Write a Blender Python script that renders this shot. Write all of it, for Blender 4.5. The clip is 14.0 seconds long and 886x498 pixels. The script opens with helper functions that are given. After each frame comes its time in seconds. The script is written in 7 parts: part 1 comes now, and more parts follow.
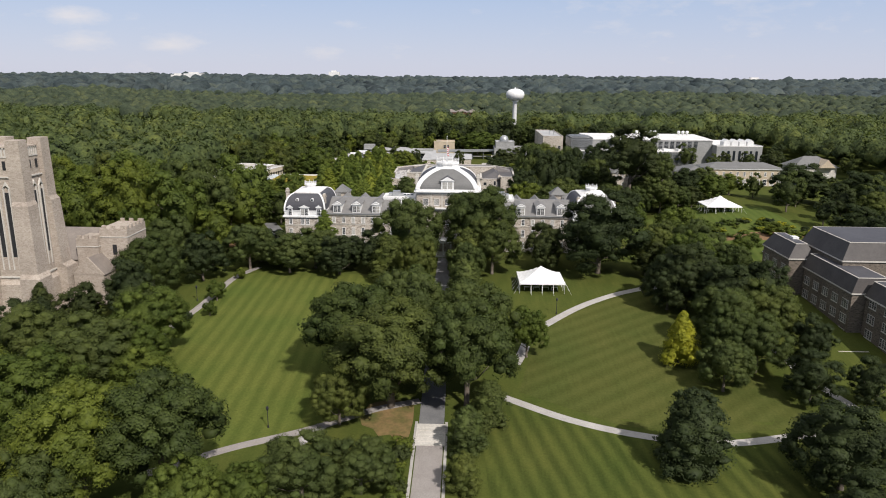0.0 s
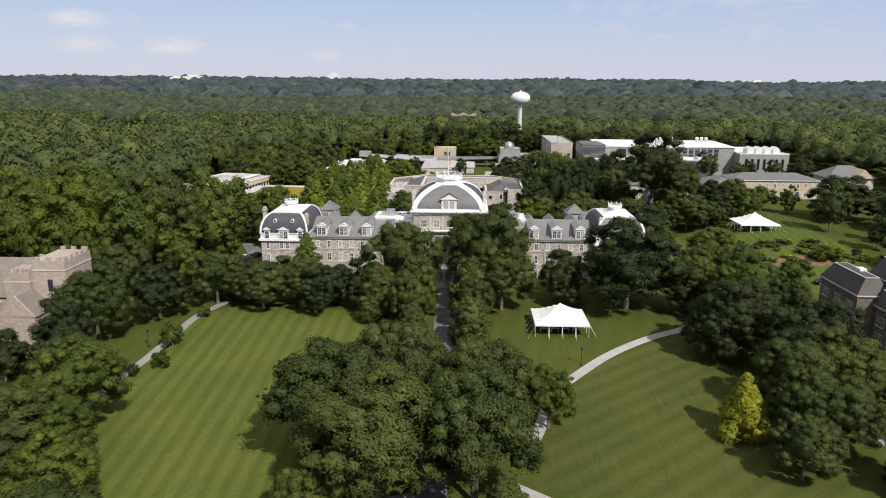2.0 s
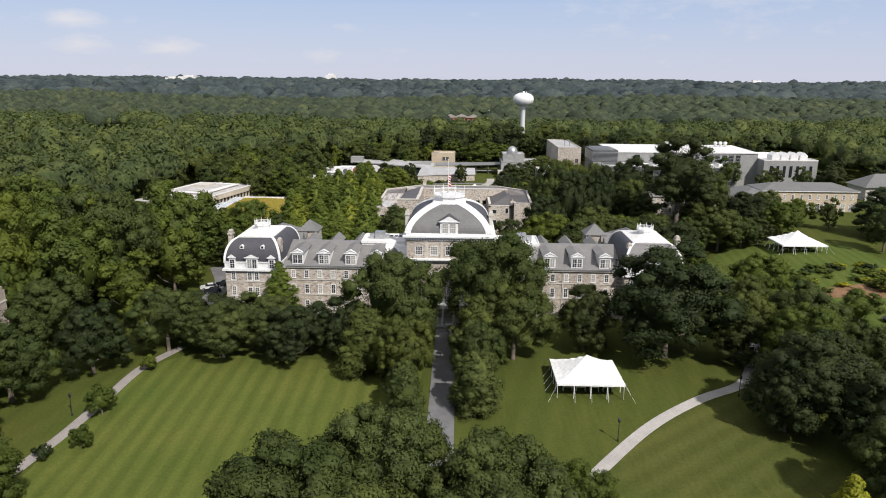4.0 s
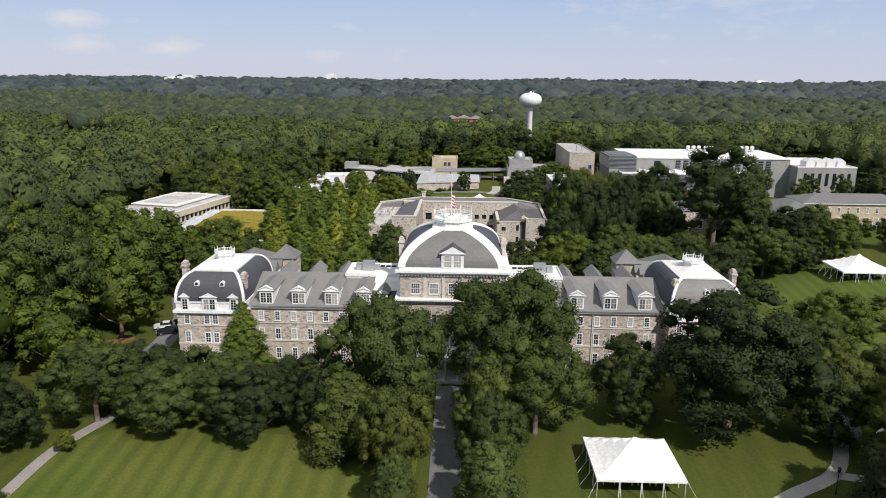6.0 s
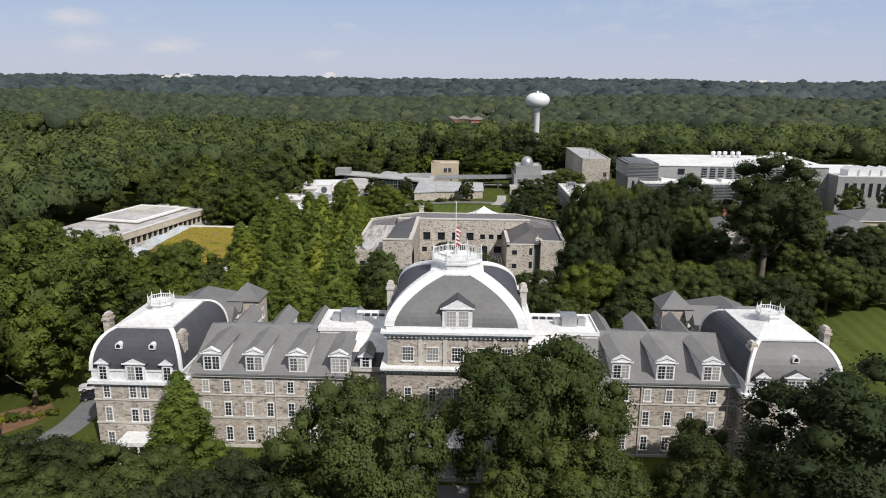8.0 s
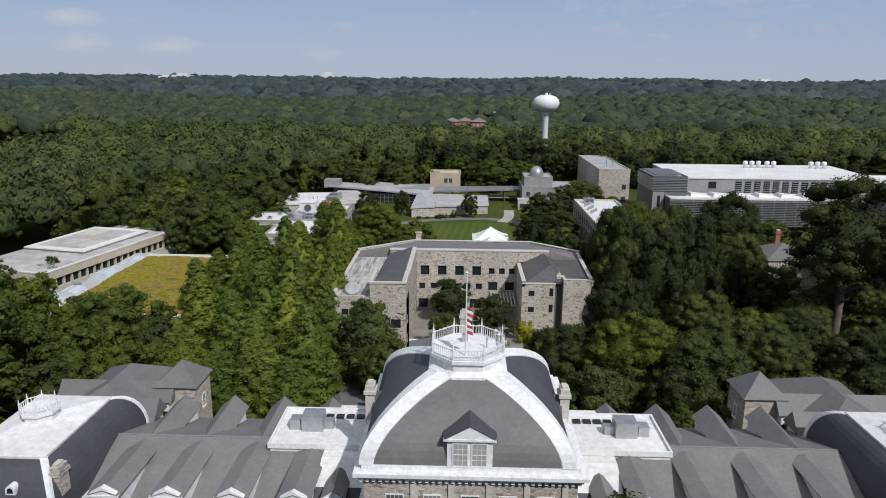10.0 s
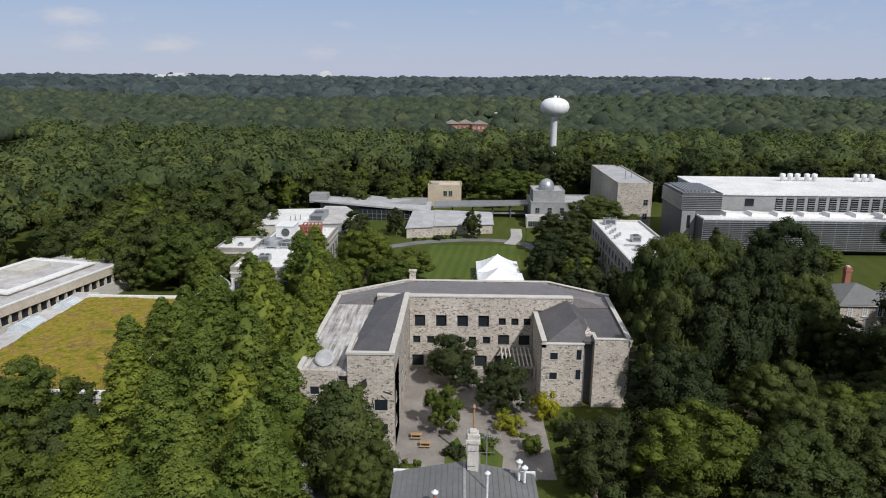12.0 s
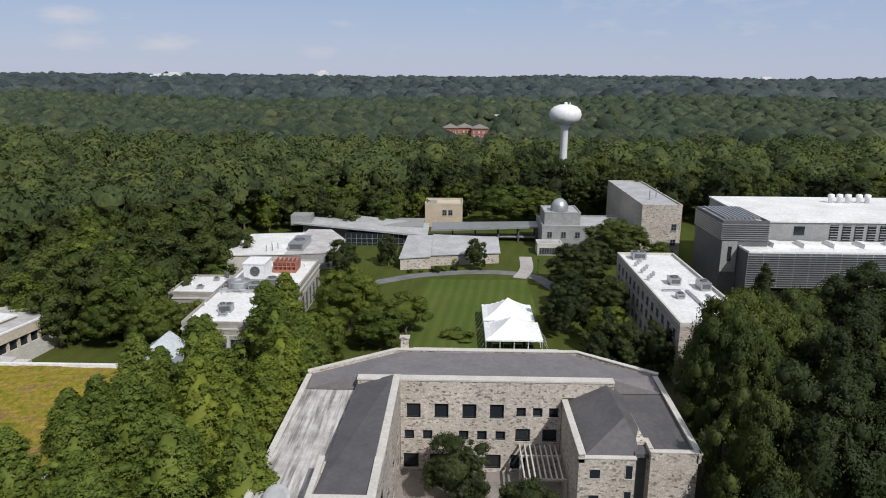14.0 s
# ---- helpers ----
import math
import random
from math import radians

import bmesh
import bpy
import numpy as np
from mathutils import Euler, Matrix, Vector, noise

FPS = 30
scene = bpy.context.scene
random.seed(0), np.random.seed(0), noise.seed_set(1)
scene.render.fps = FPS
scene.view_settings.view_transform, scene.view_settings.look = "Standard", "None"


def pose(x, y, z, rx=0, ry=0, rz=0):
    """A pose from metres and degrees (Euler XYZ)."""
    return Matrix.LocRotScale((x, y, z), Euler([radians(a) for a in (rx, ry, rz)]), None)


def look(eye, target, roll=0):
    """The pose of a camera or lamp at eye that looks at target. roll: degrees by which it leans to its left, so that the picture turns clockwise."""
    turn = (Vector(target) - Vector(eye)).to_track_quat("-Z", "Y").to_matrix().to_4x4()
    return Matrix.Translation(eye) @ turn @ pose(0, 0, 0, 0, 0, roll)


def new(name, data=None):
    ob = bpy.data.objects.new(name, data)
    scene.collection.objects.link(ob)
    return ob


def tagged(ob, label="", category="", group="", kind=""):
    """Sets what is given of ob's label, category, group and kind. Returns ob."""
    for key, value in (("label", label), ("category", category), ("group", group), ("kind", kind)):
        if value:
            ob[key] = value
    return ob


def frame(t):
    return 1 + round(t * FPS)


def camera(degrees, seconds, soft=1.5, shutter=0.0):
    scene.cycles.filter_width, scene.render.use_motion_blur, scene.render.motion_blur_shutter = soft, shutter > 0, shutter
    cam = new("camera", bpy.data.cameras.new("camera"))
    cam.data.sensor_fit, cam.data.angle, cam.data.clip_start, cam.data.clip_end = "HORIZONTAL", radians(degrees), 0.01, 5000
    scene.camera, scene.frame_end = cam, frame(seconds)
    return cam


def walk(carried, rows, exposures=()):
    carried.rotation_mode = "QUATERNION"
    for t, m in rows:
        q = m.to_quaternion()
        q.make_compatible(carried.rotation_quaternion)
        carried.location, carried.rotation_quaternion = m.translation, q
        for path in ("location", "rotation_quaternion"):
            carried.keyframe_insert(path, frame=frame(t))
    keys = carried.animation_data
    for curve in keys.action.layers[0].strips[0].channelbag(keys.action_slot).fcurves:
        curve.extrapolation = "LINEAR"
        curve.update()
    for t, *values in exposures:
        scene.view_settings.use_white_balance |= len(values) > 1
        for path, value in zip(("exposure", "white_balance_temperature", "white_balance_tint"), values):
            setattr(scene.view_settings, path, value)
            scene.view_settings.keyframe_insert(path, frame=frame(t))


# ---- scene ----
cam = camera(65.5, 14.0, 1.0)
PATH = [
    (0, (4.314, -17.597, 57.943), (4.258, -15.658, 57.456), 0.5),
    (0.5, (3.962, -10.107, 57.867), (3.905, -8.167, 57.383), 0.6),
    (1, (3.685, -2.398, 57.853), (3.628, -0.457, 57.371), 0.6),
    (1.5, (3.48, 5.268, 57.791), (3.423, 7.208, 57.311), 0.6),
    (2, (3.317, 13.03, 57.697), (3.259, 14.971, 57.217), 0.5),
    (2.5, (3.061, 20.759, 57.669), (3.004, 22.7, 57.19), 0.5),
    (3, (2.793, 28.634, 57.56), (2.736, 30.575, 57.082), 0.5),
    (3.2, (2.694, 31.789, 57.553), (2.638, 33.73, 57.073), 0.5),
    (5.3, (1.233, 64.269, 56.989), (1.185, 66.211, 56.512), 0.5),
    (5.5, (1.268, 67.442, 56.935), (1.213, 69.384, 56.457), 0.5),
    (6, (0.957, 75.265, 56.92), (0.903, 77.206, 56.441), 0.5),
    (6.5, (0.796, 83.05, 56.731), (0.741, 84.992, 56.253), 0.5),
    (7, (0.475, 91.266, 56.707), (0.42, 93.207, 56.228), 0.5),
    (7.5, (0.044, 99.378, 56.627), (-0.009, 101.319, 56.146), 0.5),
    (8, (-0.324, 107.564, 56.54), (-0.376, 109.505, 56.059), 0.6),
    (8.2, (-0.442, 110.846, 56.567), (-0.493, 112.786, 56.085), 0.8),
    (10.3, (-1.975, 146.25, 57.434), (-2.025, 148.19, 56.951), 0.5),
    (10.5, (-2.082, 149.56, 57.446), (-2.131, 151.499, 56.962), 0.7),
    (11, (-2.281, 157.921, 57.691), (-2.33, 159.861, 57.207), 0.6),
    (11.5, (-2.416, 166.058, 58.163), (-2.465, 167.997, 57.678), 0.5),
    (12, (-2.662, 173.648, 58.681), (-2.71, 175.587, 58.195), 0.4),
    (12.5, (-3.018, 181.683, 59.295), (-3.064, 183.622, 58.808), 0.5),
    (13, (-3.269, 189.938, 59.777), (-3.315, 191.877, 59.29), 0.5),
    (13.5, (-3.547, 198.429, 60.362), (-3.591, 200.368, 59.875), 0.5),
    (14, (-3.944, 206.706, 60.979), (-3.986, 208.645, 60.49), 0.4),
]
walk(cam, [(t, look(eye, target, roll)) for t, eye, target, roll in PATH],
     [(0, -0.04, 6500, 12), (3.2, -0.02, 6450, 12), (6.5, -0.09, 6380, 11), (8.2, -0.24, 6280, 11), (10.5, -0.52, 5950, 9.5), (11.5, -0.36, 6060, 10), (14, -0.34, 6100, 10.5)])

# ---- world, sun ----
SUN_AZ, SUN_EL = radians(-56.0), radians(44.5)      # direction towards the sun, from +x, and its height
sun_dir = Vector((math.cos(SUN_AZ) * math.cos(SUN_EL), math.sin(SUN_AZ) * math.cos(SUN_EL), math.sin(SUN_EL)))
world = bpy.data.worlds.new("sky")
scene.world = world
world.use_nodes = True
wn, wl = world.node_tree.nodes, world.node_tree.links
wn.clear()
w_out = wn.new("ShaderNodeOutputWorld")
w_bg = wn.new("ShaderNodeBackground")
w_sky = wn.new("ShaderNodeTexSky")
w_sky.sky_type = "NISHITA"
w_sky.sun_disc = False
w_sky.sun_elevation = SUN_EL
w_sky.sun_rotation = math.pi / 2 - SUN_AZ
w_sky.altitude = 100
w_sky.air_density = 1.0
w_sky.dust_density = 0.6
w_sky.ozone_density = 1.2
w_bg.inputs["Strength"].default_value = 0.11
# summer haze: paler towards the horizon, with thin fair-weather cloud in it
w_tc = wn.new("ShaderNodeTexCoord")
w_sep = wn.new("ShaderNodeSeparateXYZ")
w_haze = wn.new("ShaderNodeValToRGB")
for el, (p, c) in zip([w_haze.color_ramp.elements[0], w_haze.color_ramp.elements[1], w_haze.color_ramp.elements.new(0.1), w_haze.color_ramp.elements.new(0.13), w_haze.color_ramp.elements.new(0.26)],
                      [(0.0, (0.63, 0.66, 0.79)), (1.0, (0.035, 0.06, 0.13)), (0.1, (0.47, 0.58, 0.79)), (0.13, (0.37, 0.49, 0.71)), (0.26, (0.1, 0.145, 0.25))]):
    el.position, el.color = p, (*c, 1)
w_map = wn.new("ShaderNodeMapping")
w_map.inputs["Scale"].default_value = (1.0, 1.0, 2.6)
w_noise = wn.new("ShaderNodeTexNoise")
w_noise.inputs["Scale"].default_value = 16.0
w_noise.inputs["Detail"].default_value = 9
w_noise.inputs["Roughness"].default_value = 0.62
w_ramp = wn.new("ShaderNodeValToRGB")
w_ramp.color_ramp.elements[0].position, w_ramp.color_ramp.elements[1].position = 0.6, 1.0
# three fair-weather puffs low in the sky, and thin streaks elsewhere
puff = None
for place, size, full in (((-0.484, 0.873, 0.178), 0.05, 0.62), ((-0.47, 0.882, 0.1), 0.05, 0.36), ((-0.386, 0.922, 0.094), 0.05, 0.44), ((-0.204, 0.978, 0.075), 0.05, 0.34), ((0.3, 0.9, 0.4), 0.3, 0.42), ((0.75, 0.4, 0.5), 0.35, 0.42), ((-0.8, -0.3, 0.5), 0.35, 0.42)):
    far = wn.new("ShaderNodeVectorMath")
    far.operation = "DISTANCE"
    wl.new(w_map.outputs[0], far.inputs[0])
    far.inputs[1].default_value = (place[0], place[1], place[2])
    near = wn.new("ShaderNodeMapRange")
    near.inputs["From Min"].default_value, near.inputs["From Max"].default_value = size, 0.0
    near.inputs["To Min"].default_value, near.inputs["To Max"].default_value = 0.0, full
    wl.new(far.outputs["Value"], near.inputs["Value"])
    if puff is None:
        puff = near.outputs[0]
    else:
        top = wn.new("ShaderNodeMath")
        top.operation = "MAXIMUM"
        wl.new(puff, top.inputs[0])
        wl.new(near.outputs[0], top.inputs[1])
        puff = top.outputs[0]
w_sum = wn.new("ShaderNodeMath")
w_sum.operation = "ADD"
wl.new(puff, w_sum.inputs[0])
w_mix = wn.new("ShaderNodeMix")
w_mix.data_type = "RGBA"
w_mul = wn.new("ShaderNodeMath")
w_mul.operation = "MULTIPLY"
w_mul.inputs[1].default_value = 0.75
w_bg2 = wn.new("ShaderNodeBackground")
w_add = wn.new("ShaderNodeMixShader")
w_add.inputs[0].default_value = 0.88
wl.new(w_tc.outputs["Generated"], w_sep.inputs[0])
wl.new(w_sep.outputs["Z"], w_haze.inputs[0])
wl.new(w_tc.outputs["Generated"], w_map.inputs["Vector"])
wl.new(w_map.outputs[0], w_noise.inputs["Vector"])
wl.new(w_noise.outputs[0], w_sum.inputs[1])
wl.new(w_sum.outputs[0], w_ramp.inputs[0])
wl.new(w_ramp.outputs[0], w_mul.inputs[0])
wl.new(w_mul.outputs[0], w_mix.inputs["Factor"])
wl.new(w_haze.outputs[0], w_mix.inputs["A"])
w_mix.inputs["B"].default_value = (0.82, 0.78, 0.8, 1)
wl.new(w_mix.outputs["Result"], w_bg2.inputs["Color"])
wl.new(w_sky.outputs[0], w_bg.inputs["Color"])
wl.new(w_bg.outputs[0], w_add.inputs[1])
wl.new(w_bg2.outputs[0], w_add.inputs[2])
wl.new(w_add.outputs[0], w_out.inputs["Surface"])

sun = new("sun", bpy.data.lights.new("sun", "SUN"))
sun.data.energy, sun.data.angle, sun.data.color = 4.9, radians(0.6), (1.0, 0.95, 0.88)
sun.matrix_world = look((0, 0, 0), -sun_dir)

# ---- materials ----
def shader(name, rough=0.8, metal=0.0, spec=0.3):
    m = bpy.data.materials.new(name)
    m.use_nodes = True
    b = m.node_tree.nodes["Principled BSDF"]
    b.inputs["Roughness"].default_value = rough
    b.inputs["Metallic"].default_value = metal
    b.inputs["Specular IOR Level"].default_value = spec
    return m, m.node_tree.nodes, m.node_tree.links, b


def position(nodes, links, scale=(1, 1, 1), turn=0.0):
    g = nodes.new("ShaderNodeNewGeometry")
    mp = nodes.new("ShaderNodeMapping")
    mp.inputs["Scale"].default_value = scale
    mp.inputs["Rotation"].default_value = (0, 0, turn)
    links.new(g.outputs["Position"], mp.inputs["Vector"])
    return mp.outputs[0]


def noise_tex(nodes, links, vec, scale, detail=4, rough=0.55):
    n = nodes.new("ShaderNodeTexNoise")
    n.inputs["Scale"].default_value, n.inputs["Detail"].default_value, n.inputs["Roughness"].default_value = scale, detail, rough
    links.new(vec, n.inputs["Vector"])
    return n.outputs[0]


def ramp(nodes, links, fac, stops):
    r = nodes.new("ShaderNodeValToRGB")
    e = r.color_ramp.elements
    while len(e) < len(stops):
        e.new(0.5)
    for el, (p, c) in zip(e, stops):
        el.position, el.color = p, (*c, 1)
    links.new(fac, r.inputs[0])
    return r.outputs[0]


def blend(nodes, links, fac, a, b, mode="MIX"):
    x = nodes.new("ShaderNodeMix")
    x.data_type, x.blend_type = "RGBA", mode
    for key, v in (("Factor", fac), ("A", a), ("B", b)):
        if isinstance(v, (int, float)):
            x.inputs[key].default_value = v
        elif isinstance(v, tuple):
            x.inputs[key].default_value = (*v, 1)
        else:
            links.new(v, x.inputs[key])
    return x.outputs["Result"]


def bump(nodes, links, b, height, strength, dist):
    n = nodes.new("ShaderNodeBump")
    n.inputs["Strength"].default_value, n.inputs["Distance"].default_value = strength, dist
    links.new(height, n.inputs["Height"])
    links.new(n.outputs[0], b.inputs["Normal"])


def weathered(name, dark, light, rough=0.8, coarse=0.25, fine=3.0, metal=0.0, spec=0.3, depth=0.02):
    """Plain surface with stains at a large and a small scale."""
    m, n, l, b = shader(name, rough, metal, spec)
    p = position(n, l)
    a = noise_tex(n, l, p, coarse, 5)
    c = noise_tex(n, l, p, fine, 4, 0.65)
    base = ramp(n, l, a, [(0.3, dark), (0.7, light)])
    g = ramp(n, l, c, [(0.3, (0.78, 0.78, 0.78)), (0.7, (1.08, 1.08, 1.08))])
    l.new(blend(n, l, 1.0, base, g, "MULTIPLY"), b.inputs["Base Color"])
    if depth:
        bump(n, l, b, c, 0.4, depth)
    return m


def stonework(name, stops, mortar, size=(0.55, 0.26), depth=0.03):
    """Random rubble: flat voronoi cells, each with its own tint, in joints."""
    m, n, l, b = shader(name, 0.9, 0, 0.2)
    p = position(n, l, (1 / size[0], 1 / size[0], 1 / size[1]))
    v = n.new("ShaderNodeTexVoronoi")
    v.inputs["Scale"].default_value = 1.0
    l.new(p, v.inputs["Vector"])
    e = n.new("ShaderNodeTexVoronoi")
    e.feature = "DISTANCE_TO_EDGE"
    e.inputs["Scale"].default_value = 1.0
    l.new(p, e.inputs["Vector"])
    sep = n.new("ShaderNodeSeparateColor")
    l.new(v.outputs["Color"], sep.inputs[0])
    tint = ramp(n, l, sep.outputs[0], stops)
    joint = ramp(n, l, e.outputs["Distance"], [(0.02, (1, 1, 1)), (0.07, (0, 0, 0))])
    col = blend(n, l, joint, tint, mortar)
    q = position(n, l)
    st = ramp(n, l, noise_tex(n, l, q, 0.12, 5), [(0.3, (0.82, 0.8, 0.78)), (0.7, (1.1, 1.09, 1.07))])
    gr = ramp(n, l, noise_tex(n, l, q, 7.0, 3), [(0.3, (0.85, 0.85, 0.85)), (0.7, (1.1, 1.1, 1.1))])
    col = blend(n, l, 1.0, blend(n, l, 1.0, col, st, "MULTIPLY"), gr, "MULTIPLY")
    l.new(col, b.inputs["Base Color"])
    bump(n, l, b, ramp(n, l, e.outputs["Distance"], [(0.0, (0, 0, 0)), (0.1, (1, 1, 1))]), 0.6, depth)
    return m


def slate(name, dark, light, course=0.3):
    m, n, l, b = shader(name, 0.6, 0, 0.35)
    p = position(n, l)
    w = n.new("ShaderNodeTexVoronoi")
    w.inputs["Scale"].default_value = 1.0
    l.new(position(n, l, (1 / 0.35, 1 / 0.35, 1 / course)), w.inputs["Vector"])
    sep = n.new("ShaderNodeSeparateColor")
    l.new(w.outputs["Color"], sep.inputs[0])
    a = ramp(n, l, noise_tex(n, l, p, 0.3, 5), [(0.3, dark), (0.7, light)])
    t = ramp(n, l, sep.outputs[0], [(0.0, (0.92, 0.92, 0.92)), (1.0, (1.06, 1.06, 1.06))])
    l.new(blend(n, l, 1.0, a, t, "MULTIPLY"), b.inputs["Base Color"])
    bump(n, l, b, sep.outputs[0], 0.3, 0.02)
    return m


def foliage(name, dark, mid, light, through_leaf=0.36):
    """Leaves: a tint for each spray, each tree and each patch of a crown, with some light coming through them."""
    m, n, l, b = shader(name, 0.62, 0, 0.16)
    g = n.new("ShaderNodeNewGeometry")
    o = n.new("ShaderNodeObjectInfo")
    dark, mid, light = [(r * 1.04, g_, b_ * 1.2) for r, g_, b_ in (dark, mid, light)]
    leaf = ramp(n, l, g.outputs["Random Per Island"], [(0.0, dark), (0.5, mid), (1.0, light)])
    tree = ramp(n, l, o.outputs["Random"], [(0.0, (0.78, 0.82, 0.76)), (0.5, (1.0, 1.0, 1.0)), (1.0, (1.3, 1.18, 0.92))])
    patch = ramp(n, l, noise_tex(n, l, position(n, l), 0.22, 3), [(0.34, (0.74, 0.77, 0.74)), (0.66, (1.28, 1.22, 1.1))])
    col = blend(n, l, 1.0, blend(n, l, 1.0, leaf, tree, "MULTIPLY"), patch, "MULTIPLY")
    l.new(col, b.inputs["Base Color"])
    t = n.new("ShaderNodeBsdfTranslucent")
    l.new(blend(n, l, 1.0, col, (1.25, 1.3, 0.7), "MULTIPLY"), t.inputs["Color"])
    x = n.new("ShaderNodeMixShader")
    x.inputs[0].default_value = through_leaf
    l.new(b.outputs[0], x.inputs[1])
    l.new(t.outputs[0], x.inputs[2])
    l.new(x.outputs[0], n["Material Output"].inputs["Surface"])
    return m


def woods(name, stops, tree=0.075, big=0.006, vary=1.0, fine=0.75):
    """Crowns of many trees in one mesh: a tint for each spray of leaves, each tree and each stand."""
    m, n, l, b = shader(name, 0.7, 0, 0.2)
    g = n.new("ShaderNodeNewGeometry")
    leaf = ramp(n, l, g.outputs["Random Per Island"], stops)
    p = position(n, l)
    f = ramp(n, l, noise_tex(n, l, p, tree, 3, 0.6), [(0.36, (1 - 0.36 * vary, 1 - 0.32 * vary, 1 - 0.32 * vary)), (0.5, (1.0, 1.0, 0.98)), (0.64, (1 + 0.45 * vary, 1 + 0.3 * vary, 1.0))])
    c = ramp(n, l, noise_tex(n, l, p, big, 4), [(0.3, (0.84, 0.88, 0.88)), (0.7, (1.14, 1.1, 1.0))])
    s = noise_tex(n, l, p, fine, 5, 0.75)
    d = ramp(n, l, s, [(0.36, (0.62, 0.65, 0.66)), (0.62, (1.32, 1.28, 1.2))])
    col = blend(n, l, 1.0, blend(n, l, 1.0, leaf, f, "MULTIPLY"), c, "MULTIPLY")
    col = blend(n, l, 1.0, col, d, "MULTIPLY")
    l.new(col, b.inputs["Base Color"])
    bump(n, l, b, s, 0.8, 1.2)
    t = n.new("ShaderNodeBsdfTranslucent")
    l.new(blend(n, l, 1.0, col, (1.25, 1.3, 0.8), "MULTIPLY"), t.inputs["Color"])
    x = n.new("ShaderNodeMixShader")
    x.inputs[0].default_value = 0.22
    l.new(b.outputs[0], x.inputs[1])
    l.new(t.outputs[0], x.inputs[2])
    l.new(x.outputs[0], n["Material Output"].inputs["Surface"])
    return m


def mown(name, along, width, a, c, streak=0.5):
    """Lawn mown in bands that run along a bearing (degrees from +x), with the streaks that the mower leaves."""
    m, n, l, b = shader(name, 0.95, 0, 0.05)
    p = position(n, l)
    turn = radians(90 - along)
    w = n.new("ShaderNodeTexWave")
    w.wave_profile = "SIN"
    w.inputs["Scale"].default_value = 0.157 / width
    w.inputs["Distortion"].default_value = 1.2
    w.inputs["Detail Scale"].default_value = 0.12
    l.new(position(n, l, (1, 1, 1), turn), w.inputs["Vector"])
    st = noise_tex(n, l, position(n, l, (1.1, 0.07, 1), turn), 1.0, 4, 0.6)
    f = n.new("ShaderNodeMix")
    f.inputs["Factor"].default_value = streak
    l.new(w.outputs["Fac"], f.inputs["A"])
    l.new(st, f.inputs["B"])
    a, c = [(r * 1.03, g * 0.99, h * 1.2) for r, g, h in (a, c)]
    stripe = ramp(n, l, f.outputs[0], [(0.3, a), (0.7, c)])
    big = ramp(n, l, noise_tex(n, l, p, 0.06, 6, 0.6), [(0.3, (0.86, 0.92, 0.84)), (0.7, (1.18, 1.06, 1.05))])
    small = ramp(n, l, noise_tex(n, l, p, 2.2, 4, 0.7), [(0.3, (0.82, 0.84, 0.8)), (0.7, (1.14, 1.14, 1.1))])
    l.new(blend(n, l, 1.0, blend(n, l, 1.0, stripe, big, "MULTIPLY"), small, "MULTIPLY"), b.inputs["Base Color"])
    bump(n, l, b, noise_tex(n, l, p, 6.0, 3), 0.5, 0.05)
    return m


M = {}
M["grass"] = mown("grass", 75, 2.4, (0.056, 0.074, 0.015), (0.07, 0.087, 0.018), 0.8)
M["lawn_a"] = mown("lawn_a", 90, 1.6, (0.069, 0.092, 0.018), (0.095, 0.118, 0.024), 0.66)
M["lawn_b"] = mown("lawn_b", 37, 1.9, (0.058, 0.071, 0.016), (0.074, 0.087, 0.021), 0.66)
M["lawn_d"] = mown("lawn_d", 103, 1.5, (0.042, 0.058, 0.012), (0.07, 0.088, 0.018), 0.64)
M["lawn_c"] = mown("lawn_c", 84, 1.4, (0.068, 0.1, 0.02), (0.082, 0.114, 0.024))
M["concrete"] = weathered("concrete", (0.34, 0.32, 0.3), (0.44, 0.42, 0.39), 0.9, 0.3, 4.0)
M["asphalt"] = weathered("asphalt", (0.13, 0.13, 0.135), (0.2, 0.2, 0.2), 0.9, 0.3, 6.0)
M["mulch"] = weathered("mulch", (0.15, 0.085, 0.045), (0.25, 0.15, 0.08), 0.95, 0.5, 5.0)
M["stone"] = stonework("stone", [(0.0, (0.2, 0.17, 0.15)), (0.25, (0.37, 0.33, 0.285)), (0.7, (0.47, 0.425, 0.375)), (1.0, (0.57, 0.525, 0.47))], (0.5, 0.455, 0.4))
M["stone_pale"] = stonework("stone_pale", [(0.0, (0.16, 0.14, 0.122)), (0.13, (0.34, 0.305, 0.265)), (0.25, (0.48, 0.435, 0.38)), (0.7, (0.555, 0.505, 0.445)), (1.0, (0.63, 0.58, 0.52))], (0.42, 0.385, 0.335), (0.44, 0.25))
M["stone_tower"] = stonework("stone_tower", [(0.0, (0.32, 0.27, 0.23)), (0.4, (0.38, 0.33, 0.28)), (1.0, (0.46, 0.4, 0.35))], (0.41, 0.36, 0.31), (0.5, 0.24), 0.015)
# brown stone darkened to hold the shade on the side hall's walls
M["stone_brown_shaded"] = stonework("stone_brown_shaded", [(0.0, (0.1, 0.085, 0.072)), (0.4, (0.15, 0.128, 0.108)), (1.0, (0.21, 0.18, 0.15))], (0.18, 0.155, 0.13), (0.5, 0.24), 0.015)
M["ashlar"] = weathered("ashlar", (0.3, 0.275, 0.245), (0.42, 0.39, 0.35), 0.9, 0.5, 2.5)
M["limestone"] = weathered("limestone", (0.5, 0.47, 0.42), (0.6, 0.57, 0.52), 0.85, 0.4, 3.0)
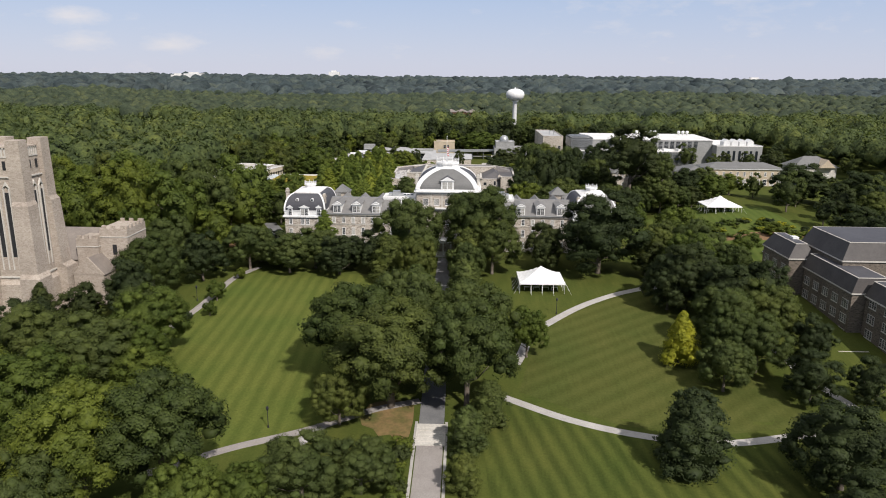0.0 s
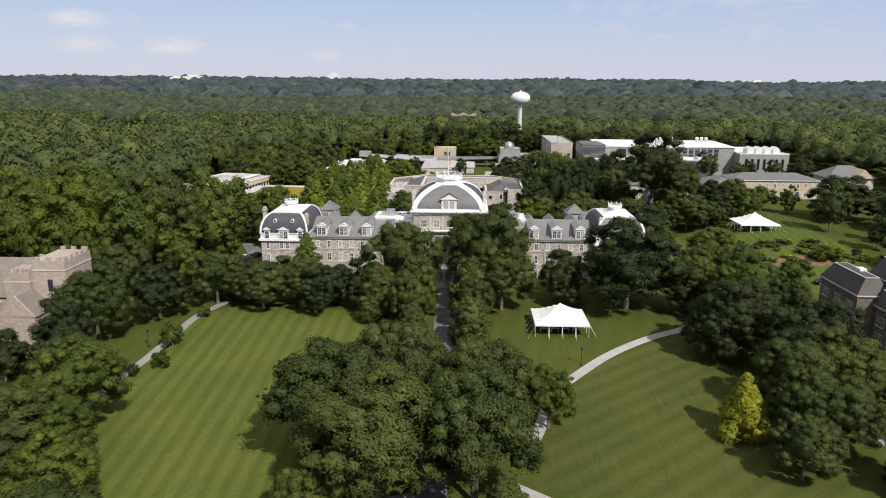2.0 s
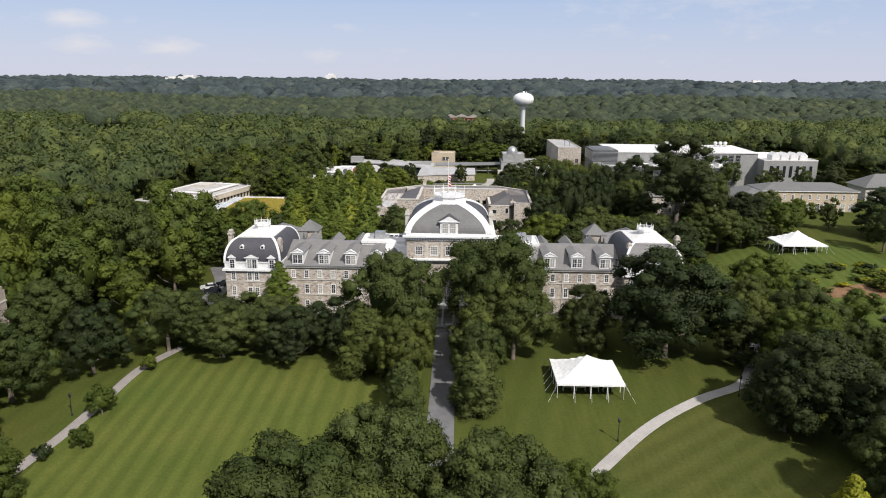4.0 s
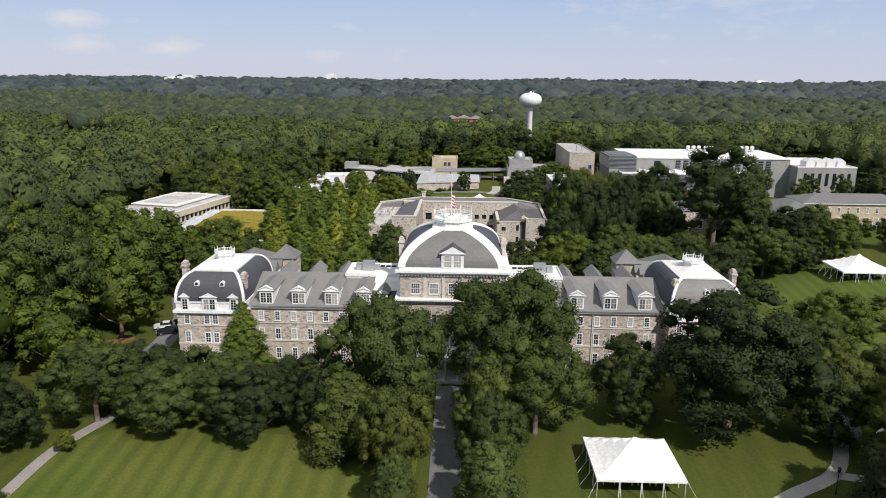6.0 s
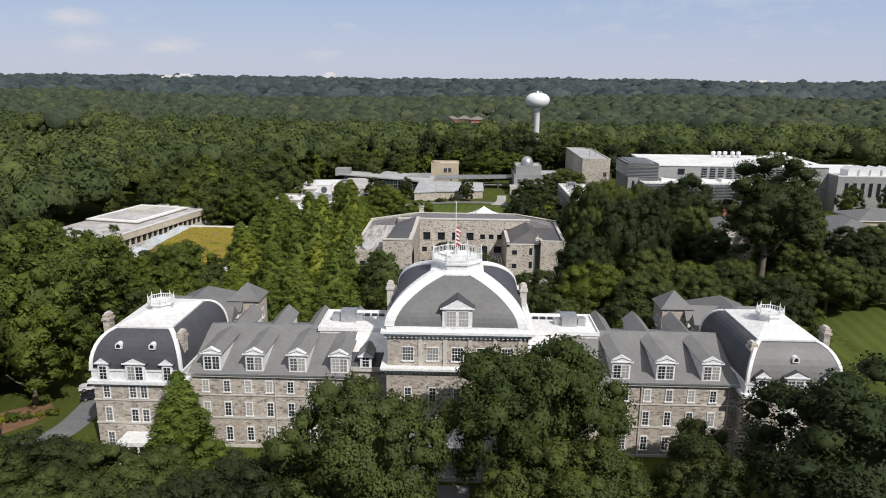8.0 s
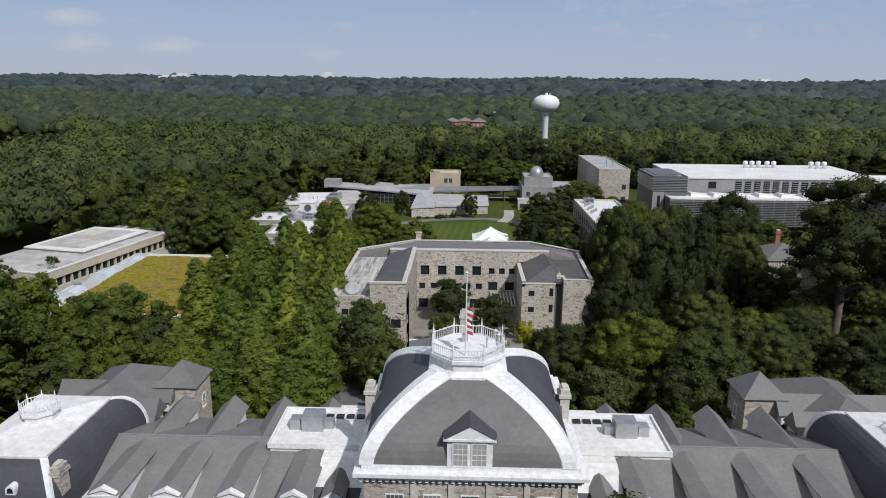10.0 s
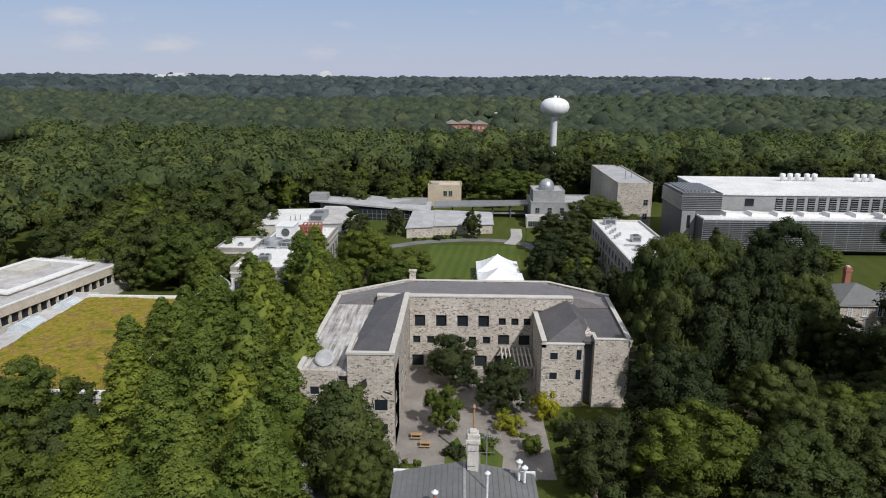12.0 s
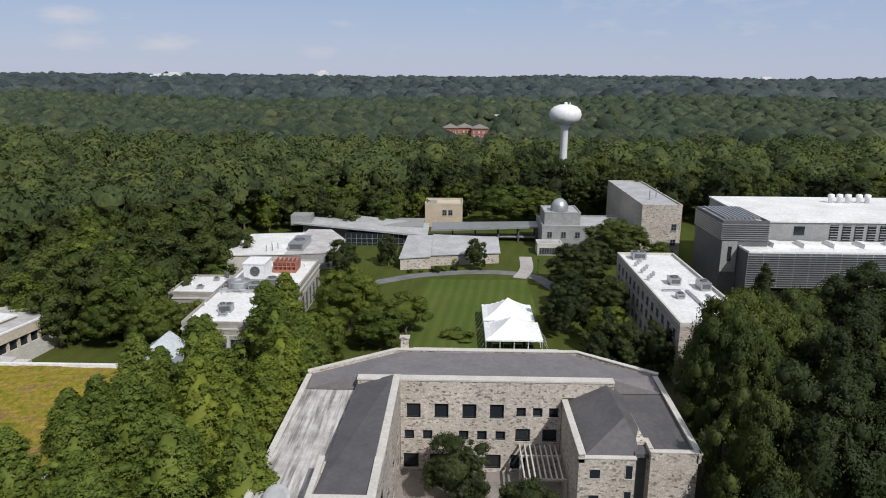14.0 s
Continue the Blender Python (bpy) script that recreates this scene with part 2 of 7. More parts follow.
M["white"] = weathered("white", (0.74, 0.74, 0.73), (0.82, 0.82, 0.81), 0.55, 0.3, 2.0, depth=0.004)
M["roof_white"] = weathered("roof_white", (0.66, 0.65, 0.63), (0.82, 0.81, 0.79), 0.6, 0.12, 1.2, depth=0.004)
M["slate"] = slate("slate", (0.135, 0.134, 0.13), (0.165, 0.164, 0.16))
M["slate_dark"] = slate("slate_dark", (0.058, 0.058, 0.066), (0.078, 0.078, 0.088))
M["shingle"] = slate("shingle", (0.165, 0.16, 0.155), (0.2, 0.195, 0.188))
M["metal_roof"] = weathered("metal_roof", (0.17, 0.155, 0.155), (0.215, 0.2, 0.195), 0.5, 0.3, 1.5, 0.0, 0.4)
M["strip_roof"] = weathered("strip_roof", (0.085, 0.08, 0.082), (0.115, 0.108, 0.108), 0.55, 0.3, 1.5, 0.0, 0.35)
M["gravel_roof"] = weathered("gravel_roof", (0.36, 0.34, 0.33), (0.56, 0.54, 0.52), 0.9, 0.22, 0.9)
M["grey_roof"] = weathered("grey_roof", (0.34, 0.34, 0.34), (0.46, 0.46, 0.46), 0.8, 0.2, 1.0)
M["panel_grey"] = weathered("panel_grey", (0.27, 0.27, 0.265), (0.33, 0.33, 0.32), 0.5, 0.3, 1.5)
M["panel_dark"] = weathered("panel_dark", (0.1, 0.105, 0.11), (0.14, 0.145, 0.15), 0.5, 0.3, 1.5)
M["louvre"] = weathered("louvre", (0.42, 0.43, 0.43), (0.52, 0.53, 0.53), 0.35, 0.4, 2.0, 0.6, 0.5)
M["tan"] = weathered("tan", (0.46, 0.38, 0.28), (0.55, 0.46, 0.34), 0.85, 0.3, 2.0)
M["brick"] = weathered("brick", (0.3, 0.12, 0.085), (0.38, 0.16, 0.11), 0.9, 0.3, 3.0)
M["cream"] = weathered("cream", (0.5, 0.43, 0.33), (0.6, 0.53, 0.42), 0.85, 0.3, 2.0)


def planted(name):
    """Sedum mat: patches of yellow, green and rusty brown."""
    m, n, l, b = shader(name, 0.95, 0, 0.05)
    p = position(n, l)
    c = ramp(n, l, noise_tex(n, l, p, 0.3, 8, 0.7), [(0.36, (0.12, 0.135, 0.025)), (0.46, (0.24, 0.2, 0.03)), (0.54, (0.27, 0.2, 0.05)), (0.64, (0.2, 0.13, 0.075))])
    g = ramp(n, l, noise_tex(n, l, p, 1.6, 5, 0.75), [(0.32, (0.55, 0.62, 0.5)), (0.68, (1.3, 1.25, 1.1))])
    l.new(blend(n, l, 1.0, c, g, "MULTIPLY"), b.inputs["Base Color"])
    bump(n, l, b, noise_tex(n, l, p, 3.0, 5, 0.7), 0.8, 0.2)
    return m


def streaked(name):
    """Old pale flat roof with dark run-off streaks along its length."""
    m, n, l, b = shader(name, 0.9, 0, 0.15)
    p = position(n, l)
    s = ramp(n, l, noise_tex(n, l, position(n, l, (1.6, 0.1, 1)), 1.0, 6, 0.7), [(0.38, (0.2, 0.19, 0.185)), (0.5, (0.42, 0.4, 0.385)), (0.62, (0.56, 0.54, 0.52))])
    d = ramp(n, l, noise_tex(n, l, p, 0.22, 6, 0.65), [(0.34, (0.62, 0.6, 0.58)), (0.62, (1.1, 1.1, 1.09))])
    l.new(blend(n, l, 1.0, s, d, "MULTIPLY"), b.inputs["Base Color"])
    bump(n, l, b, noise_tex(n, l, p, 5.0, 3), 0.3, 0.02)
    return m


M["sedum"] = planted("sedum")
M["roof_stained"] = streaked("roof_stained")
M["metal"] = weathered("metal", (0.42, 0.43, 0.44), (0.55, 0.56, 0.57), 0.4, 0.8, 4.0, 0.7, 0.5)
M["black"] = weathered("black", (0.02, 0.02, 0.022), (0.035, 0.035, 0.038), 0.5, 1.0, 4.0)
M["canvas"] = weathered("canvas", (0.8, 0.8, 0.79), (0.86, 0.86, 0.85), 0.6, 0.5, 1.5, depth=0.02)
M["bark"] = weathered("bark", (0.1, 0.08, 0.06), (0.2, 0.17, 0.14), 0.95, 1.0, 6.0, depth=0.06)
M["brown_slate"] = slate("brown_slate", (0.17, 0.145, 0.13), (0.23, 0.2, 0.175))
# brown slate darkened to hold the shade on the side hall's roofs
M["slate_brown_shaded"] = slate("slate_brown_shaded", (0.062, 0.055, 0.053), (0.088, 0.08, 0.075))
M["court"] = weathered("court", (0.2, 0.175, 0.155), (0.31, 0.28, 0.25), 0.9, 0.3, 4.0)
M["bare_soil"] = weathered("bare_soil", (0.075, 0.085, 0.02), (0.24, 0.15, 0.07), 0.95, 0.28, 1.4)
# litter colour kept very dark, with the trees' shade in it
M["shaded_litter"] = weathered("shaded_litter", (0.03, 0.032, 0.014), (0.06, 0.052, 0.026), 0.95, 0.3, 3.0)
M["paver"] = weathered("paver", (0.25, 0.225, 0.21), (0.31, 0.285, 0.265), 0.9, 0.4, 5.0)
M["car_dark"] = weathered("car_dark", (0.02, 0.022, 0.03), (0.03, 0.032, 0.04), 0.25, 1.0, 3.0, 0.3, 0.6, 0)
M["car_white"] = weathered("car_white", (0.66, 0.66, 0.66), (0.72, 0.72, 0.72), 0.3, 1.0, 3.0, 0.0, 0.6, 0)
M["rubber"] = weathered("rubber", (0.02, 0.02, 0.02), (0.03, 0.03, 0.03), 0.8, 1.0, 6.0)
M["wood"] = weathered("wood", (0.34, 0.2, 0.1), (0.46, 0.3, 0.16), 0.8, 1.0, 5.0)
M["red"] = weathered("red", (0.45, 0.04, 0.05), (0.55, 0.06, 0.07), 0.7, 1.0, 4.0)
glass, gn, gl, gb = shader("glass", 0.12, 0, 0.35)
gb.inputs["Base Color"].default_value = (0.02, 0.025, 0.03, 1)
M["glass"] = glass
sash, gn, gl, gb = shader("glass_sash", 0.15, 0, 0.35)
g_info = gn.new("ShaderNodeObjectInfo")
gl.new(ramp(gn, gl, g_info.outputs["Random"], [(0.3, (0.02, 0.025, 0.03)), (0.5, (0.1, 0.1, 0.1)), (0.75, (0.36, 0.35, 0.32))]), gb.inputs["Base Color"])
M["glass_sash"] = sash
M["leaf_oak"] = foliage("leaf_oak", (0.0559, 0.0754, 0.0208), (0.0728, 0.0988, 0.026), (0.091, 0.1248, 0.0325))
M["leaf_dark"] = foliage("leaf_dark", (0.0322, 0.046, 0.0161), (0.0425, 0.0609, 0.0207), (0.054, 0.0759, 0.0253))
M["leaf_green"] = foliage("leaf_green", (0.0694, 0.0986, 0.0179), (0.0896, 0.1266, 0.0224), (0.112, 0.1523, 0.028))
M["leaf_redwood"] = foliage("leaf_redwood", (0.09, 0.1296, 0.0228), (0.1248, 0.1752, 0.03), (0.1656, 0.2184, 0.0384))
M["leaf_yellow"] = foliage("leaf_yellow", (0.17, 0.19, 0.016), (0.25, 0.27, 0.022), (0.33, 0.34, 0.034))
M["woods"] = woods("woods", [(0.0, (0.07, 0.096, 0.036)), (0.5, (0.086, 0.115, 0.043)), (1.0, (0.103, 0.135, 0.051))])
# haze is put into these two colours: greyer and bluer with distance
M["woods_mid_hazed"] = woods("woods_mid_hazed", [(0.0, (0.045, 0.062, 0.04)), (0.5, (0.058, 0.077, 0.049)), (1.0, (0.074, 0.096, 0.059))], 0.045, 0.006, 1.0, 0.42)
M["woods_far_hazed"] = woods("woods_far_hazed", [(0.0, (0.054, 0.073, 0.082)), (0.5, (0.061, 0.082, 0.093)), (1.0, (0.069, 0.091, 0.102))], 0.02, 0.002, 0.7, 0.14)
M["skylight"] = weathered("skylight", (0.5, 0.55, 0.58), (0.62, 0.66, 0.68), 0.25, 0.6, 2.0, 0.0, 0.6, 0)

# ---- building tools ----
class Shape:
    """A list of corners and faces, in world metres."""

    def __init__(self):
        self.v, self.f = [], []

    def add(self, verts, faces):
        o = len(self.v)
        self.v += [tuple(p) for p in verts]
        self.f += [tuple(o + i for i in face) for face in faces]
        return self

    def box(self, x0, x1, y0, y1, z0, z1):
        return self.add([(x0, y0, z0), (x1, y0, z0), (x1, y1, z0), (x0, y1, z0), (x0, y0, z1), (x1, y0, z1), (x1, y1, z1), (x0, y1, z1)],
                        [(0, 3, 2, 1), (4, 5, 6, 7), (0, 1, 5, 4), (1, 2, 6, 5), (2, 3, 7, 6), (3, 0, 4, 7)])

    def prism(self, outline, z0, z1):
        """An outline in plan (counter-clockwise), raised from z0 to z1; each may be a number or one for each corner."""
        n = len(outline)
        a = z0 if isinstance(z0, (list, tuple)) else [z0] * n
        b = z1 if isinstance(z1, (list, tuple)) else [z1] * n
        vs = [(x, y, a[i]) for i, (x, y) in enumerate(outline)] + [(x, y, b[i]) for i, (x, y) in enumerate(outline)]
        return self.add(vs, [tuple(range(n - 1, -1, -1)), tuple(range(n, 2 * n))] + [(i, (i + 1) % n, n + (i + 1) % n, n + i) for i in range(n)])

    def rings(self, rings, cap=True):
        """Skin over rings of equally many corners."""
        n, vs, fs = len(rings[0]), [], []
        for r in rings:
            vs += r
        for k in range(len(rings) - 1):
            fs += [(k * n + i, k * n + (i + 1) % n, (k + 1) * n + (i + 1) % n, (k + 1) * n + i) for i in range(n)]
        if cap:
            fs += [tuple(range(n - 1, -1, -1)), tuple(range((len(rings) - 1) * n, len(rings) * n))]
        return self.add(vs, fs)

    def tube(self, a, b, r0, r1=None, n=8):
        a, b = Vector(a), Vector(b)
        r1 = r0 if r1 is None else r1
        u = (b - a).normalized()
        s = u.orthogonal().normalized()
        t = u.cross(s)
        ring = lambda c, r: [tuple(c + r * (math.cos(k * math.tau / n) * s + math.sin(k * math.tau / n) * t)) for k in range(n)]
        return self.rings([ring(a, r0), ring(b, r1)])

    def lathe(self, x, y, profile, n=16, turn=0.0):
        return self.rings([[(x + r * math.cos(turn + k * math.tau / n), y + r * math.sin(turn + k * math.tau / n), z) for k in range(n)] for r, z in profile])

    def gable(self, x0, x1, y0, y1, z0, z1, along="x", t=0.0):
        """A solid gabled roof with its ridge along x or y."""
        if along == "x":
            ym = (y0 + y1) / 2
            return self.add([(x0, y0, z0), (x1, y0, z0), (x1, y1, z0), (x0, y1, z0), (x0, ym, z1), (x1, ym, z1)],
                            [(0, 3, 2, 1), (0, 1, 5, 4), (2, 3, 4, 5), (1, 2, 5), (3, 0, 4)])
        xm = (x0 + x1) / 2
        return self.add([(x0, y0, z0), (x1, y0, z0), (x1, y1, z0), (x0, y1, z0), (xm, y0, z1), (xm, y1, z1)],
                        [(0, 3, 2, 1), (0, 4, 5, 3), (1, 2, 5, 4), (0, 1, 4), (2, 3, 5)])

    def hip(self, x0, x1, y0, y1, z0, z1, run=None, over=0.0):
        """A solid hipped roof; run is how far the ridge stays from the ends."""
        x0, x1, y0, y1 = x0 - over, x1 + over, y0 - over, y1 + over
        w, d = x1 - x0, y1 - y0
        run = min(w, d) / 2 if run is None else run
        if w >= d:
            a, b = (x0 + run, (y0 + y1) / 2, z1), (x1 - run, (y0 + y1) / 2, z1)
            return self.add([(x0, y0, z0), (x1, y0, z0), (x1, y1, z0), (x0, y1, z0), a, b], [(0, 3, 2, 1), (0, 1, 5, 4), (2, 3, 4, 5), (1, 2, 5), (3, 0, 4)])
        a, b = ((x0 + x1) / 2, y0 + run, z1), ((x0 + x1) / 2, y1 - run, z1)
        return self.add([(x0, y0, z0), (x1, y0, z0), (x1, y1, z0), (x0, y1, z0), a, b], [(0, 3, 2, 1), (0, 4, 5, 3), (1, 2, 5, 4), (0, 1, 4), (2, 3, 5)])

    def moved(self, m):
        self.v = [tuple(m @ Vector(p)) for p in self.v]
        return self


def mesh_of(name, shape, mat, smooth=False):
    me = bpy.data.meshes.new(name)
    me.from_pydata(shape.v, [], shape.f)
    me.materials.append(M[mat] if isinstance(mat, str) else mat)
    if smooth:
        me.polygons.foreach_set("use_smooth", [True] * len(me.polygons))
    me.update()
    return me


BASE = {}


def thing(name, base, label, category, group="", kind=""):
    """An empty at the thing's base, which its parts hang from."""
    ob = new(name)
    ob.location = base
    BASE[ob] = Vector(base)
    return tagged(ob, label, category, group, kind)


def part(name, shape, mat, parent, label="", smooth=False):
    """One mesh, given in world metres, under a thing or a part."""
    o = BASE[parent]
    shape.v = [(x - o.x, y - o.y, z - o.z) for x, y, z in shape.v]
    ob = new(name, mesh_of(name, shape, mat, smooth))
    ob.parent = parent
    BASE[ob] = o.copy()
    if label:
        ob["label"] = label
    return ob


def single(name, shape, mat, label, category, kind="", group="", smooth=False):
    """A thing that is one mesh."""
    x = [p[0] for p in shape.v]
    y = [p[1] for p in shape.v]
    o = Vector(((min(x) + max(x)) / 2, (min(y) + max(y)) / 2, min(p[2] for p in shape.v)))
    shape.v = [(a - o.x, b - o.y, c - o.z) for a, b, c in shape.v]
    ob = new(name, mesh_of(name, shape, mat, smooth))
    ob.location = o
    BASE[ob] = o
    return tagged(ob, label, category, group, kind)


def fit_piece(proto, parent, x, y, z, turn=0.0, scale=(1, 1, 1)):
    """A repeat of a proto (mesh name, mesh, children) as a part at a place in the world."""
    name, me, subs = proto
    ob = new(name, me)
    ob.parent = parent
    ob.matrix_basis = Matrix.LocRotScale(Vector((x, y, z)) - BASE[parent], Euler((0, 0, turn)), scale)
    for sname, sme in subs:
        s = new(sname, sme)
        s.parent = ob
    return ob


def sash_window(w, h, bars=(2, 2), frame_mat="white", arch=False, sill=True, deep=0.12, surround=0.14):
    """Window facing -y, foot at the origin: surround and bars as one mesh, the pane behind them."""
    s = Shape()
    t = surround
    s.box(-w / 2 - t, -w / 2, -0.06, deep, 0, h).box(w / 2, w / 2 + t, -0.06, deep, 0, h)
    s.box(-w / 2 - t, w / 2 + t, -0.06, deep, h, h + t)
    if sill:
        s.box(-w / 2 - t - 0.08, w / 2 + t + 0.08, -0.16, deep, -0.2, 0)
    s.box(-w / 2, w / 2, -0.045, deep, h * 0.5 - 0.035, h * 0.5 + 0.035)
    for k in range(1, bars[0]):
        s.box(-w / 2 + w * k / bars[0] - 0.022, -w / 2 + w * k / bars[0] + 0.022, -0.04, deep, 0, h)
    for k in range(1, bars[1] * 2):
        if k != bars[1]:
            s.box(-w / 2, w / 2, -0.035, deep, h * k / (2 * bars[1]) - 0.014, h * k / (2 * bars[1]) + 0.014)
    g = Shape().box(-w / 2, w / 2, -0.015, deep, 0, h)
    return ("window", mesh_of("window", s, frame_mat), [("pane", mesh_of("pane", g, "glass_sash" if frame_mat == "white" else "glass"))])


def ease(a, b, x):
    t = min(1.0, max(0.0, (x - a) / (b - a)))
    return t * t * (3 - 2 * t)


def far_field(x, y):
    """Under 1 on the open field among the woods."""
    return (((x + 262) * 0.86 + (y - 545) * 0.51) / 21) ** 2 + ((-(x + 262) * 0.51 + (y - 545) * 0.86) / 78) ** 2


LEVELS_Y = [-200, 60, 99, 123, 155, 169, 200, 262, 314, 338, 420, 520, 5200]
LEVELS_Z = [-18, -6.2, -3.4, -1.1, 1.3, 2.2, 2.8, 2.4, 2.4, 4.0, 4.5, 6.5, 6.5]


def ground_z(x, y):
    z = float(np.interp(y, LEVELS_Y, LEVELS_Z))
    z += 5.0 * ease(70, 110, x) * ease(170, 250, y) * (1 - ease(330, 420, y))
    r = math.hypot(x, y)
    if r > 420:
        k = ease(420, 1100, r)
        z += k * 19.0 * noise.noise(Vector((x / 520, y / 520, 0.3)))
        z += -10 * ease(500, 1300, r) + (24 + 3 * ease(-2500, 2500, x)) * ease(2200, 4700, r)
        z += k * 22 * ease(1200, 3000, r) * (1 - 0.75 * ease(3600, 4700, r)) * noise.noise(Vector((x / 1300, y / 1300, 4.7)))
    z -= 15.0 * math.exp(-((x - 60) / 420) ** 2 - ((y - 790) / 170) ** 2)
    k = math.exp(-far_field(x, y) / 1.6)
    return z * (1 - k) + 9.0 * k

# ---- ground ----
def spaced(*spans):
    out = []
    for a, b, step in spans:
        out += list(np.arange(a, b, step))
    return out + [spans[-1][1]]


gx = spaced((-5200, -1200, 160), (-1200, -240, 60), (-240, 240, 6), (240, 1200, 60), (1200, 5200, 160))
gy = spaced((-1500, -120, 120), (-120, 480, 6), (480, 1200, 40), (1200, 5200, 120))
gs = Shape()
gs.v = [(x, y, ground_z(x, y)) for y in gy for x in gx]
nx = len(gx)
gs.f = [(j * nx + i, j * nx + i + 1, (j + 1) * nx + i + 1, (j + 1) * nx + i) for j in range(len(gy) - 1) for i in range(nx - 1)]
single("ground", gs, "grass", "rolling grass ground that runs out to the wooded horizon", "ground", "structure", smooth=True)


def drape(outline, lift, step=3.0):
    """A sheet over the ground inside an outline in plan (star-shaped round its middle)."""
    pts = []
    for (ax, ay), (bx, by) in zip(outline, outline[1:] + outline[:1]):
        k = max(1, int(math.hypot(bx - ax, by - ay) / step))
        pts += [(ax + (bx - ax) * i / k, ay + (by - ay) * i / k) for i in range(k)]
    cx, cy = sum(p[0] for p in pts) / len(pts), sum(p[1] for p in pts) / len(pts)
    rings = 14
    s = Shape()
    n = len(pts)
    for r in range(1, rings + 1):
        s.v += [(cx + (x - cx) * r / rings, cy + (y - cy) * r / rings, ground_z(cx + (x - cx) * r / rings, cy + (y - cy) * r / rings) + lift) for x, y in pts]
    s.v.append((cx, cy, ground_z(cx, cy) + lift))
    s.f = [(len(s.v) - 1, i, (i + 1) % n) for i in range(n)]
    s.f += [(r * n + i, (r + 1) * n + i, (r + 1) * n + (i + 1) % n, r * n + (i + 1) % n) for r in range(rings - 1) for i in range(n)]
    return s


def smooth_line(points, step=2.0):
    """Catmull-Rom line through points in plan."""
    p = [Vector((x, y)) for x, y in points]
    p = [p[0] * 2 - p[1]] + p + [p[-1] * 2 - p[-2]]
    out = []
    for k in range(1, len(p) - 2):
        n = max(1, int((p[k + 1] - p[k]).length / step))
        for i in range(n):
            t = i / n
            out.append(0.5 * (2 * p[k] + (p[k + 1] - p[k - 1]) * t + (2 * p[k - 1] - 5 * p[k] + 4 * p[k + 1] - p[k + 2]) * t * t
                              + (3 * p[k] - p[k - 1] - 3 * p[k + 1] + p[k + 2]) * t ** 3))
    return out + [p[-2]]


def strip(points, width, lift=0.06):
    line = smooth_line(points)
    s = Shape()
    for i, c in enumerate(line):
        d = (line[min(i + 1, len(line) - 1)] - line[max(i - 1, 0)]).normalized()
        nrm = Vector((-d.y, d.x)) * width / 2
        for q in (c + nrm, c - nrm):
            s.v.append((q.x, q.y, ground_z(q.x, q.y) + lift))
        for q in (c + nrm * 1.02, c - nrm * 1.02):
            s.v.append((q.x, q.y, ground_z(q.x, q.y) - 0.1))
    for i in range(len(line) - 1):
        a, b = 4 * i, 4 * i + 4
        s.f += [(a, a + 1, b + 1, b), (a + 2, a, b, b + 2), (a + 1, a + 3, b + 3, b + 1)]
    return s


def path(name, points, width, mat, label):
    return single(name, strip(points, width), mat, label, "path", "structure")


single("lawn", drape([(-42, 84), (-20, 96), (-9, 104), (-6, 130), (-5, 171), (-52, 175), (-60, 168), (-62, 146), (-63, 116)], 0.03), "lawn_a",
       "broad mown lawn with light and dark stripes", "lawn", "structure")
single("lawn", drape([(16, 108), (34, 97), (52, 95), (70, 99), (64, 125), (58, 148), (54, 163), (45, 160), (31, 147), (21, 130)], 0.03), "lawn_b",
       "round mown lawn inside the curved walk", "lawn", "structure")
single("lawn", drape([(10, 60), (74, 60), (70, 93), (52, 92), (34, 94), (14, 104), (8, 98)], 0.03), "lawn_d",
       "striped lawn beside the straight walk", "lawn", "structure")
single("lawn", drape([(-14, 345), (-3, 340), (10, 345), (16, 370), (16, 396), (-12, 396), (-15, 370)], 0.03), "lawn_c",
       "green lawn of the science court", "lawn", "structure")
single("lawn", drape([(62, 200), (100, 190), (125, 225), (125, 262), (92, 268), (60, 235)], 0.03), "lawn_c",
       "bright striped lawn round the far tent", "lawn", "structure")
path("pavement", [(-1.0, 40), (-0.8, 76), (-0.8, 89.4)], 4.6, "paver", "straight brownish paved walk below the steps")
path("pavement", [(-0.8, 96.2), (-0.9, 130), (-0.9, 191)], 4.6, "asphalt", "long straight grey walk up to the hall")
for sx in (-2.75, 2.75):
    path("kerb", [(-0.95 + sx, 40), (-0.8 + sx, 76), (-0.8 + sx, 97)], 0.5, "concrete", "pale stone edging of the straight walk")
for i in range(6):
    y0, z0 = 89.4 + 1.13 * i, ground_z(0, 89.4 + 1.13 * i)
    single("step", Shape().box(-3.4, 1.8, y0, y0 + 1.13, z0 - 0.6, z0 + 0.2), "limestone", "broad shallow pale stone step in the walk", "step", "structure")
path("pavement", [(10.5, 107.5), (14.3, 105), (24, 99), (33.5, 95), (44, 92.6), (53, 92.5), (66, 95.5), (80, 99)], 1.9, "concrete", "curving pale concrete walk across the lawn")
path("pavement", [(16, 119), (17.6, 123.5), (21, 134), (27.7, 143), (36, 152), (46, 160), (55, 165.5), (60, 173), (66, 186)], 2.1, "concrete", "curving pale concrete walk round the lawn")
path("pavement", [(55, 165.5), (66, 163), (80, 158)], 1.8, "concrete", "short concrete walk under the trees")
path("pavement", [(73.6, 144), (74.2, 134), (74.8, 126), (75.8, 116), (80, 104)], 1.9, "concrete", "concrete walk beside the stone hall")
path("pavement", [(-3.4, 104), (-12, 100.5), (-21.5, 94.3), (-28, 90.8), (-35.5, 87), (-46, 80)], 1.8, "paver", "brownish walk at the lawn's near edge")
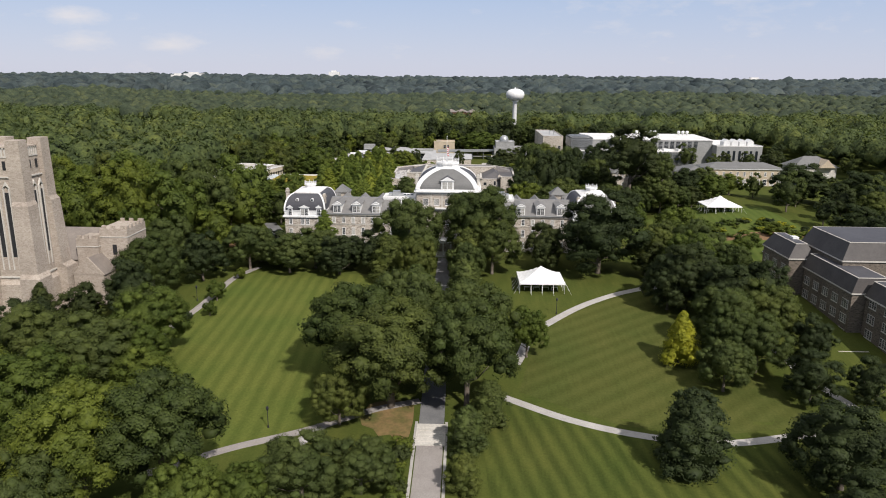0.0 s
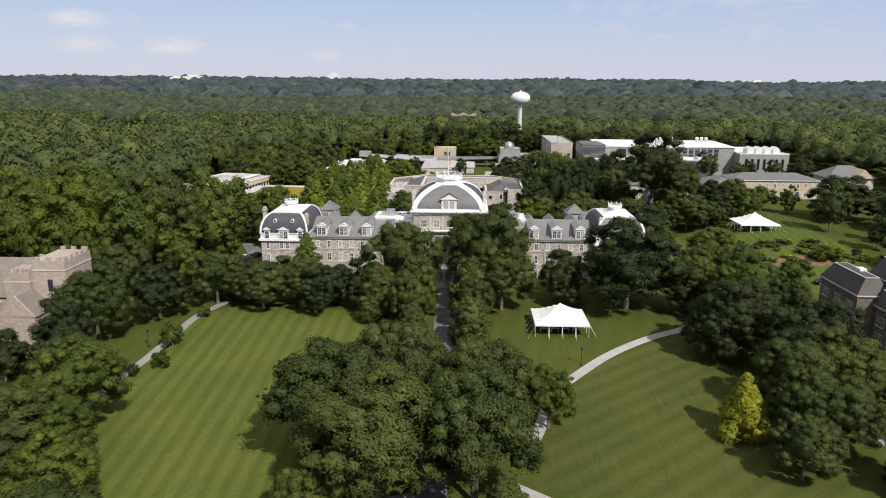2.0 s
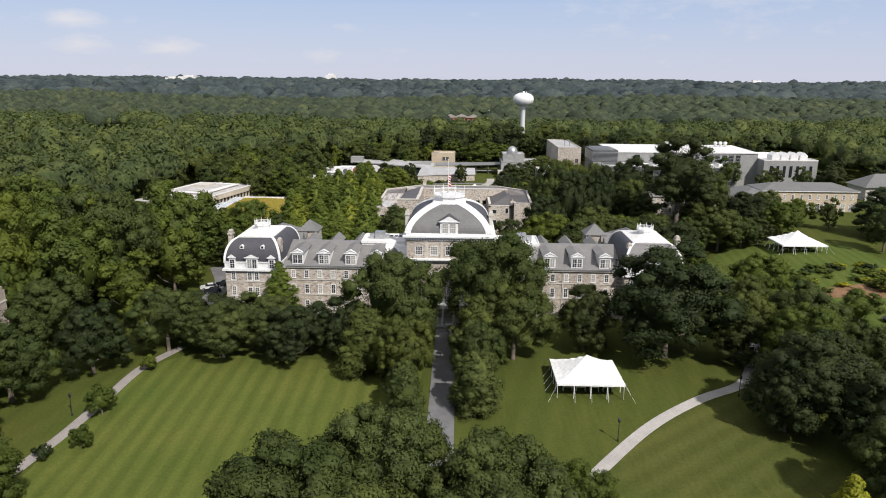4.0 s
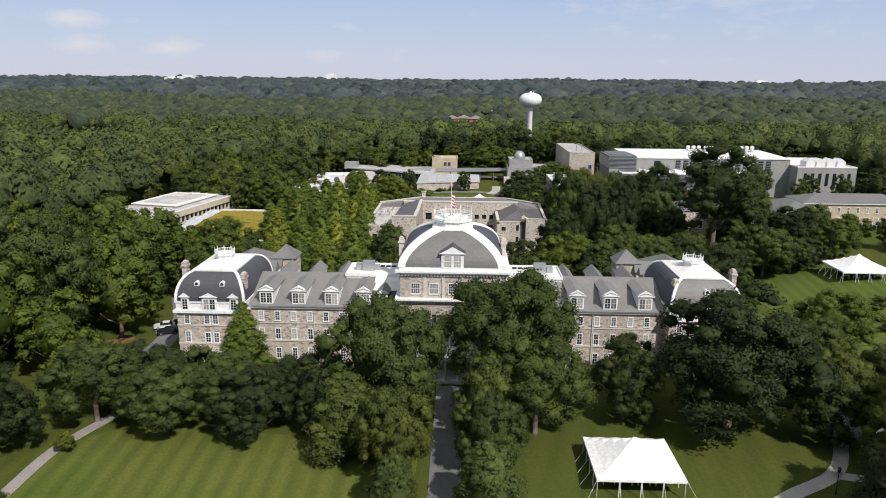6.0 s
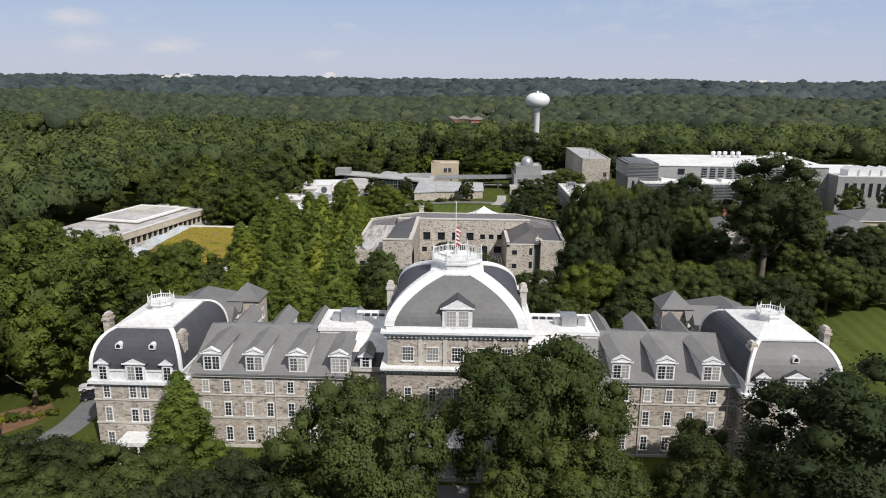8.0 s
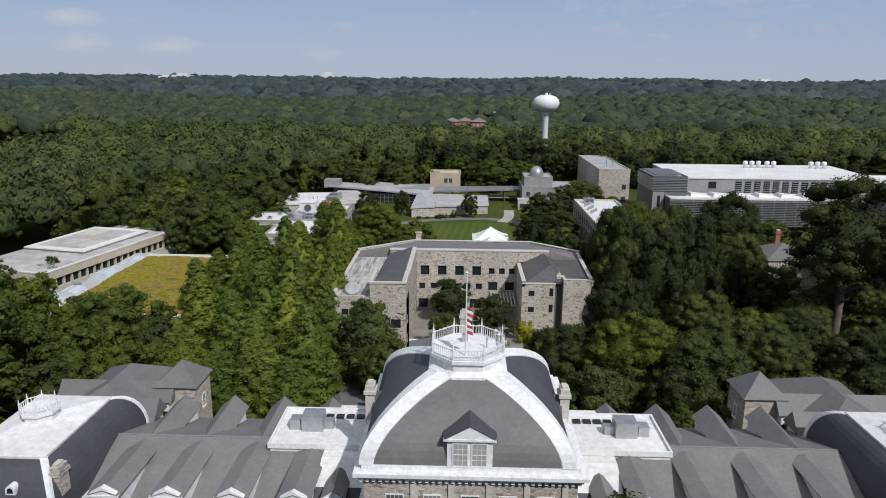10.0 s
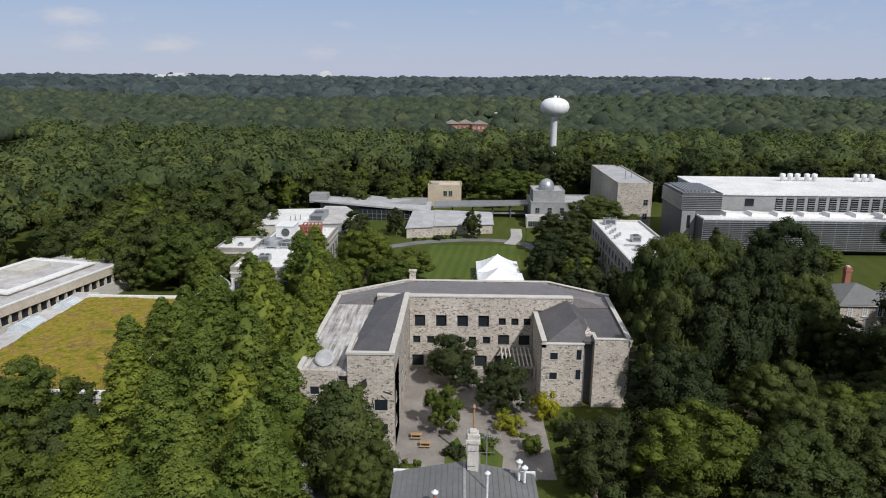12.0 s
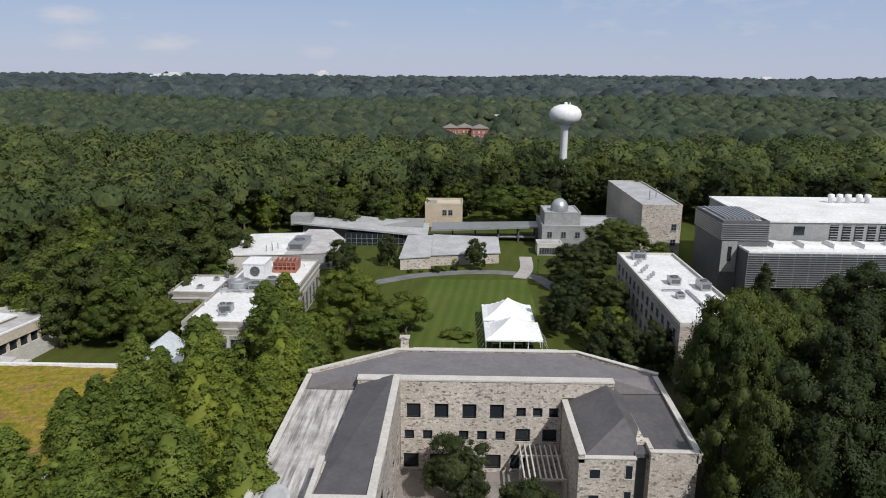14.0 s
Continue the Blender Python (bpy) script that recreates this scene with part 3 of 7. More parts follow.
path("pavement", [(-20.6, 95.0), (-24.2, 88), (-28, 80), (-32, 70), (-35, 56)], 2.2, "concrete", "pale walk that forks from the main walk")
path("pavement", [(-66, 122), (-64, 136), (-62.4, 144), (-61, 156), (-60, 167), (-56, 178)], 2.0, "paver", "walk along the left lawn's edge")
path("road", [(62, 178), (78, 186), (100, 180), (120, 186), (170, 200)], 7.0, "asphalt", "asphalt drive with parked cars")
path("road", [(-68, 190), (-64.5, 196), (-61.5, 203), (-61.5, 211), (-63, 224), (-70, 240)], 4.6, "asphalt", "small asphalt drive beside the hall")
path("pavement", [(-27, 392), (-14, 400), (4, 404), (18, 400), (24, 386)], 4.0, "asphalt", "grey walk round the science court")
path("pavement", [(14, 398), (17, 408), (18, 422)], 4.0, "concrete", "pale concrete walk up to the bridge")
path("pavement", [(-24, 240), (-21, 250), (-22, 264)], 6.0, "asphalt", "service drive between the halls")
single("mulch_bed", drape([(-14.2, 98), (-13.4, 95.4), (-11.2, 94.2), (-10, 92), (-8, 92.6), (-6.4, 90.4), (-4.6, 92), (-4.2, 97), (-4.4, 103), (-9, 104.5), (-13, 102.5)], 0.05, 0.8), "bare_soil", "worn bare soil under the old trees", "mulch", "structure")
single("mulch_bed", drape([(-76, 199.5), (-71, 200.5), (-67.5, 205), (-66.5, 209.5), (-69, 212), (-73, 210), (-77, 206)], 0.05), "mulch", "orange mulch bed beside the drive", "mulch", "structure")
single("mulch_bed", drape([(94, 213), (108, 211), (124, 216), (125, 222), (110, 221), (96, 219)], 0.05), "mulch", "brown soil of the rose garden", "mulch", "structure")

# dark sheets under the groves: litter with tree shade put into its colour
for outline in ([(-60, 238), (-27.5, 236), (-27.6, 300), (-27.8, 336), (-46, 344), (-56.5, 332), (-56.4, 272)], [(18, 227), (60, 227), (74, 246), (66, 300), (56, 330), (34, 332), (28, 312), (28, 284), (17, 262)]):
    single("woodland_floor", drape(outline, 0.035), "shaded_litter", "leaf litter under the trees, with shade put into its dark colour", "ground", "structure")

# ---- trees ----
ICO_V, ICO_F = [], []
_bm = bmesh.new()
bmesh.ops.create_icosphere(_bm, subdivisions=1, radius=1.0)
ICO_V = np.array([v.co[:] for v in _bm.verts])
ICO_F = np.array([[v.index for v in f.verts] for f in _bm.faces])
_bm.free()
_bm = bmesh.new()
bmesh.ops.create_icosphere(_bm, subdivisions=2, radius=1.0)
ICO2_V = np.array([v.co[:] for v in _bm.verts])
ICO2_F = np.array([[v.index for v in f.verts] for f in _bm.faces])
_bm.free()

def raw_mesh(name, verts, loops, sizes, mat, smooth=False):
    me = bpy.data.meshes.new(name)
    me.vertices.add(len(verts))
    me.vertices.foreach_set("co", np.asarray(verts, dtype=np.float32).ravel())
    me.loops.add(len(loops))
    me.loops.foreach_set("vertex_index", np.asarray(loops, dtype=np.int32))
    me.polygons.add(len(sizes))
    me.polygons.foreach_set("loop_start", np.concatenate(([0], np.cumsum(sizes)[:-1])).astype(np.int32))
    me.materials.append(M[mat])
    if smooth:
        me.polygons.foreach_set("use_smooth", np.ones(len(sizes), dtype=bool))
    me.update(calc_edges=True)
    return me


def crown_mesh(seed, mat, height, radius, low, clumps, leaves, leaf, shape="round", spread=0.17):
    """A crown: boughs over an uneven outline, clumps over each bough, and sprays of leaves over each clump's ragged core."""
    rng = np.random.default_rng(seed)
    span = height - low
    if shape == "round":
        nb = max(6, clumps // 11)
        k = np.arange(nb)
        bh = -0.45 + 1.42 * (k + 0.5 * rng.random(nb)) / nb
        ba = k * 2.39996 + 0.7 * rng.random(nb) + seed
        br = np.sqrt(np.clip(1 - bh * bh, 0.02, 1)) * (0.86 + 0.28 * rng.random(nb))
        way = np.stack([br * np.cos(ba), br * np.sin(ba), bh], 1)
        bough = way * np.array([radius * 0.6, radius * 0.6, span * 0.33])
        big = radius * (0.3 + 0.17 * rng.random(nb))
        mine = np.arange(clumps) % nb
        out = rng.normal(size=(clumps, 3)) + way[mine] * 0.9 + np.array([0, 0, 0.3])
        out /= np.linalg.norm(out, axis=1)[:, None]
        c = bough[mine] + out * np.array([1, 1, 0.78]) * (big[mine] * (0.72 + 0.26 * rng.random(clumps)))[:, None]
        cr = radius * spread * (0.55 + 0.6 * rng.random(clumps))
        # the crown fills its height and width
        wide = np.percentile(np.hypot(c[:, 0], c[:, 1]) + cr, 92)
        c[:, :2] *= radius / wide
        lo, hi = (c[:, 2] - cr * 0.8).min(), (c[:, 2] + cr * 0.8).max()
        c[:, 2] = low + (c[:, 2] - lo) / (hi - lo) * span
        nrm = out * 0.55 + way[mine] * 0.6
    else:
        h = (np.arange(clumps) + rng.random(clumps)) / clumps
        h = h ** (1.3 if shape == "cone" else 1.1)
        ang = np.arange(clumps) * 2.39996 + 2.2 * rng.random(clumps)
        side = (1 - h) ** 0.72 if shape == "cone" else np.sqrt(np.clip(1 - (1.25 * h - 0.25) ** 2, 0.0, 1))
        ring = side * (0.6 + 0.5 * rng.random(clumps)) * (1 + 0.12 * np.sin(3 * ang + seed) + 0.08 * np.sin(9 * h + ang))
        cr = radius * spread * (0.42 + 0.72 * side) * (0.6 + 0.8 * rng.random(clumps))
        c = np.stack([ring * np.cos(ang) * (radius - cr * 0.8), ring * np.sin(ang) * (radius - cr * 0.8), low + span * (0.03 + 0.95 * h)], 1)
        nrm = np.stack([np.cos(ang), np.sin(ang), 0.35 + 0.4 * h], 1)
    nrm /= np.linalg.norm(nrm, axis=1)[:, None] + 1e-6
    mid = np.array([0, 0, low + span * 0.45])
    flat = np.array([1.08, 1.08, 0.82]) if shape == "round" else np.array([1.12, 1.12, 0.74])
    # cores
    core = ICO_V[None] * flat * (cr[:, None] * 0.66)[:, :, None] * (0.75 + 0.5 * rng.random((clumps, len(ICO_V), 1))) + c[:, None]
    core_f = (ICO_F[None] + (np.arange(clumps) * len(ICO_V))[:, None, None]).reshape(-1)
    nv = clumps * len(ICO_V)
    # inner mass
    if shape == "round":
        inner = ICO2_V * np.array([radius * 0.5, radius * 0.5, span * 0.3]) * (0.8 + 0.3 * rng.random((len(ICO2_V), 1))) + mid
    else:
        inner = ICO2_V * np.array([1, 1, span * 0.47]) + np.array([0, 0, low + span * 0.47])
        u = np.clip((inner[:, 2] - low) / span, 0, 1)
        part_r = (1 - u) ** 0.82 if shape == "cone" else np.sqrt(np.clip(1 - (1.25 * u - 0.25) ** 2, 0, 1))
        flat_r = np.hypot(ICO2_V[:, 0], ICO2_V[:, 1])[:, None] + 1e-6
        inner[:, :2] = ICO2_V[:, :2] / flat_r * (part_r * radius * 0.68)[:, None] * (0.85 + 0.3 * rng.random((len(ICO2_V), 1))) * np.minimum(1, flat_r * 3)
    inner_f = (ICO2_F + nv).reshape(-1)
    nv += len(ICO2_V)
    # leaves, over the clumps and thinly over the inner mass
    n = clumps * leaves
    own = np.repeat(np.arange(clumps), leaves)
    d = rng.normal(size=(n, 3)) + nrm[own] * 0.75 + np.array([0, 0, 0.25])
    d /= np.linalg.norm(d, axis=1)[:, None]
    p = c[own] + d * flat * (cr[own] * (0.66 + 0.46 * rng.random(n)))[:, None]
    deep = rng.random(n) < 0.14
    if shape == "round":
        p[deep] = mid + d[deep] * np.array([radius * 0.5, radius * 0.5, span * 0.3]) * (0.95 + 0.3 * rng.random((deep.sum(), 1)))
    if shape != "round":
        p[:, 2] -= 0.3 * cr[own] * np.hypot(d[:, 0], d[:, 1]) ** 2
    face = d * 0.8 + rng.normal(size=(n, 3)) * 0.5 + np.array([0, 0, 0.4])
    face /= np.linalg.norm(face, axis=1)[:, None]
    t = np.cross(face, rng.normal(size=(n, 3)))
    t /= np.linalg.norm(t, axis=1)[:, None] + 1e-6
    b = np.cross(face, t)
    size = (leaf * (0.6 + 0.8 * rng.random(n)))[:, None]
    tri = np.stack([p - t * size * 0.5, p + t * size * 0.5 + b * size * 0.22, p + b * size * 0.62 - face * size * 0.16], 1).reshape(-1, 3)
    tri_f = np.arange(n * 3) + nv
    loops = np.concatenate([core_f, inner_f, tri_f])
    # leaves take the light partly as the rounded clump and bough that they cover
    soft = d * 0.75 + nrm[own] * 0.45 + face * 0.3
    soft /= np.linalg.norm(soft, axis=1)[:, None]
    ball = np.concatenate([np.broadcast_to(ICO_V[None], core.shape).reshape(-1, 3), ICO2_V])
    me = raw_mesh("crown", np.concatenate([core.reshape(-1, 3), inner, tri]), loops, np.full(len(loops) // 3, 3), mat, True)
    me.normals_split_custom_set(np.concatenate([ball[np.concatenate([core_f, inner_f])], np.repeat(soft, 3, 0)]).astype(np.float32))
    return me


def trunk_mesh(seed, height, radius, low, girth, limbs=6, cone=False):
    rng = random.Random(seed)
    s = Shape()
    top = height * (0.9 if cone else 0.62)
    s.lathe(0, 0, [(girth * 1.5, -0.6), (girth * 1.1, 0.5), (girth, low), (girth * (0.5 if cone else 0.75), top * 0.6), (girth * 0.15, top)], 9)
    for k in range(limbs):
        a = k * 2.4 + rng.random()
        z = low * 0.9 + (height - low) * (0.05 + 0.4 * k / limbs)
        r = radius * (0.35 if cone else 0.62) * (0.8 + 0.4 * rng.random())
        elbow = (math.cos(a) * r * 0.5, math.sin(a) * r * 0.5, z + r * 0.25)
        s.tube((0, 0, z), elbow, girth * 0.4, girth * 0.28, 6)
        s.tube(elbow, (math.cos(a) * r, math.sin(a) * r, z + r * (0.3 if cone else 0.75)), girth * 0.28, girth * 0.08, 6)
    return mesh_of("trunk", s, "bark", True)


PROTO = {}


def tree_kind(key, seed, mat, height, radius, low, girth, clumps, leaves, leaf, shape="round", spread=0.17, limbs=6):
    me = crown_mesh(seed, mat, height, radius, low, clumps, leaves, leaf, shape, spread)
    PROTO[key] = (me, trunk_mesh(seed, height, radius, low, girth, limbs, shape != "round"), height, radius)


# key, seed, leaf colour, height, radius, foot of the crown, girth, clumps, leaves, leaf size
tree_kind("oak_a", 1, "leaf_oak", 20, 10, 3.8, 0.55, 190, 120, 0.4)
tree_kind("oak_b", 2, "leaf_oak", 20, 10, 3.0, 0.5, 180, 115, 0.4)
tree_kind("oak_c", 3, "leaf_green", 20, 10, 3.0, 0.5, 180, 110, 0.42)
tree_kind("oak_d", 21, "leaf_oak", 20, 10, 4.6, 0.5, 170, 115, 0.42, spread=0.18)
tree_kind("dark_a", 4, "leaf_dark", 18, 9, 1.2, 0.45, 170, 100, 0.4)
tree_kind("dark_b", 5, "leaf_dark", 18, 8, 1.0, 0.45, 130, 95, 0.42, spread=0.19)
tree_kind("green_a", 6, "leaf_green", 12, 6, 1.0, 0.3, 100, 70, 0.38, spread=0.2)
tree_kind("green_b", 7, "leaf_green", 12, 6, 0.8, 0.3, 100, 70, 0.38, spread=0.2)
tree_kind("dawn_a", 8, "leaf_redwood", 22, 6, 0.8, 0.4, 190, 62, 0.42, "cone", 0.2)
tree_kind("dawn_b", 9, "leaf_redwood", 22, 6, 0.8, 0.4, 190, 62, 0.42, "cone", 0.2)
tree_kind("fir", 10, "leaf_dark", 14, 5, 0.4, 0.3, 130, 55, 0.38, "cone", 0.22)
tree_kind("gold", 11, "leaf_yellow", 12, 4.6, 1.0, 0.2, 110, 65, 0.38, "cone", 0.25)
tree_kind("tall", 22, "leaf_dark", 34, 10, 10.0, 0.6, 150, 95, 0.48, spread=0.19)
tree_kind("shrub", 12, "leaf_green", 2.4, 2.0, 0.1, 0.08, 30, 40, 0.26, spread=0.26, limbs=3)
tree_kind("shrub_gold", 13, "leaf_yellow", 2.6, 2.2, 0.1, 0.08, 30, 40, 0.26, spread=0.26, limbs=3)
tree_kind("shrub_dark", 14, "leaf_dark", 2.4, 2.0, 0.1, 0.08, 30, 40, 0.26, spread=0.26, limbs=3)
tree_kind("oak_e", 19, "leaf_oak", 16, 5.5, 0.8, 0.4, 130, 75, 0.4, "egg", 0.23)
tree_kind("dark_e", 20, "leaf_dark", 14, 5, 0.3, 0.35, 130, 75, 0.36, "egg", 0.23)
tree_kind("wood_a", 15, "leaf_oak", 20, 8, 2.0, 0.4, 80, 50, 0.66, spread=0.2)
tree_kind("wood_b", 16, "leaf_green", 20, 8, 2.0, 0.4, 80, 50, 0.66, spread=0.2)
tree_kind("wood_c", 17, "leaf_oak", 22, 7.5, 2.0, 0.4, 80, 50, 0.64, spread=0.21)
tree_kind("wood_d", 18, "leaf_dark", 20, 7.5, 2.0, 0.4, 80, 50, 0.64, spread=0.2)

LABELS = {"oak": ("broad shade tree with a dense dark green crown", "tree"), "dark": ("dark green tree with a dense crown down to the grass", "tree"),
          "green": ("small bright green leafy tree", "tree"), "dawn": ("tall conical light green redwood", "tree"), "fir": ("dark green conical evergreen tree", "tree"),
          "gold": ("young tree with yellow-green leaves", "tree"), "shrub": ("rounded green leafy garden shrub", "shrub"), "tall": ("tall dark tree with a bare lower trunk", "tree"), "wood": ("tall woodland tree with a full summer crown", "tree")}
GROUPS = {"oak": "shade trees", "dark": "dark trees", "green": "small trees", "dawn": "redwoods", "fir": "evergreens", "gold": "young trees", "shrub": "shrubs", "tall": "tall trees", "wood": "woodland trees"}
turner = random.Random(77)


def plant(key, x, y, height, radius, sink=0.0):
    crown, trunk, h, r = PROTO[key]
    kind = key.split("_")[0]
    radius *= 1.18 if kind == "dawn" else 1.0
    ob = new({"shrub": "shrub", "wood": "woodland_tree"}.get(kind, "tree"))
    ob.matrix_basis = Matrix.LocRotScale((x, y, ground_z(x, y) - sink), Euler((0, 0, turner.random() * 6.28)), (radius / r, radius / r, height / h))
    label, cat = LABELS[kind]
    if key == "shrub_gold":
        label = "rounded yellow-green garden shrub"
    tagged(ob, label, cat, GROUPS[kind])
    for name, me in (("trunk", trunk), ("crown", crown)):
        p = new(name, me)
        p.parent = ob
    return ob


# the old avenue and the hall's front
for row in [("oak_a", -8.8, 102, 21.5, 12.2), ("oak_d", -17.5, 112, 20.5, 10.6), ("oak_b", -7, 120, 21, 9.4), ("oak_d", 5.6, 102.5, 21.5, 9.8), ("oak_a", 7.0, 114, 21, 9.0), ("oak_c", 18.6, 122.5, 11.5, 4.6),
            ("oak_b", -17.5, 95.5, 11, 5.4), ("oak_e", 9.5, 96, 9, 3.8),
            ("oak_b", -11.4, 177, 22.5, 10.2), ("oak_a", 9.2, 185.5, 24.5, 11.8), ("dark_a", 44, 177.5, 24, 14.2), ("oak_b", 13, 175, 17, 8.6), ("dark_b", 28, 180.5, 15, 6.0), ("dark_b", 57.5, 176, 13, 6.4),
            ("oak_e", 5.6, 88, 8.5, 3.4), ("oak_e", 5.0, 78, 6.5, 2.9), ("oak_b", -19.6, 74.5, 11, 7.0), ("oak_b", -10.8, 76.5, 9.6, 5.8), ("oak_c", -27, 70, 9, 4.6),
            ("oak_e", 4.8, 154, 11, 4.6), ("oak_b", 5.4, 164, 13, 5.4), ("oak_e", 5.6, 174, 14, 5.2), ("oak_b", 71.5, 177, 17, 7.6), ("dark_a", 66, 159, 14, 7.0), ("oak_b", 78, 166, 13, 6), ("oak_e", -7.2, 152.5, 10, 3.6), ("oak_a", -7.8, 161, 15, 5.8), ("oak_e", -16, 168, 13, 5.8),
            ("green_a", -6.0, 166, 10, 3.6), ("dawn_b", -39.6, 195.4, 14, 4.8), ("dark_b", 31, 190, 12, 4.0)]:
    plant(*row)
# trees beside the bell tower and the near left lawn
for row in [("oak_c", -51.4, 71.5, 20.5, 9.8), ("oak_d", -41.2, 75.3, 20, 10.0), ("oak_b", -67, 106, 16, 9.8), ("oak_c", -69, 89, 17, 8.5), ("oak_b", -54, 62, 16, 7.0),
            ("oak_c", -34.3, 67, 12, 5.6), ("oak_c", -54, 97, 13, 6.6), ("oak_c", -60, 108, 13, 6.4), ("green_b", -57.5, 141, 4, 2.0), ("oak_b", -77, 154, 17, 8.6), ("oak_c", -62.5, 120, 16, 8.2), ("dark_b", -85, 134, 11, 5.2), ("dark_b", -92, 121, 12, 5.6),
            ("fir", -94, 133, 11, 4.6), ("oak_b", -84, 112, 15, 8.0), ("oak_c", -83, 94, 16, 8.5), ("green_a", -80, 143, 9, 4.0), ("dark_a", -76, 140, 15, 6.2), ("oak_b", -70, 131, 12, 6.0), ("oak_c", -60, 58, 18, 8.0), ("fir", -90, 127, 10, 3.6)]:
    plant(*row)
# the dark row between lawn and hall
for row in [("dark_a", -68, 165, 14, 7.0), ("oak_b", -58, 176, 14, 7.6), ("oak_b", -82, 177, 16, 8.0), ("dark_b", -50, 183, 10, 6.6), ("oak_b", -39, 178, 12.5, 7.8), ("dark_b", -29, 181, 9.5, 5.4),
            ("dark_a", -31, 172.5, 12, 7.0), ("oak_b", -45.5, 173, 12, 7.2), ("dark_a", -57, 184, 10, 6.2), ("dark_b", -22, 176, 13, 5.4),
            ("green_a", -59, 150.5, 5.6, 2.8), ("green_b", -57.8, 166.5, 3.4, 1.6), ("shrub_dark", -62, 138, 2.2, 1.6)]:
    plant(*row)
# trees on the right lawn and along the shaded hall
for row in [("dark_a", 61, 151, 18, 9.6), ("dark_a", 68, 141, 16, 8.2), ("oak_b", 73, 132, 15, 7.6), ("oak_b", 56.5, 110, 11, 5.6), ("oak_b", 66, 118, 13, 6.6), ("oak_b", 60.5, 119, 14, 6.2), ("oak_d", 62, 128, 15, 7.0), ("dark_e", 42.4, 85, 14, 5.8),
            ("gold", 51.0, 121, 12, 4.4), ("dark_b", 72, 107, 11, 5.6), ("dark_a", 64.5, 80.5, 15, 8.6), ("dark_b", 82, 105, 11, 4.6), ("dark_b", 62, 69, 11, 5.6), ("dark_a", 79, 122, 11, 5.0),
            ("oak_c", 74, 205, 15, 7.4), ("oak_b", 68, 197, 12, 6.0), ("oak_b", 92, 262, 11, 5.0), ("dark_b", 98, 264, 9, 4.4), ("green_b", 94, 197, 8, 5.0), ("oak_c", 66, 166, 16, 7.2), ("oak_b", 60, 176, 15, 6.0), ("dark_a", 56.5, 150, 15, 6.5), ("dark_b", 80, 150, 14, 6.0)]:
    plant(*row)
# behind the hall, round the stone court
for row in [("oak_e", -18.5, 259, 16, 6.2), ("oak_b", -14, 252, 11, 5.0), ("oak_d", 43, 313, 26, 9.0), ("dark_a", 73, 333, 24, 10.8), ("dark_a", 29, 268, 19, 8.0), ("dark_a", 40.5, 283, 26, 9.0), ("oak_b", 33.5, 284, 23, 6.4), ("oak_d", 35.5, 300, 27, 7.6),
            ("oak_c", 29, 256, 15, 8.6), ("oak_b", 39, 250, 15, 8.4), ("oak_b", 48, 262, 14, 7.2), ("oak_c", 57, 269, 12, 6.4), ("oak_b", 46, 272, 15, 7.0), ("oak_d", 66, 272, 13, 6.6), ("oak_b", 92, 296, 22, 8.0), ("tall", 75, 276, 38.5, 13.0), ("oak_b", 54, 258, 13, 7.0), ("dark_b", 16.5, 258, 13, 6.2),
            ("dark_a", 50, 290, 24, 8.0), ("dark_a", 66, 246, 15, 8.0), ("oak_b", 50, 238, 14, 7.0), ("dark_a", 33, 240, 12, 6.5),
            ("dark_b", 55, 305, 25, 7.0), ("oak_d", 54, 322, 23, 7.6), ("dark_a", 62, 267, 12, 7.4), ("dark_b", 71, 257, 12, 7.0), ("dark_a", 60, 281, 9, 5.6), ("dark_b", 69, 284, 8, 5.0)]:
    plant(*row)
for row in [("dark_b", -4.0, 292.5, 11, 5.2), ("dark_a", 5.2, 283, 10, 5.0), ("green_a", -5.0, 276, 8, 3.6), ("shrub_gold", 12.2, 281, 4.6, 2.6), ("shrub_gold", 5.6, 276, 3.4, 2.8), ("green_b", -20, 264.5, 13, 4.6),
            ("shrub", -9.5, 262, 2.6, 2.2), ("shrub", 8.6, 270, 2.8, 2.2), ("shrub_gold", -13.5, 263.5, 2.2, 1.8), ("shrub", 2.0, 270, 2.4, 2.4), ("shrub_dark", -3, 268, 2.0, 2.0), ("shrub", 15, 276, 3.2, 2.4)]:
    plant(*row)
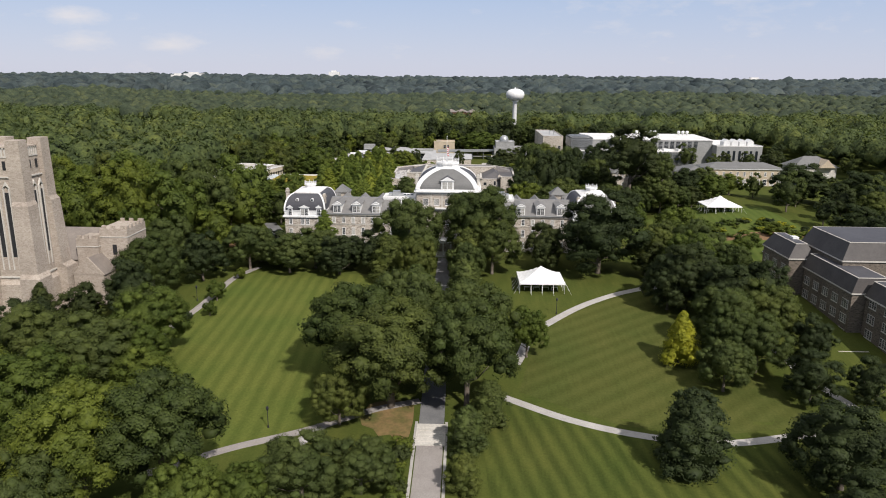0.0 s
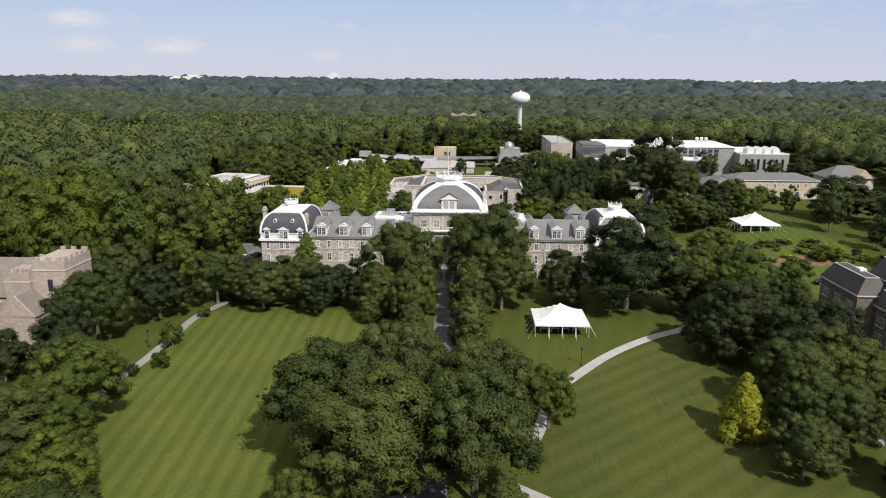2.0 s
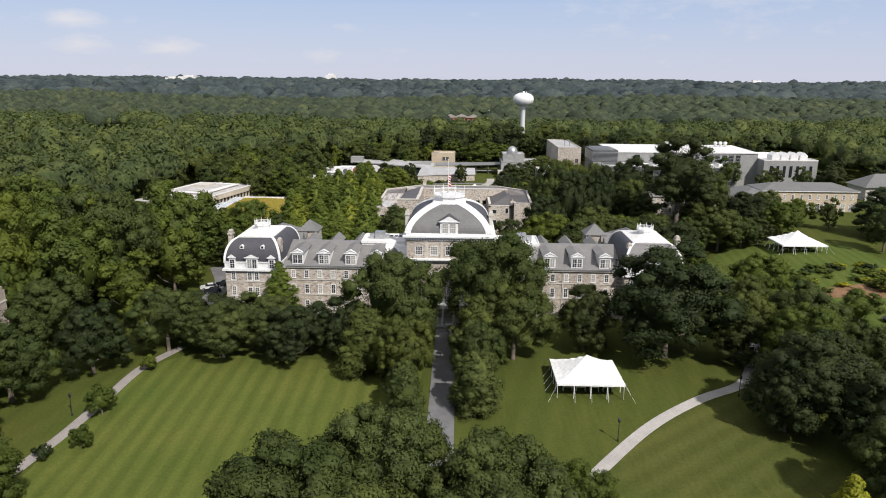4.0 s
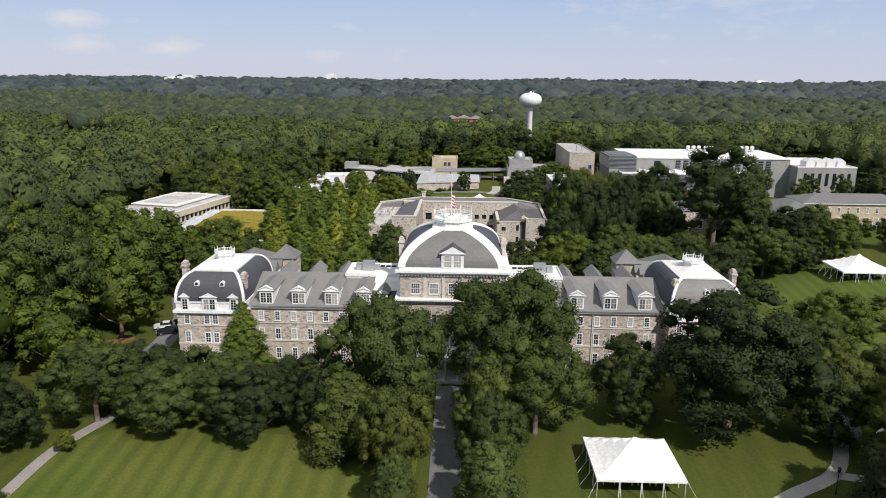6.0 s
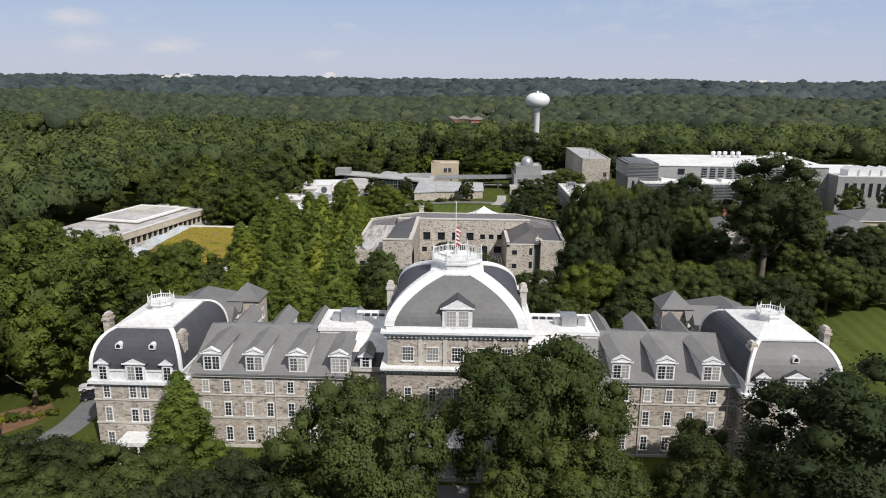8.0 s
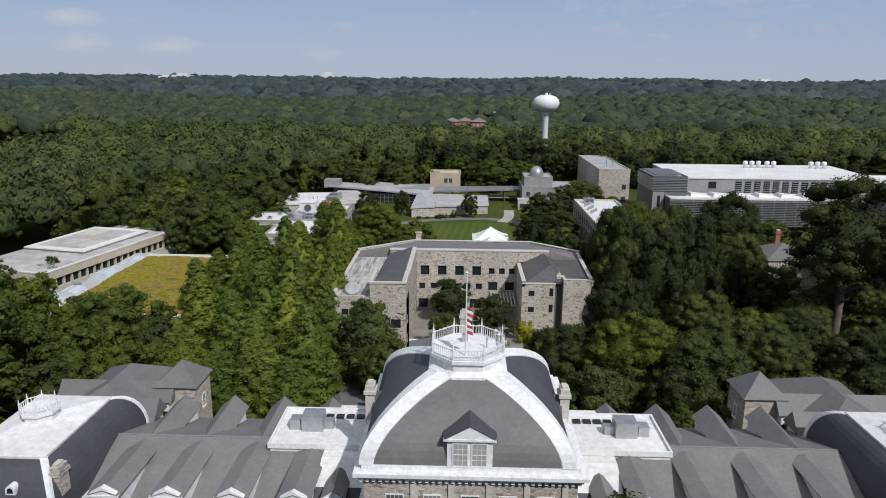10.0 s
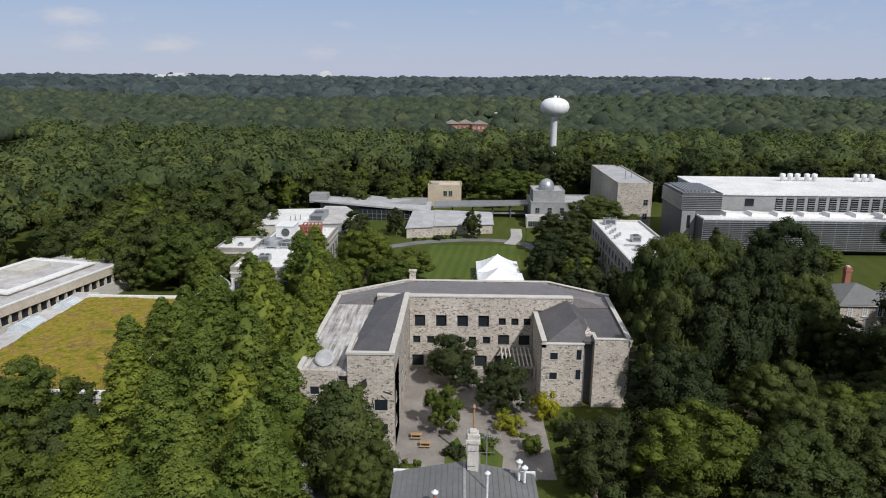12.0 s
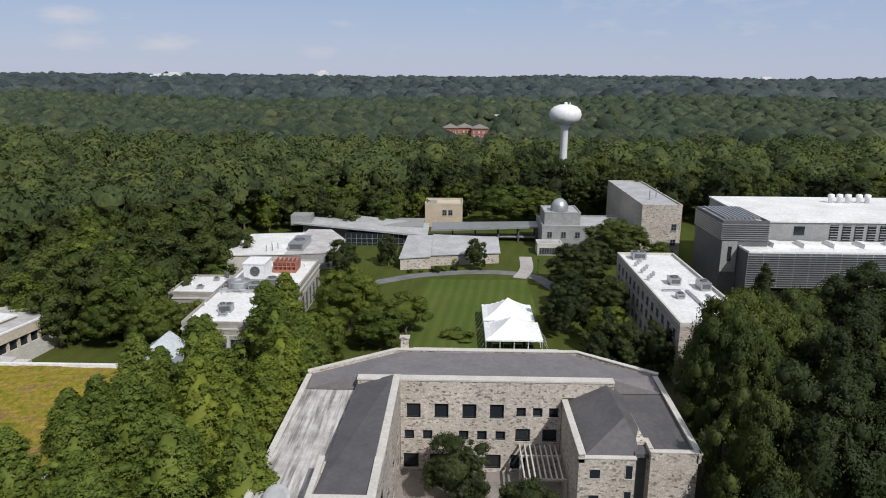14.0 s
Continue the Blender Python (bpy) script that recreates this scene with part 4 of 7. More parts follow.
# redwood grove
for row in [("oak_c", -66, 262, 17, 8.6), ("oak_c", -76, 258, 14, 7.4), ("dawn_a", -57, 279, 18, 5.6), ("dawn_b", -51.5, 290, 20, 5.4), ("dawn_a", -51, 300, 22, 6.0), ("dawn_b", -46, 310, 21, 6.0), ("dawn_a", -40, 300, 22, 6.0), ("dawn_b", -36, 322, 20, 5.6),
            ("dawn_a", -44, 271, 20, 6.2), ("dawn_b", -37, 278, 21, 6.4), ("dawn_a", -52, 268, 18, 6.2), ("dawn_b", -33, 289, 19, 5.0), ("dawn_a", -45, 286, 22, 6.2), ("dawn_b", -34, 264, 17, 5.4),
            ("dawn_a", -43, 258, 18, 6.0), ("dawn_b", -50, 251, 15, 5.6), ("dawn_a", -36, 250, 16, 5.4), ("dawn_a", -39.8, 329, 20.5, 6.2), ("dawn_b", -37.5, 335, 20, 6.0), ("dawn_a", -32, 300, 19, 5.6), ("dawn_b", -32, 310, 20, 5.8), ("dawn_a", -31.5, 320, 18, 5.4), ("dawn_b", -48.5, 321, 17, 5.6), ("dawn_a", -53, 312, 15, 5.0), ("green_a", -31, 331, 10, 5.2), ("green_b", -44, 340, 8, 4.6), ("green_a", -52, 329, 7, 4.2),
            ("dawn_b", -33, 241, 17, 6.0), ("dawn_a", -27.5, 250, 18, 5.6), ("dawn_b", -27, 263, 19, 5.6), ("dawn_a", -28, 239, 13, 4.6), ("dawn_b", -28, 276, 21, 5.4), ("dawn_a", -39.5, 266, 21, 6.0),
            ("dawn_b", -57, 292, 17, 5.4), ("dawn_a", -46, 243, 13, 5.0), ("dawn_b", -39, 240, 15, 5.4), ("dawn_a", -48, 278, 21, 6.0), ("dawn_b", -38, 290, 23, 6.0)]:
    plant(*row)
# science court
for row in [("oak_c", -76, 346, 13, 8.5), ("green_a", -62, 348, 9, 5.0), ("wood_b", -95, 372, 17, 9), ("oak_c", -78, 372, 15, 9.0), ("green_b", -66, 378, 9, 6), ("oak_c", -81, 358, 14, 9.2), ("oak_c", -28.5, 355, 15, 8.0), ("green_b", -15.5, 354, 9.5, 6.4), ("green_a", -20, 344, 9, 6.2), ("oak_c", -89, 362, 16, 10.5), ("green_a", -68, 346, 8, 6.0), ("dark_b", -37, 396, 12, 5.2), ("dark_b", -25, 410, 10, 3.6), ("dark_b", 1.5, 407, 10, 3.6),
            ("dark_a", 27.5, 389, 13, 8.2), ("dark_b", 32.5, 364, 11, 5.8), ("dark_a", 21, 355, 12, 6.0), ("oak_b", 46, 418, 14, 10.0), ("fir", 73.0, 374, 12, 4.0), ("oak_c", 14, 466, 16, 12.0), ("oak_c", 28, 470, 14, 9.0), ("oak_c", -4, 483, 17, 8.0),
            ("oak_b", 124, 538, 15, 10.5), ("green_a", 84, 358, 10, 7.6)]:
    plant(*row)
for row in [("green_a", 28, 345, 10, 5.5), ("dark_b", 25, 372, 10, 5.0), ("green_b", 90, 372, 7, 5.0), ("green_a", 98, 362, 7, 6.0), ("dark_b", 36, 402, 11, 6.0),
            ("shrub_gold", -5, 412, 2.0, 1.6), ("shrub_dark", -10, 403, 1.8, 1.6), ("green_a", -32, 345, 9, 5.0), ("oak_c", -66, 340, 12, 6.0), ("green_b", 56, 408, 9, 6.0), ("dark_b", 30, 336, 10, 5.0), ("dark_a", 35.5, 334, 11, 4.5), ("fir", 27, 342, 11, 4.0), ("dark_b", 24, 336, 8, 3.6), ("dark_b", 103, 290, 13, 6.0), ("oak_b", 111, 291, 13, 6.4)]:
    plant(*row)
# far lawn on the right
for row in [("oak_b", 85, 263, 15, 8.0), ("dark_a", 98, 274, 15, 8.0), ("oak_b", 84, 288, 13, 7.0), ("dark_a", 68, 293, 14, 7.0), ("oak_b", 62, 298, 18, 7.0), ("oak_d", 66, 308, 19, 7.5), ("dark_b", 90, 299, 9, 5.0), ("oak_c", 108, 270, 12, 6.6), ("oak_b", 75, 262, 13, 6.5), ("oak_b", 84, 272, 13, 6.0), ("dark_a", 144, 273, 17, 12.5), ("dark_a", 156, 247, 17, 10.5), ("green_a", 123, 291, 10, 6.0), ("oak_c", 112, 281, 10, 5.6), ("dark_a", 134, 206, 14, 8.0), ("oak_b", 150, 222, 15, 9.0), ("green_a", 112, 216, 5, 4.0)]:
    plant(*row)


def grove(x0, x1, y0, y1, step, seed, keys, low, high, keep=lambda x, y: True):
    rng = random.Random(seed)
    j = 0
    y = y0
    while y < y1:
        x = x0 + (j % 2) * step / 2
        while x < x1:
            px, py = x + (rng.random() - 0.5) * step * 0.7, y + (rng.random() - 0.5) * step * 0.7
            h = low + (high - low) * rng.random()
            k = rng.choice(keys)
            if keep(px, py):
                plant(k, px, py, h, h * (0.34 + 0.1 * rng.random()))
            x += step
        y += step * 0.87
        j += 1


grove(-168, -64, 184, 262, 14.5, 5, ["oak_c", "wood_b", "wood_b", "oak_c", "oak_b"], 17, 30, lambda x, y: not (-71 < x < -55) and x > -0.62 * (y + 40) - 12)
grove(-92, -50, 240, 268, 9, 6, ["wood_b", "wood_c"], 11, 15)
grove(-122, -94, 264, 305, 10.5, 8, ["wood_b", "wood_a"], 10, 14)
grove(-124, -72, 346, 420, 12, 9, ["wood_a", "wood_b", "wood_c"], 15, 22)
grove(-40, 78, 486, 512, 10.5, 10, ["wood_a", "wood_d", "wood_c"], 19, 25, lambda x, y: (x - 42) ** 2 + (y - 511) ** 2 > 90)
grove(132, 200, 190, 380, 18, 11, ["wood_a", "wood_d"], 11, 17, lambda x, y: not (100 < x < 200 and 286 < y < 352))
grove(-92, -16, 458, 490, 11, 15, ["wood_a", "wood_b", "wood_c", "wood_d"], 13, 19)
grove(18, 72, 229, 246, 9, 12, ["wood_a", "wood_b", "wood_a"], 9, 13)
grove(-72, -22, 452, 482, 10, 16, ["wood_a", "wood_b", "wood_d"], 13, 18)
grove(68, 190, 470, 500, 12, 14, ["wood_a", "wood_d", "wood_c"], 16, 22)

# planting beds
def bed(keys, places, h, r):
    for i, (x, y) in enumerate(places):
        k = 0.75 + 0.5 * turner.random()
        plant(keys[i % len(keys)], x, y, h * k, r * k)


bed(["shrub", "shrub_dark", "shrub"], [(-5.4 - 0.5 * (i % 2), 66 + 2.7 * i) for i in range(9)], 2.2, 2.0)
bed(["shrub_dark", "shrub"], [(3.6 + 0.4 * (i % 2), 79 + 3.4 * i) for i in range(3)], 2.0, 1.6)
rose = random.Random(9)
bed(["shrub", "shrub_dark", "shrub", "shrub_gold", "shrub"], [(93 + rose.random() * 38, 211 + 20 * rose.random() + 3 * (i % 3)) for i in range(60)], 1.3, 1.9)
bed(["shrub_gold", "shrub", "shrub"], [(-73 + 1.7 * i, 205 + 0.7 * i) for i in range(5)], 1.3, 1.2)
bed(["shrub"], [(-3.9, 351.5)], 1.1, 3.6)
bed(["shrub_dark", "shrub"], [(-18 + 3.3 * i, 402 + 0.9 * i) for i in range(5)], 1.3, 1.1)
bed(["shrub", "shrub_dark"], [(120 + 3.2 * i, 312.5) for i in range(9)], 2.0, 1.4)
bed(["shrub_dark", "shrub"], [(-80 + 1.9 * i, 145 - 0.5 * i) for i in range(4)], 2.0, 1.6)

# ---- woods ----
def forest(name, mat, label, cells, size, lobes, sprays, spray, seed, squash=0.9, dome=14.0, vary=0.8):
    """Many crowns in one mesh: each tree is a cluster of rounded, uneven lobes, with sprays of leaves lying over them."""
    rng = np.random.default_rng(seed)
    n = len(cells)
    cells = np.asarray(cells)
    r = size * (0.62 + 0.9 * rng.random(n) ** 1.6)
    z = np.array([ground_z(x, y) for x, y in cells])
    h = np.array([noise.noise(Vector((x / 55, y / 55, 2.0))) for x, y in cells])
    h = dome * (0.8 + 0.55 * vary * h) + 0.5 * np.minimum(r, 12) + vary * 4.0 * (rng.random(n) - 0.4)
    mid = np.stack([cells[:, 0], cells[:, 1], z + h], 1)
    lim = np.array([1, 1, squash])

    def up(k, low):
        d = rng.normal(size=(k, 3))
        d[:, 2] = np.abs(d[:, 2]) * 1.1 - low
        return d / np.linalg.norm(d, axis=1)[:, None]

    tree = np.repeat(np.arange(n), lobes)
    ld = up(n * lobes, 0.3)
    lr = r[tree] * (0.46 + 0.24 * rng.random(n * lobes))
    lc = mid[tree] + ld * lim * (r[tree] * (0.46 if lobes > 2 else 0.56))[:, None]
    ball_v, ball_f = (ICO2_V, ICO2_F) if lobes == 1 else (ICO_V, ICO_F)
    core = ball_v[None] * ((0.64 if sprays else 0.88) + (0.3 if sprays else 0.24) * rng.random((n * lobes, len(ball_v), 1))) * lr[:, None, None] * np.array([1, 1, 0.9]) + lc[:, None]
    core_n = ball_v[None] * 0.65 + ld[:, None] * 0.6 + np.array([0, 0, 0.1])
    core_n = core_n / np.linalg.norm(core_n, axis=2)[:, :, None]
    core_f = (ball_f[None] + (np.arange(n * lobes) * len(ball_v))[:, None, None]).reshape(-1)
    own = np.repeat(np.arange(n * lobes), sprays)
    d = up(len(own), 0.2) + ld[own] * 0.6
    d /= np.linalg.norm(d, axis=1)[:, None]
    p = lc[own] + d * (lr[own] * (0.88 + 0.2 * rng.random(len(own))))[:, None]
    face = d + rng.normal(size=d.shape) * 0.35
    face /= np.linalg.norm(face, axis=1)[:, None]
    t = np.cross(face, rng.normal(size=d.shape))
    t /= np.linalg.norm(t, axis=1)[:, None] + 1e-6
    b = np.cross(face, t)
    s = (spray * (0.6 + 0.8 * rng.random(len(own))) * (r[tree[own]] / size))[:, None]
    tri = np.stack([p - t * s * 0.55 - b * s * 0.3, p + t * s * 0.55 - b * s * 0.3, p + b * s * 0.6], 1).reshape(-1, 3)
    # leaves take the light as the rounded lobe that they cover
    soft = d * 0.45 + ld[own] * 0.9 + face * 0.25 + np.array([0, 0, 0.1])
    soft /= np.linalg.norm(soft, axis=1)[:, None]
    loops = np.concatenate([core_f, np.arange(len(tri)) + len(tree) * len(ball_v)])
    normals = np.concatenate([core_n.reshape(-1, 3)[core_f], np.repeat(soft, 3, 0)])
    me = raw_mesh(name, np.concatenate([core.reshape(-1, 3), tri]), loops, np.full(len(loops) // 3, 3), mat, True)
    me.normals_split_custom_set(normals.astype(np.float32))
    return tagged(new(name, me), label, "woods", kind="stuff")


single("field", drape([(-262 + 24 * math.cos(a) * 0.86 - 80 * math.sin(a) * 0.51, 545 + 24 * math.cos(a) * 0.51 + 80 * math.sin(a) * 0.86) for a in np.arange(0, 6.2, 0.4)], 0.2), "lawn_c",
       "open green field among the far woods", "field", "structure")


def scatter(x0, x1, y0, y1, step, seed, keep):
    rng = np.random.default_rng(seed)
    out = []
    for j, y in enumerate(np.arange(y0, y1, step * 0.87)):
        for x in np.arange(x0 + (j % 2) * step / 2, x1, step):
            px, py = x + (rng.random() - 0.5) * step * 0.7, y + (rng.random() - 0.5) * step * 0.7
            if keep(px, py):
                out.append((px, py))
    return out


def in_view(x, y, margin):
    return abs(x) < 0.66 * (y + 30) + margin


def free(x, y):
    """Outside the campus, its groves and the open field."""
    if -126 < x < 205 and y < (514 if x < 70 else 502):
        return -126 < x < -72 and y > 420 or (-70 < x < -30 and y > 478)
    if x <= -126 and y < 266 and x > -0.7 * (y + 40):
        return False
    if (x - 4) ** 2 / 36 ** 2 + (y - 805) ** 2 / 60 ** 2 < 1 or (x - 56) ** 2 / 34 ** 2 + (y - 1075) ** 2 / 70 ** 2 < 1:
        return False
    return far_field(x, y) > 1.8 and (x - 42) ** 2 + (y - 511) ** 2 > 120


KEEP = lambda m: (lambda x, y: in_view(x, y, m) and free(x, y))
forest("woods", "woods", "dense summer woods beyond the campus", scatter(-460, 460, 150, 640, 10.5, 21, KEEP(40)), 7.4, 8, 24, 1.05, 31, 0.9, 12, 0.7)
# the farther woods wear leaf colours with haze tinted in
forest("woods", "woods_mid_hazed", "unbroken woods over the rolling country", scatter(-1300, 1300, 640, 1500, 13.0, 22, KEEP(40)), 8.8, 7, 0, 2.0, 32, 0.75, 11, 0.9)
forest("distant_woods", "woods_far_hazed", "distant woods with haze put into their colour", scatter(-3600, 3600, 1500, 4900, 42, 23, KEEP(120)), 30.0, 1, 0, 6.0, 33, 0.3, 4, 0.5)

# ---- the great hall ----
CX, HB = -0.55, 2.3
DX = CX - 0.3                     # axis of the dome and its deck
hall = thing("college_hall", (CX, 208, HB), "long grey stone hall with white trim and a domed centre", "building")
W_WIN = sash_window(0.8, 1.7, (2, 2), surround=0.14)
W_TALL = sash_window(0.82, 2.05, (2, 2), surround=0.14)
W_ATTIC = sash_window(1.5, 1.9, (4, 2), surround=0.1)
W_DORM = sash_window(0.95, 1.9, (2, 2), sill=False, surround=0.08)
W_DOME = sash_window(1.25, 2.1, (3, 2), sill=False, surround=0.1)
W_PAIR = sash_window(0.85, 1.8, (2, 2), surround=0.16)


def dormer(parent, x, y0, z0, width, wall, rise, back, panes=2, slate_mat="shingle", proto=None, gap=1.15, crest=1.0):
    """A gabled dormer facing -y: white front, cheeks, slate roof running back, with its windows."""
    s = Shape()
    s.box(x - width / 2, x + width / 2, y0, y0 + 0.3, z0, z0 + wall)
    s.box(x - width / 2, x - width / 2 + 0.12, y0 + 0.3, y0 + back * 0.75, z0, z0 + wall)
    s.box(x + width / 2 - 0.12, x + width / 2, y0 + 0.3, y0 + back * 0.75, z0, z0 + wall)
    s.add([(x - width / 2 - 0.3, y0 - 0.25, z0 + wall), (x + width / 2 + 0.3, y0 - 0.25, z0 + wall), (x, y0 - 0.25, z0 + wall + rise),
           (x - width / 2 - 0.3, y0 + 0.35, z0 + wall), (x + width / 2 + 0.3, y0 + 0.35, z0 + wall), (x, y0 + 0.35, z0 + wall + rise)],
          [(0, 1, 2), (5, 4, 3), (0, 3, 4, 1), (1, 4, 5, 2), (2, 5, 3, 0)])
    s.box(x - width / 2 - 0.32, x + width / 2 + 0.32, y0 - 0.32, y0, z0 + wall - 0.12, z0 + wall + 0.08)
    d = part("dormer", s, "white", parent, "white dormer with a small pediment")
    r = Shape()
    e, t = width / 2 + 0.38, 0.1
    for sgn in (-1, 1):
        lift = rise * crest
        r.add([(x, y0 - 0.28, z0 + wall + lift + t), (x + sgn * e, y0 - 0.28, z0 + wall - 0.06 + t), (x + sgn * e, y0 + back, z0 + wall - 0.06 + t), (x, y0 + back, z0 + wall + lift + t),
               (x, y0 - 0.28, z0 + wall + lift), (x + sgn * e, y0 - 0.28, z0 + wall - 0.06), (x + sgn * e, y0 + back, z0 + wall - 0.06), (x, y0 + back, z0 + wall + lift)],
              [(0, 1, 2, 3) if sgn < 0 else (3, 2, 1, 0), (0, 4, 5, 1), (1, 5, 6, 2), (2, 6, 7, 3), (4, 7, 6, 5)])
    part("roof", r, slate_mat, d)
    for k in range(panes):
        wx = x + (k - (panes - 1) / 2) * gap
        name, me, subs = proto or W_DORM
        w = new(name, me)
        w.parent = d
        w.location = Vector((wx, y0 - 0.03, z0 + 0.25)) - BASE[parent]
        g = new("pane", subs[0][1])
        g.parent = d
        g.location = w.location
    return d


def chimney(parent, x, y, w, d, z0, z1, mat="stone"):
    s = Shape().box(x - w / 2, x + w / 2, y - d / 2, y + d / 2, z0, z1 - 0.9)
    s.box(x - w / 2 - 0.15, x + w / 2 + 0.15, y - d / 2 - 0.15, y + d / 2 + 0.15, z1 - 0.9, z1 - 0.55)
    s.box(x - w / 2, x + w / 2, y - d / 2, y + d / 2, z1 - 0.55, z1)
    c = part("chimney", s, mat, parent, "weathered stone chimney")
    f = Shape().box(x - w * 0.3, x + w * 0.3, y - d * 0.35, y + d * 0.35, z1, z1 + 0.25)
    part("flue", f, "limestone", c)


def balustrade(parent, cx, cy, r, z, h, n=8, per=5, turn=math.pi / 8):
    """White crest rail round a polygon: corner posts with finials, rails and balusters."""
    s = Shape()
    c = [(cx + r * math.cos(turn + k * math.tau / n), cy + r * math.sin(turn + k * math.tau / n)) for k in range(n)]
    for k in range(n):
        (ax, ay), (bx, by) = c[k], c[(k + 1) % n]
        s.tube((ax, ay, z), (ax, ay, z + h * 1.15), 0.1, 0.09, 6)
        s.tube((ax, ay, z + h * 1.15), (ax, ay, z + h * 1.75), 0.07, 0.02, 6)
        for q in (0.12, 0.92):
            s.tube((ax, ay, z + h * q), (bx, by, z + h * q), 0.06, 0.06, 4)
        for i in range(1, per + 1):
            t = i / (per + 1)
            x, y = ax + (bx - ax) * t, ay + (by - ay) * t
            s.tube((x, y, z + h * 0.1), (x, y, z + h * (1.05 if i % 2 else 0.92)), 0.045, 0.045, 4)
    return part("balustrade", s, "white", parent, "white ornamental crest rail")


def curve_roof(cx, cy, hx, hy, tx, ty, z0, z1, steps=9, power=1.0):
    """Corner rings of a convex mansard from half-widths (hx, hy) at z0 to (tx, ty) at z1."""
    rings = []
    for i in range(steps + 1):
        a = i / steps * math.pi / 2
        z = z0 + (z1 - z0) * math.sin(a)
        k = math.cos(a) ** power
        rings.append([(cx + sx * (tx + (hx - tx) * k), cy + sy * (ty + (hy - ty) * k), z) for sx, sy in ((-1, -1), (1, -1), (1, 1), (-1, 1))])
    return rings


def hip_ribs(rings, width, proud, flare=0.25):
    """White ribs laid over the four hips of a curved roof."""
    out = []
    for corner in range(4):
        s = Shape()
        nb = ((corner - 1) % 4, (corner + 1) % 4)
        sec = []
        for i, r in enumerate(rings):
            c = Vector(r[corner])
            w = width * (1.0 + flare * i / len(rings))
            a = c + (Vector(r[nb[0]]) - c).normalized() * w
            b = c + (Vector(r[nb[1]]) - c).normalized() * w
            mid = (Vector(r[0]) + Vector(r[2])) / 2
            outw = (c - mid).normalized() * proud + Vector((0, 0, proud * (i / len(rings))))
            sec.append([tuple(a + outw), tuple(c + outw * 1.3), tuple(b + outw), tuple(b - outw), tuple(c - outw), tuple(a - outw)])
        s.rings(sec)
        out.append(s)
    return out


# wings
for side in (-1, 1):
    X = lambda a: CX + side * a
    lo, hi = sorted((X(15.6), side * 39.7))
    body = part("wall", Shape().box(lo, hi, 199.5, 220.5, HB, 14.3), "stone", hall)
    for y0_, y1_ in ((199.05, 199.5), (220.5, 220.9)):
        part("cornice", Shape().box(lo, hi, y0_, y1_, 14.2, 14.75), "limestone", body)
    part("gutter", Shape().box(lo, hi, 198.85, 199.05, 14.55, 14.8), "metal", body)
    for z0_, z1_ in ((7.45, 7.7), (11.1, 11.3), (HB, 3.2)):
        part("string_course", Shape().box(lo, hi, 199.37, 199.5, z0_, z1_), "limestone", body)
    rf = Shape()
    rf.add([(lo, 198.95, 14.76), (hi, 198.95, 14.76), (hi, 210, 18.35), (lo, 210, 18.35), (hi, 221, 14.76), (lo, 221, 14.76)], [(0, 1, 2, 3), (3, 2, 4, 5), (0, 5, 4, 1), (1, 4, 2), (0, 3, 5)])
    part("roof", rf, "shingle", hall)
    part("ridge_cap", Shape().box(lo, hi, 209.9, 210.1, 18.3, 18.42), "metal", hall)
    for k in ((35.6, 29.4, 23.1, 17.0) if side < 0 else (36.2, 29.7, 23.4, 17.2)):
        dormer(hall, X(k), 199.6, 14.95, 2.6, 2.75, 0.95, 9.6, crest=0.55)
        # dormers of the far slope
        s = Shape().box(X(k) - 1.35, X(k) + 1.35, 212.5, 220.2, 15.0, 16.75)
        db = part("dormer", s, "white", hall)
        part("roof", Shape().gable(X(k) - 1.75, X(k) + 1.75, 210.5, 220.5, 16.7, 18.25, "y"), "shingle", db)
    for i in range(7):
        x = X(18.0 + 3.12 * i)
        for z, proto in ((11.75, W_WIN), (7.95, W_TALL), (4.0, W_TALL)):
            fit_piece(proto, hall, x, 199.46, z)
    for k in (26.5, 38.9):
        part("downpipe", Shape().tube((X(k), 199.36, HB), (X(k), 199.36, 14.2), 0.09, n=6), "limestone", hall)
    # link to the centre: flat white deck, white sloped front, service boxes
    lo, hi = sorted((X(10.1), X(15.6)))
    lk = part("wall", Shape().box(lo, hi, 201.5, 219, HB, 15.2), "stone", hall)
    part("cornice", Shape().box(lo, hi, 201.1, 201.5, 14.6, 15.3), "limestone", lk)
    part("roof", Shape().add([(lo, 203.0, 16.9), (hi, 203.0, 16.9), (hi, 206.5, 18.2), (lo, 206.5, 18.2), (hi, 219, 17.9), (lo, 219, 17.9), (lo, 219, 15), (hi, 219, 15)],
                             [(0, 1, 2, 3), (3, 2, 4, 5), (5, 4, 7, 6)]), "roof_white", lk, "white metal roof of the link")
    part("lower_roof", Shape().add([(lo, 201.2, 15.3), (hi, 201.2, 15.3), (hi, 203.0, 16.9), (lo, 203.0, 16.9), (lo, 203.0, 15.3), (hi, 203.0, 15.3)], [(0, 1, 2, 3), (0, 3, 4), (1, 5, 2), (3, 2, 5, 4)]), "slate_dark", lk)
    lo2, hi2 = sorted((X(11.2), X(21.6)))
    part("flat_roof", Shape().box(lo2, hi2, 208.2, 216.4, 16.8, 18.5), "roof_white", hall, "white flat roof with plant on it")
    part("parapet", Shape().box(lo2, hi2, 208.0, 208.2, 18.2, 18.8).box(lo2, hi2, 216.4, 216.6, 18.2, 18.8).box(lo2 - 0.2, lo2, 208.0, 216.6, 18.2, 18.8).box(hi2, hi2 + 0.2, 208.0, 216.6, 18.2, 18.8), "white", hall)
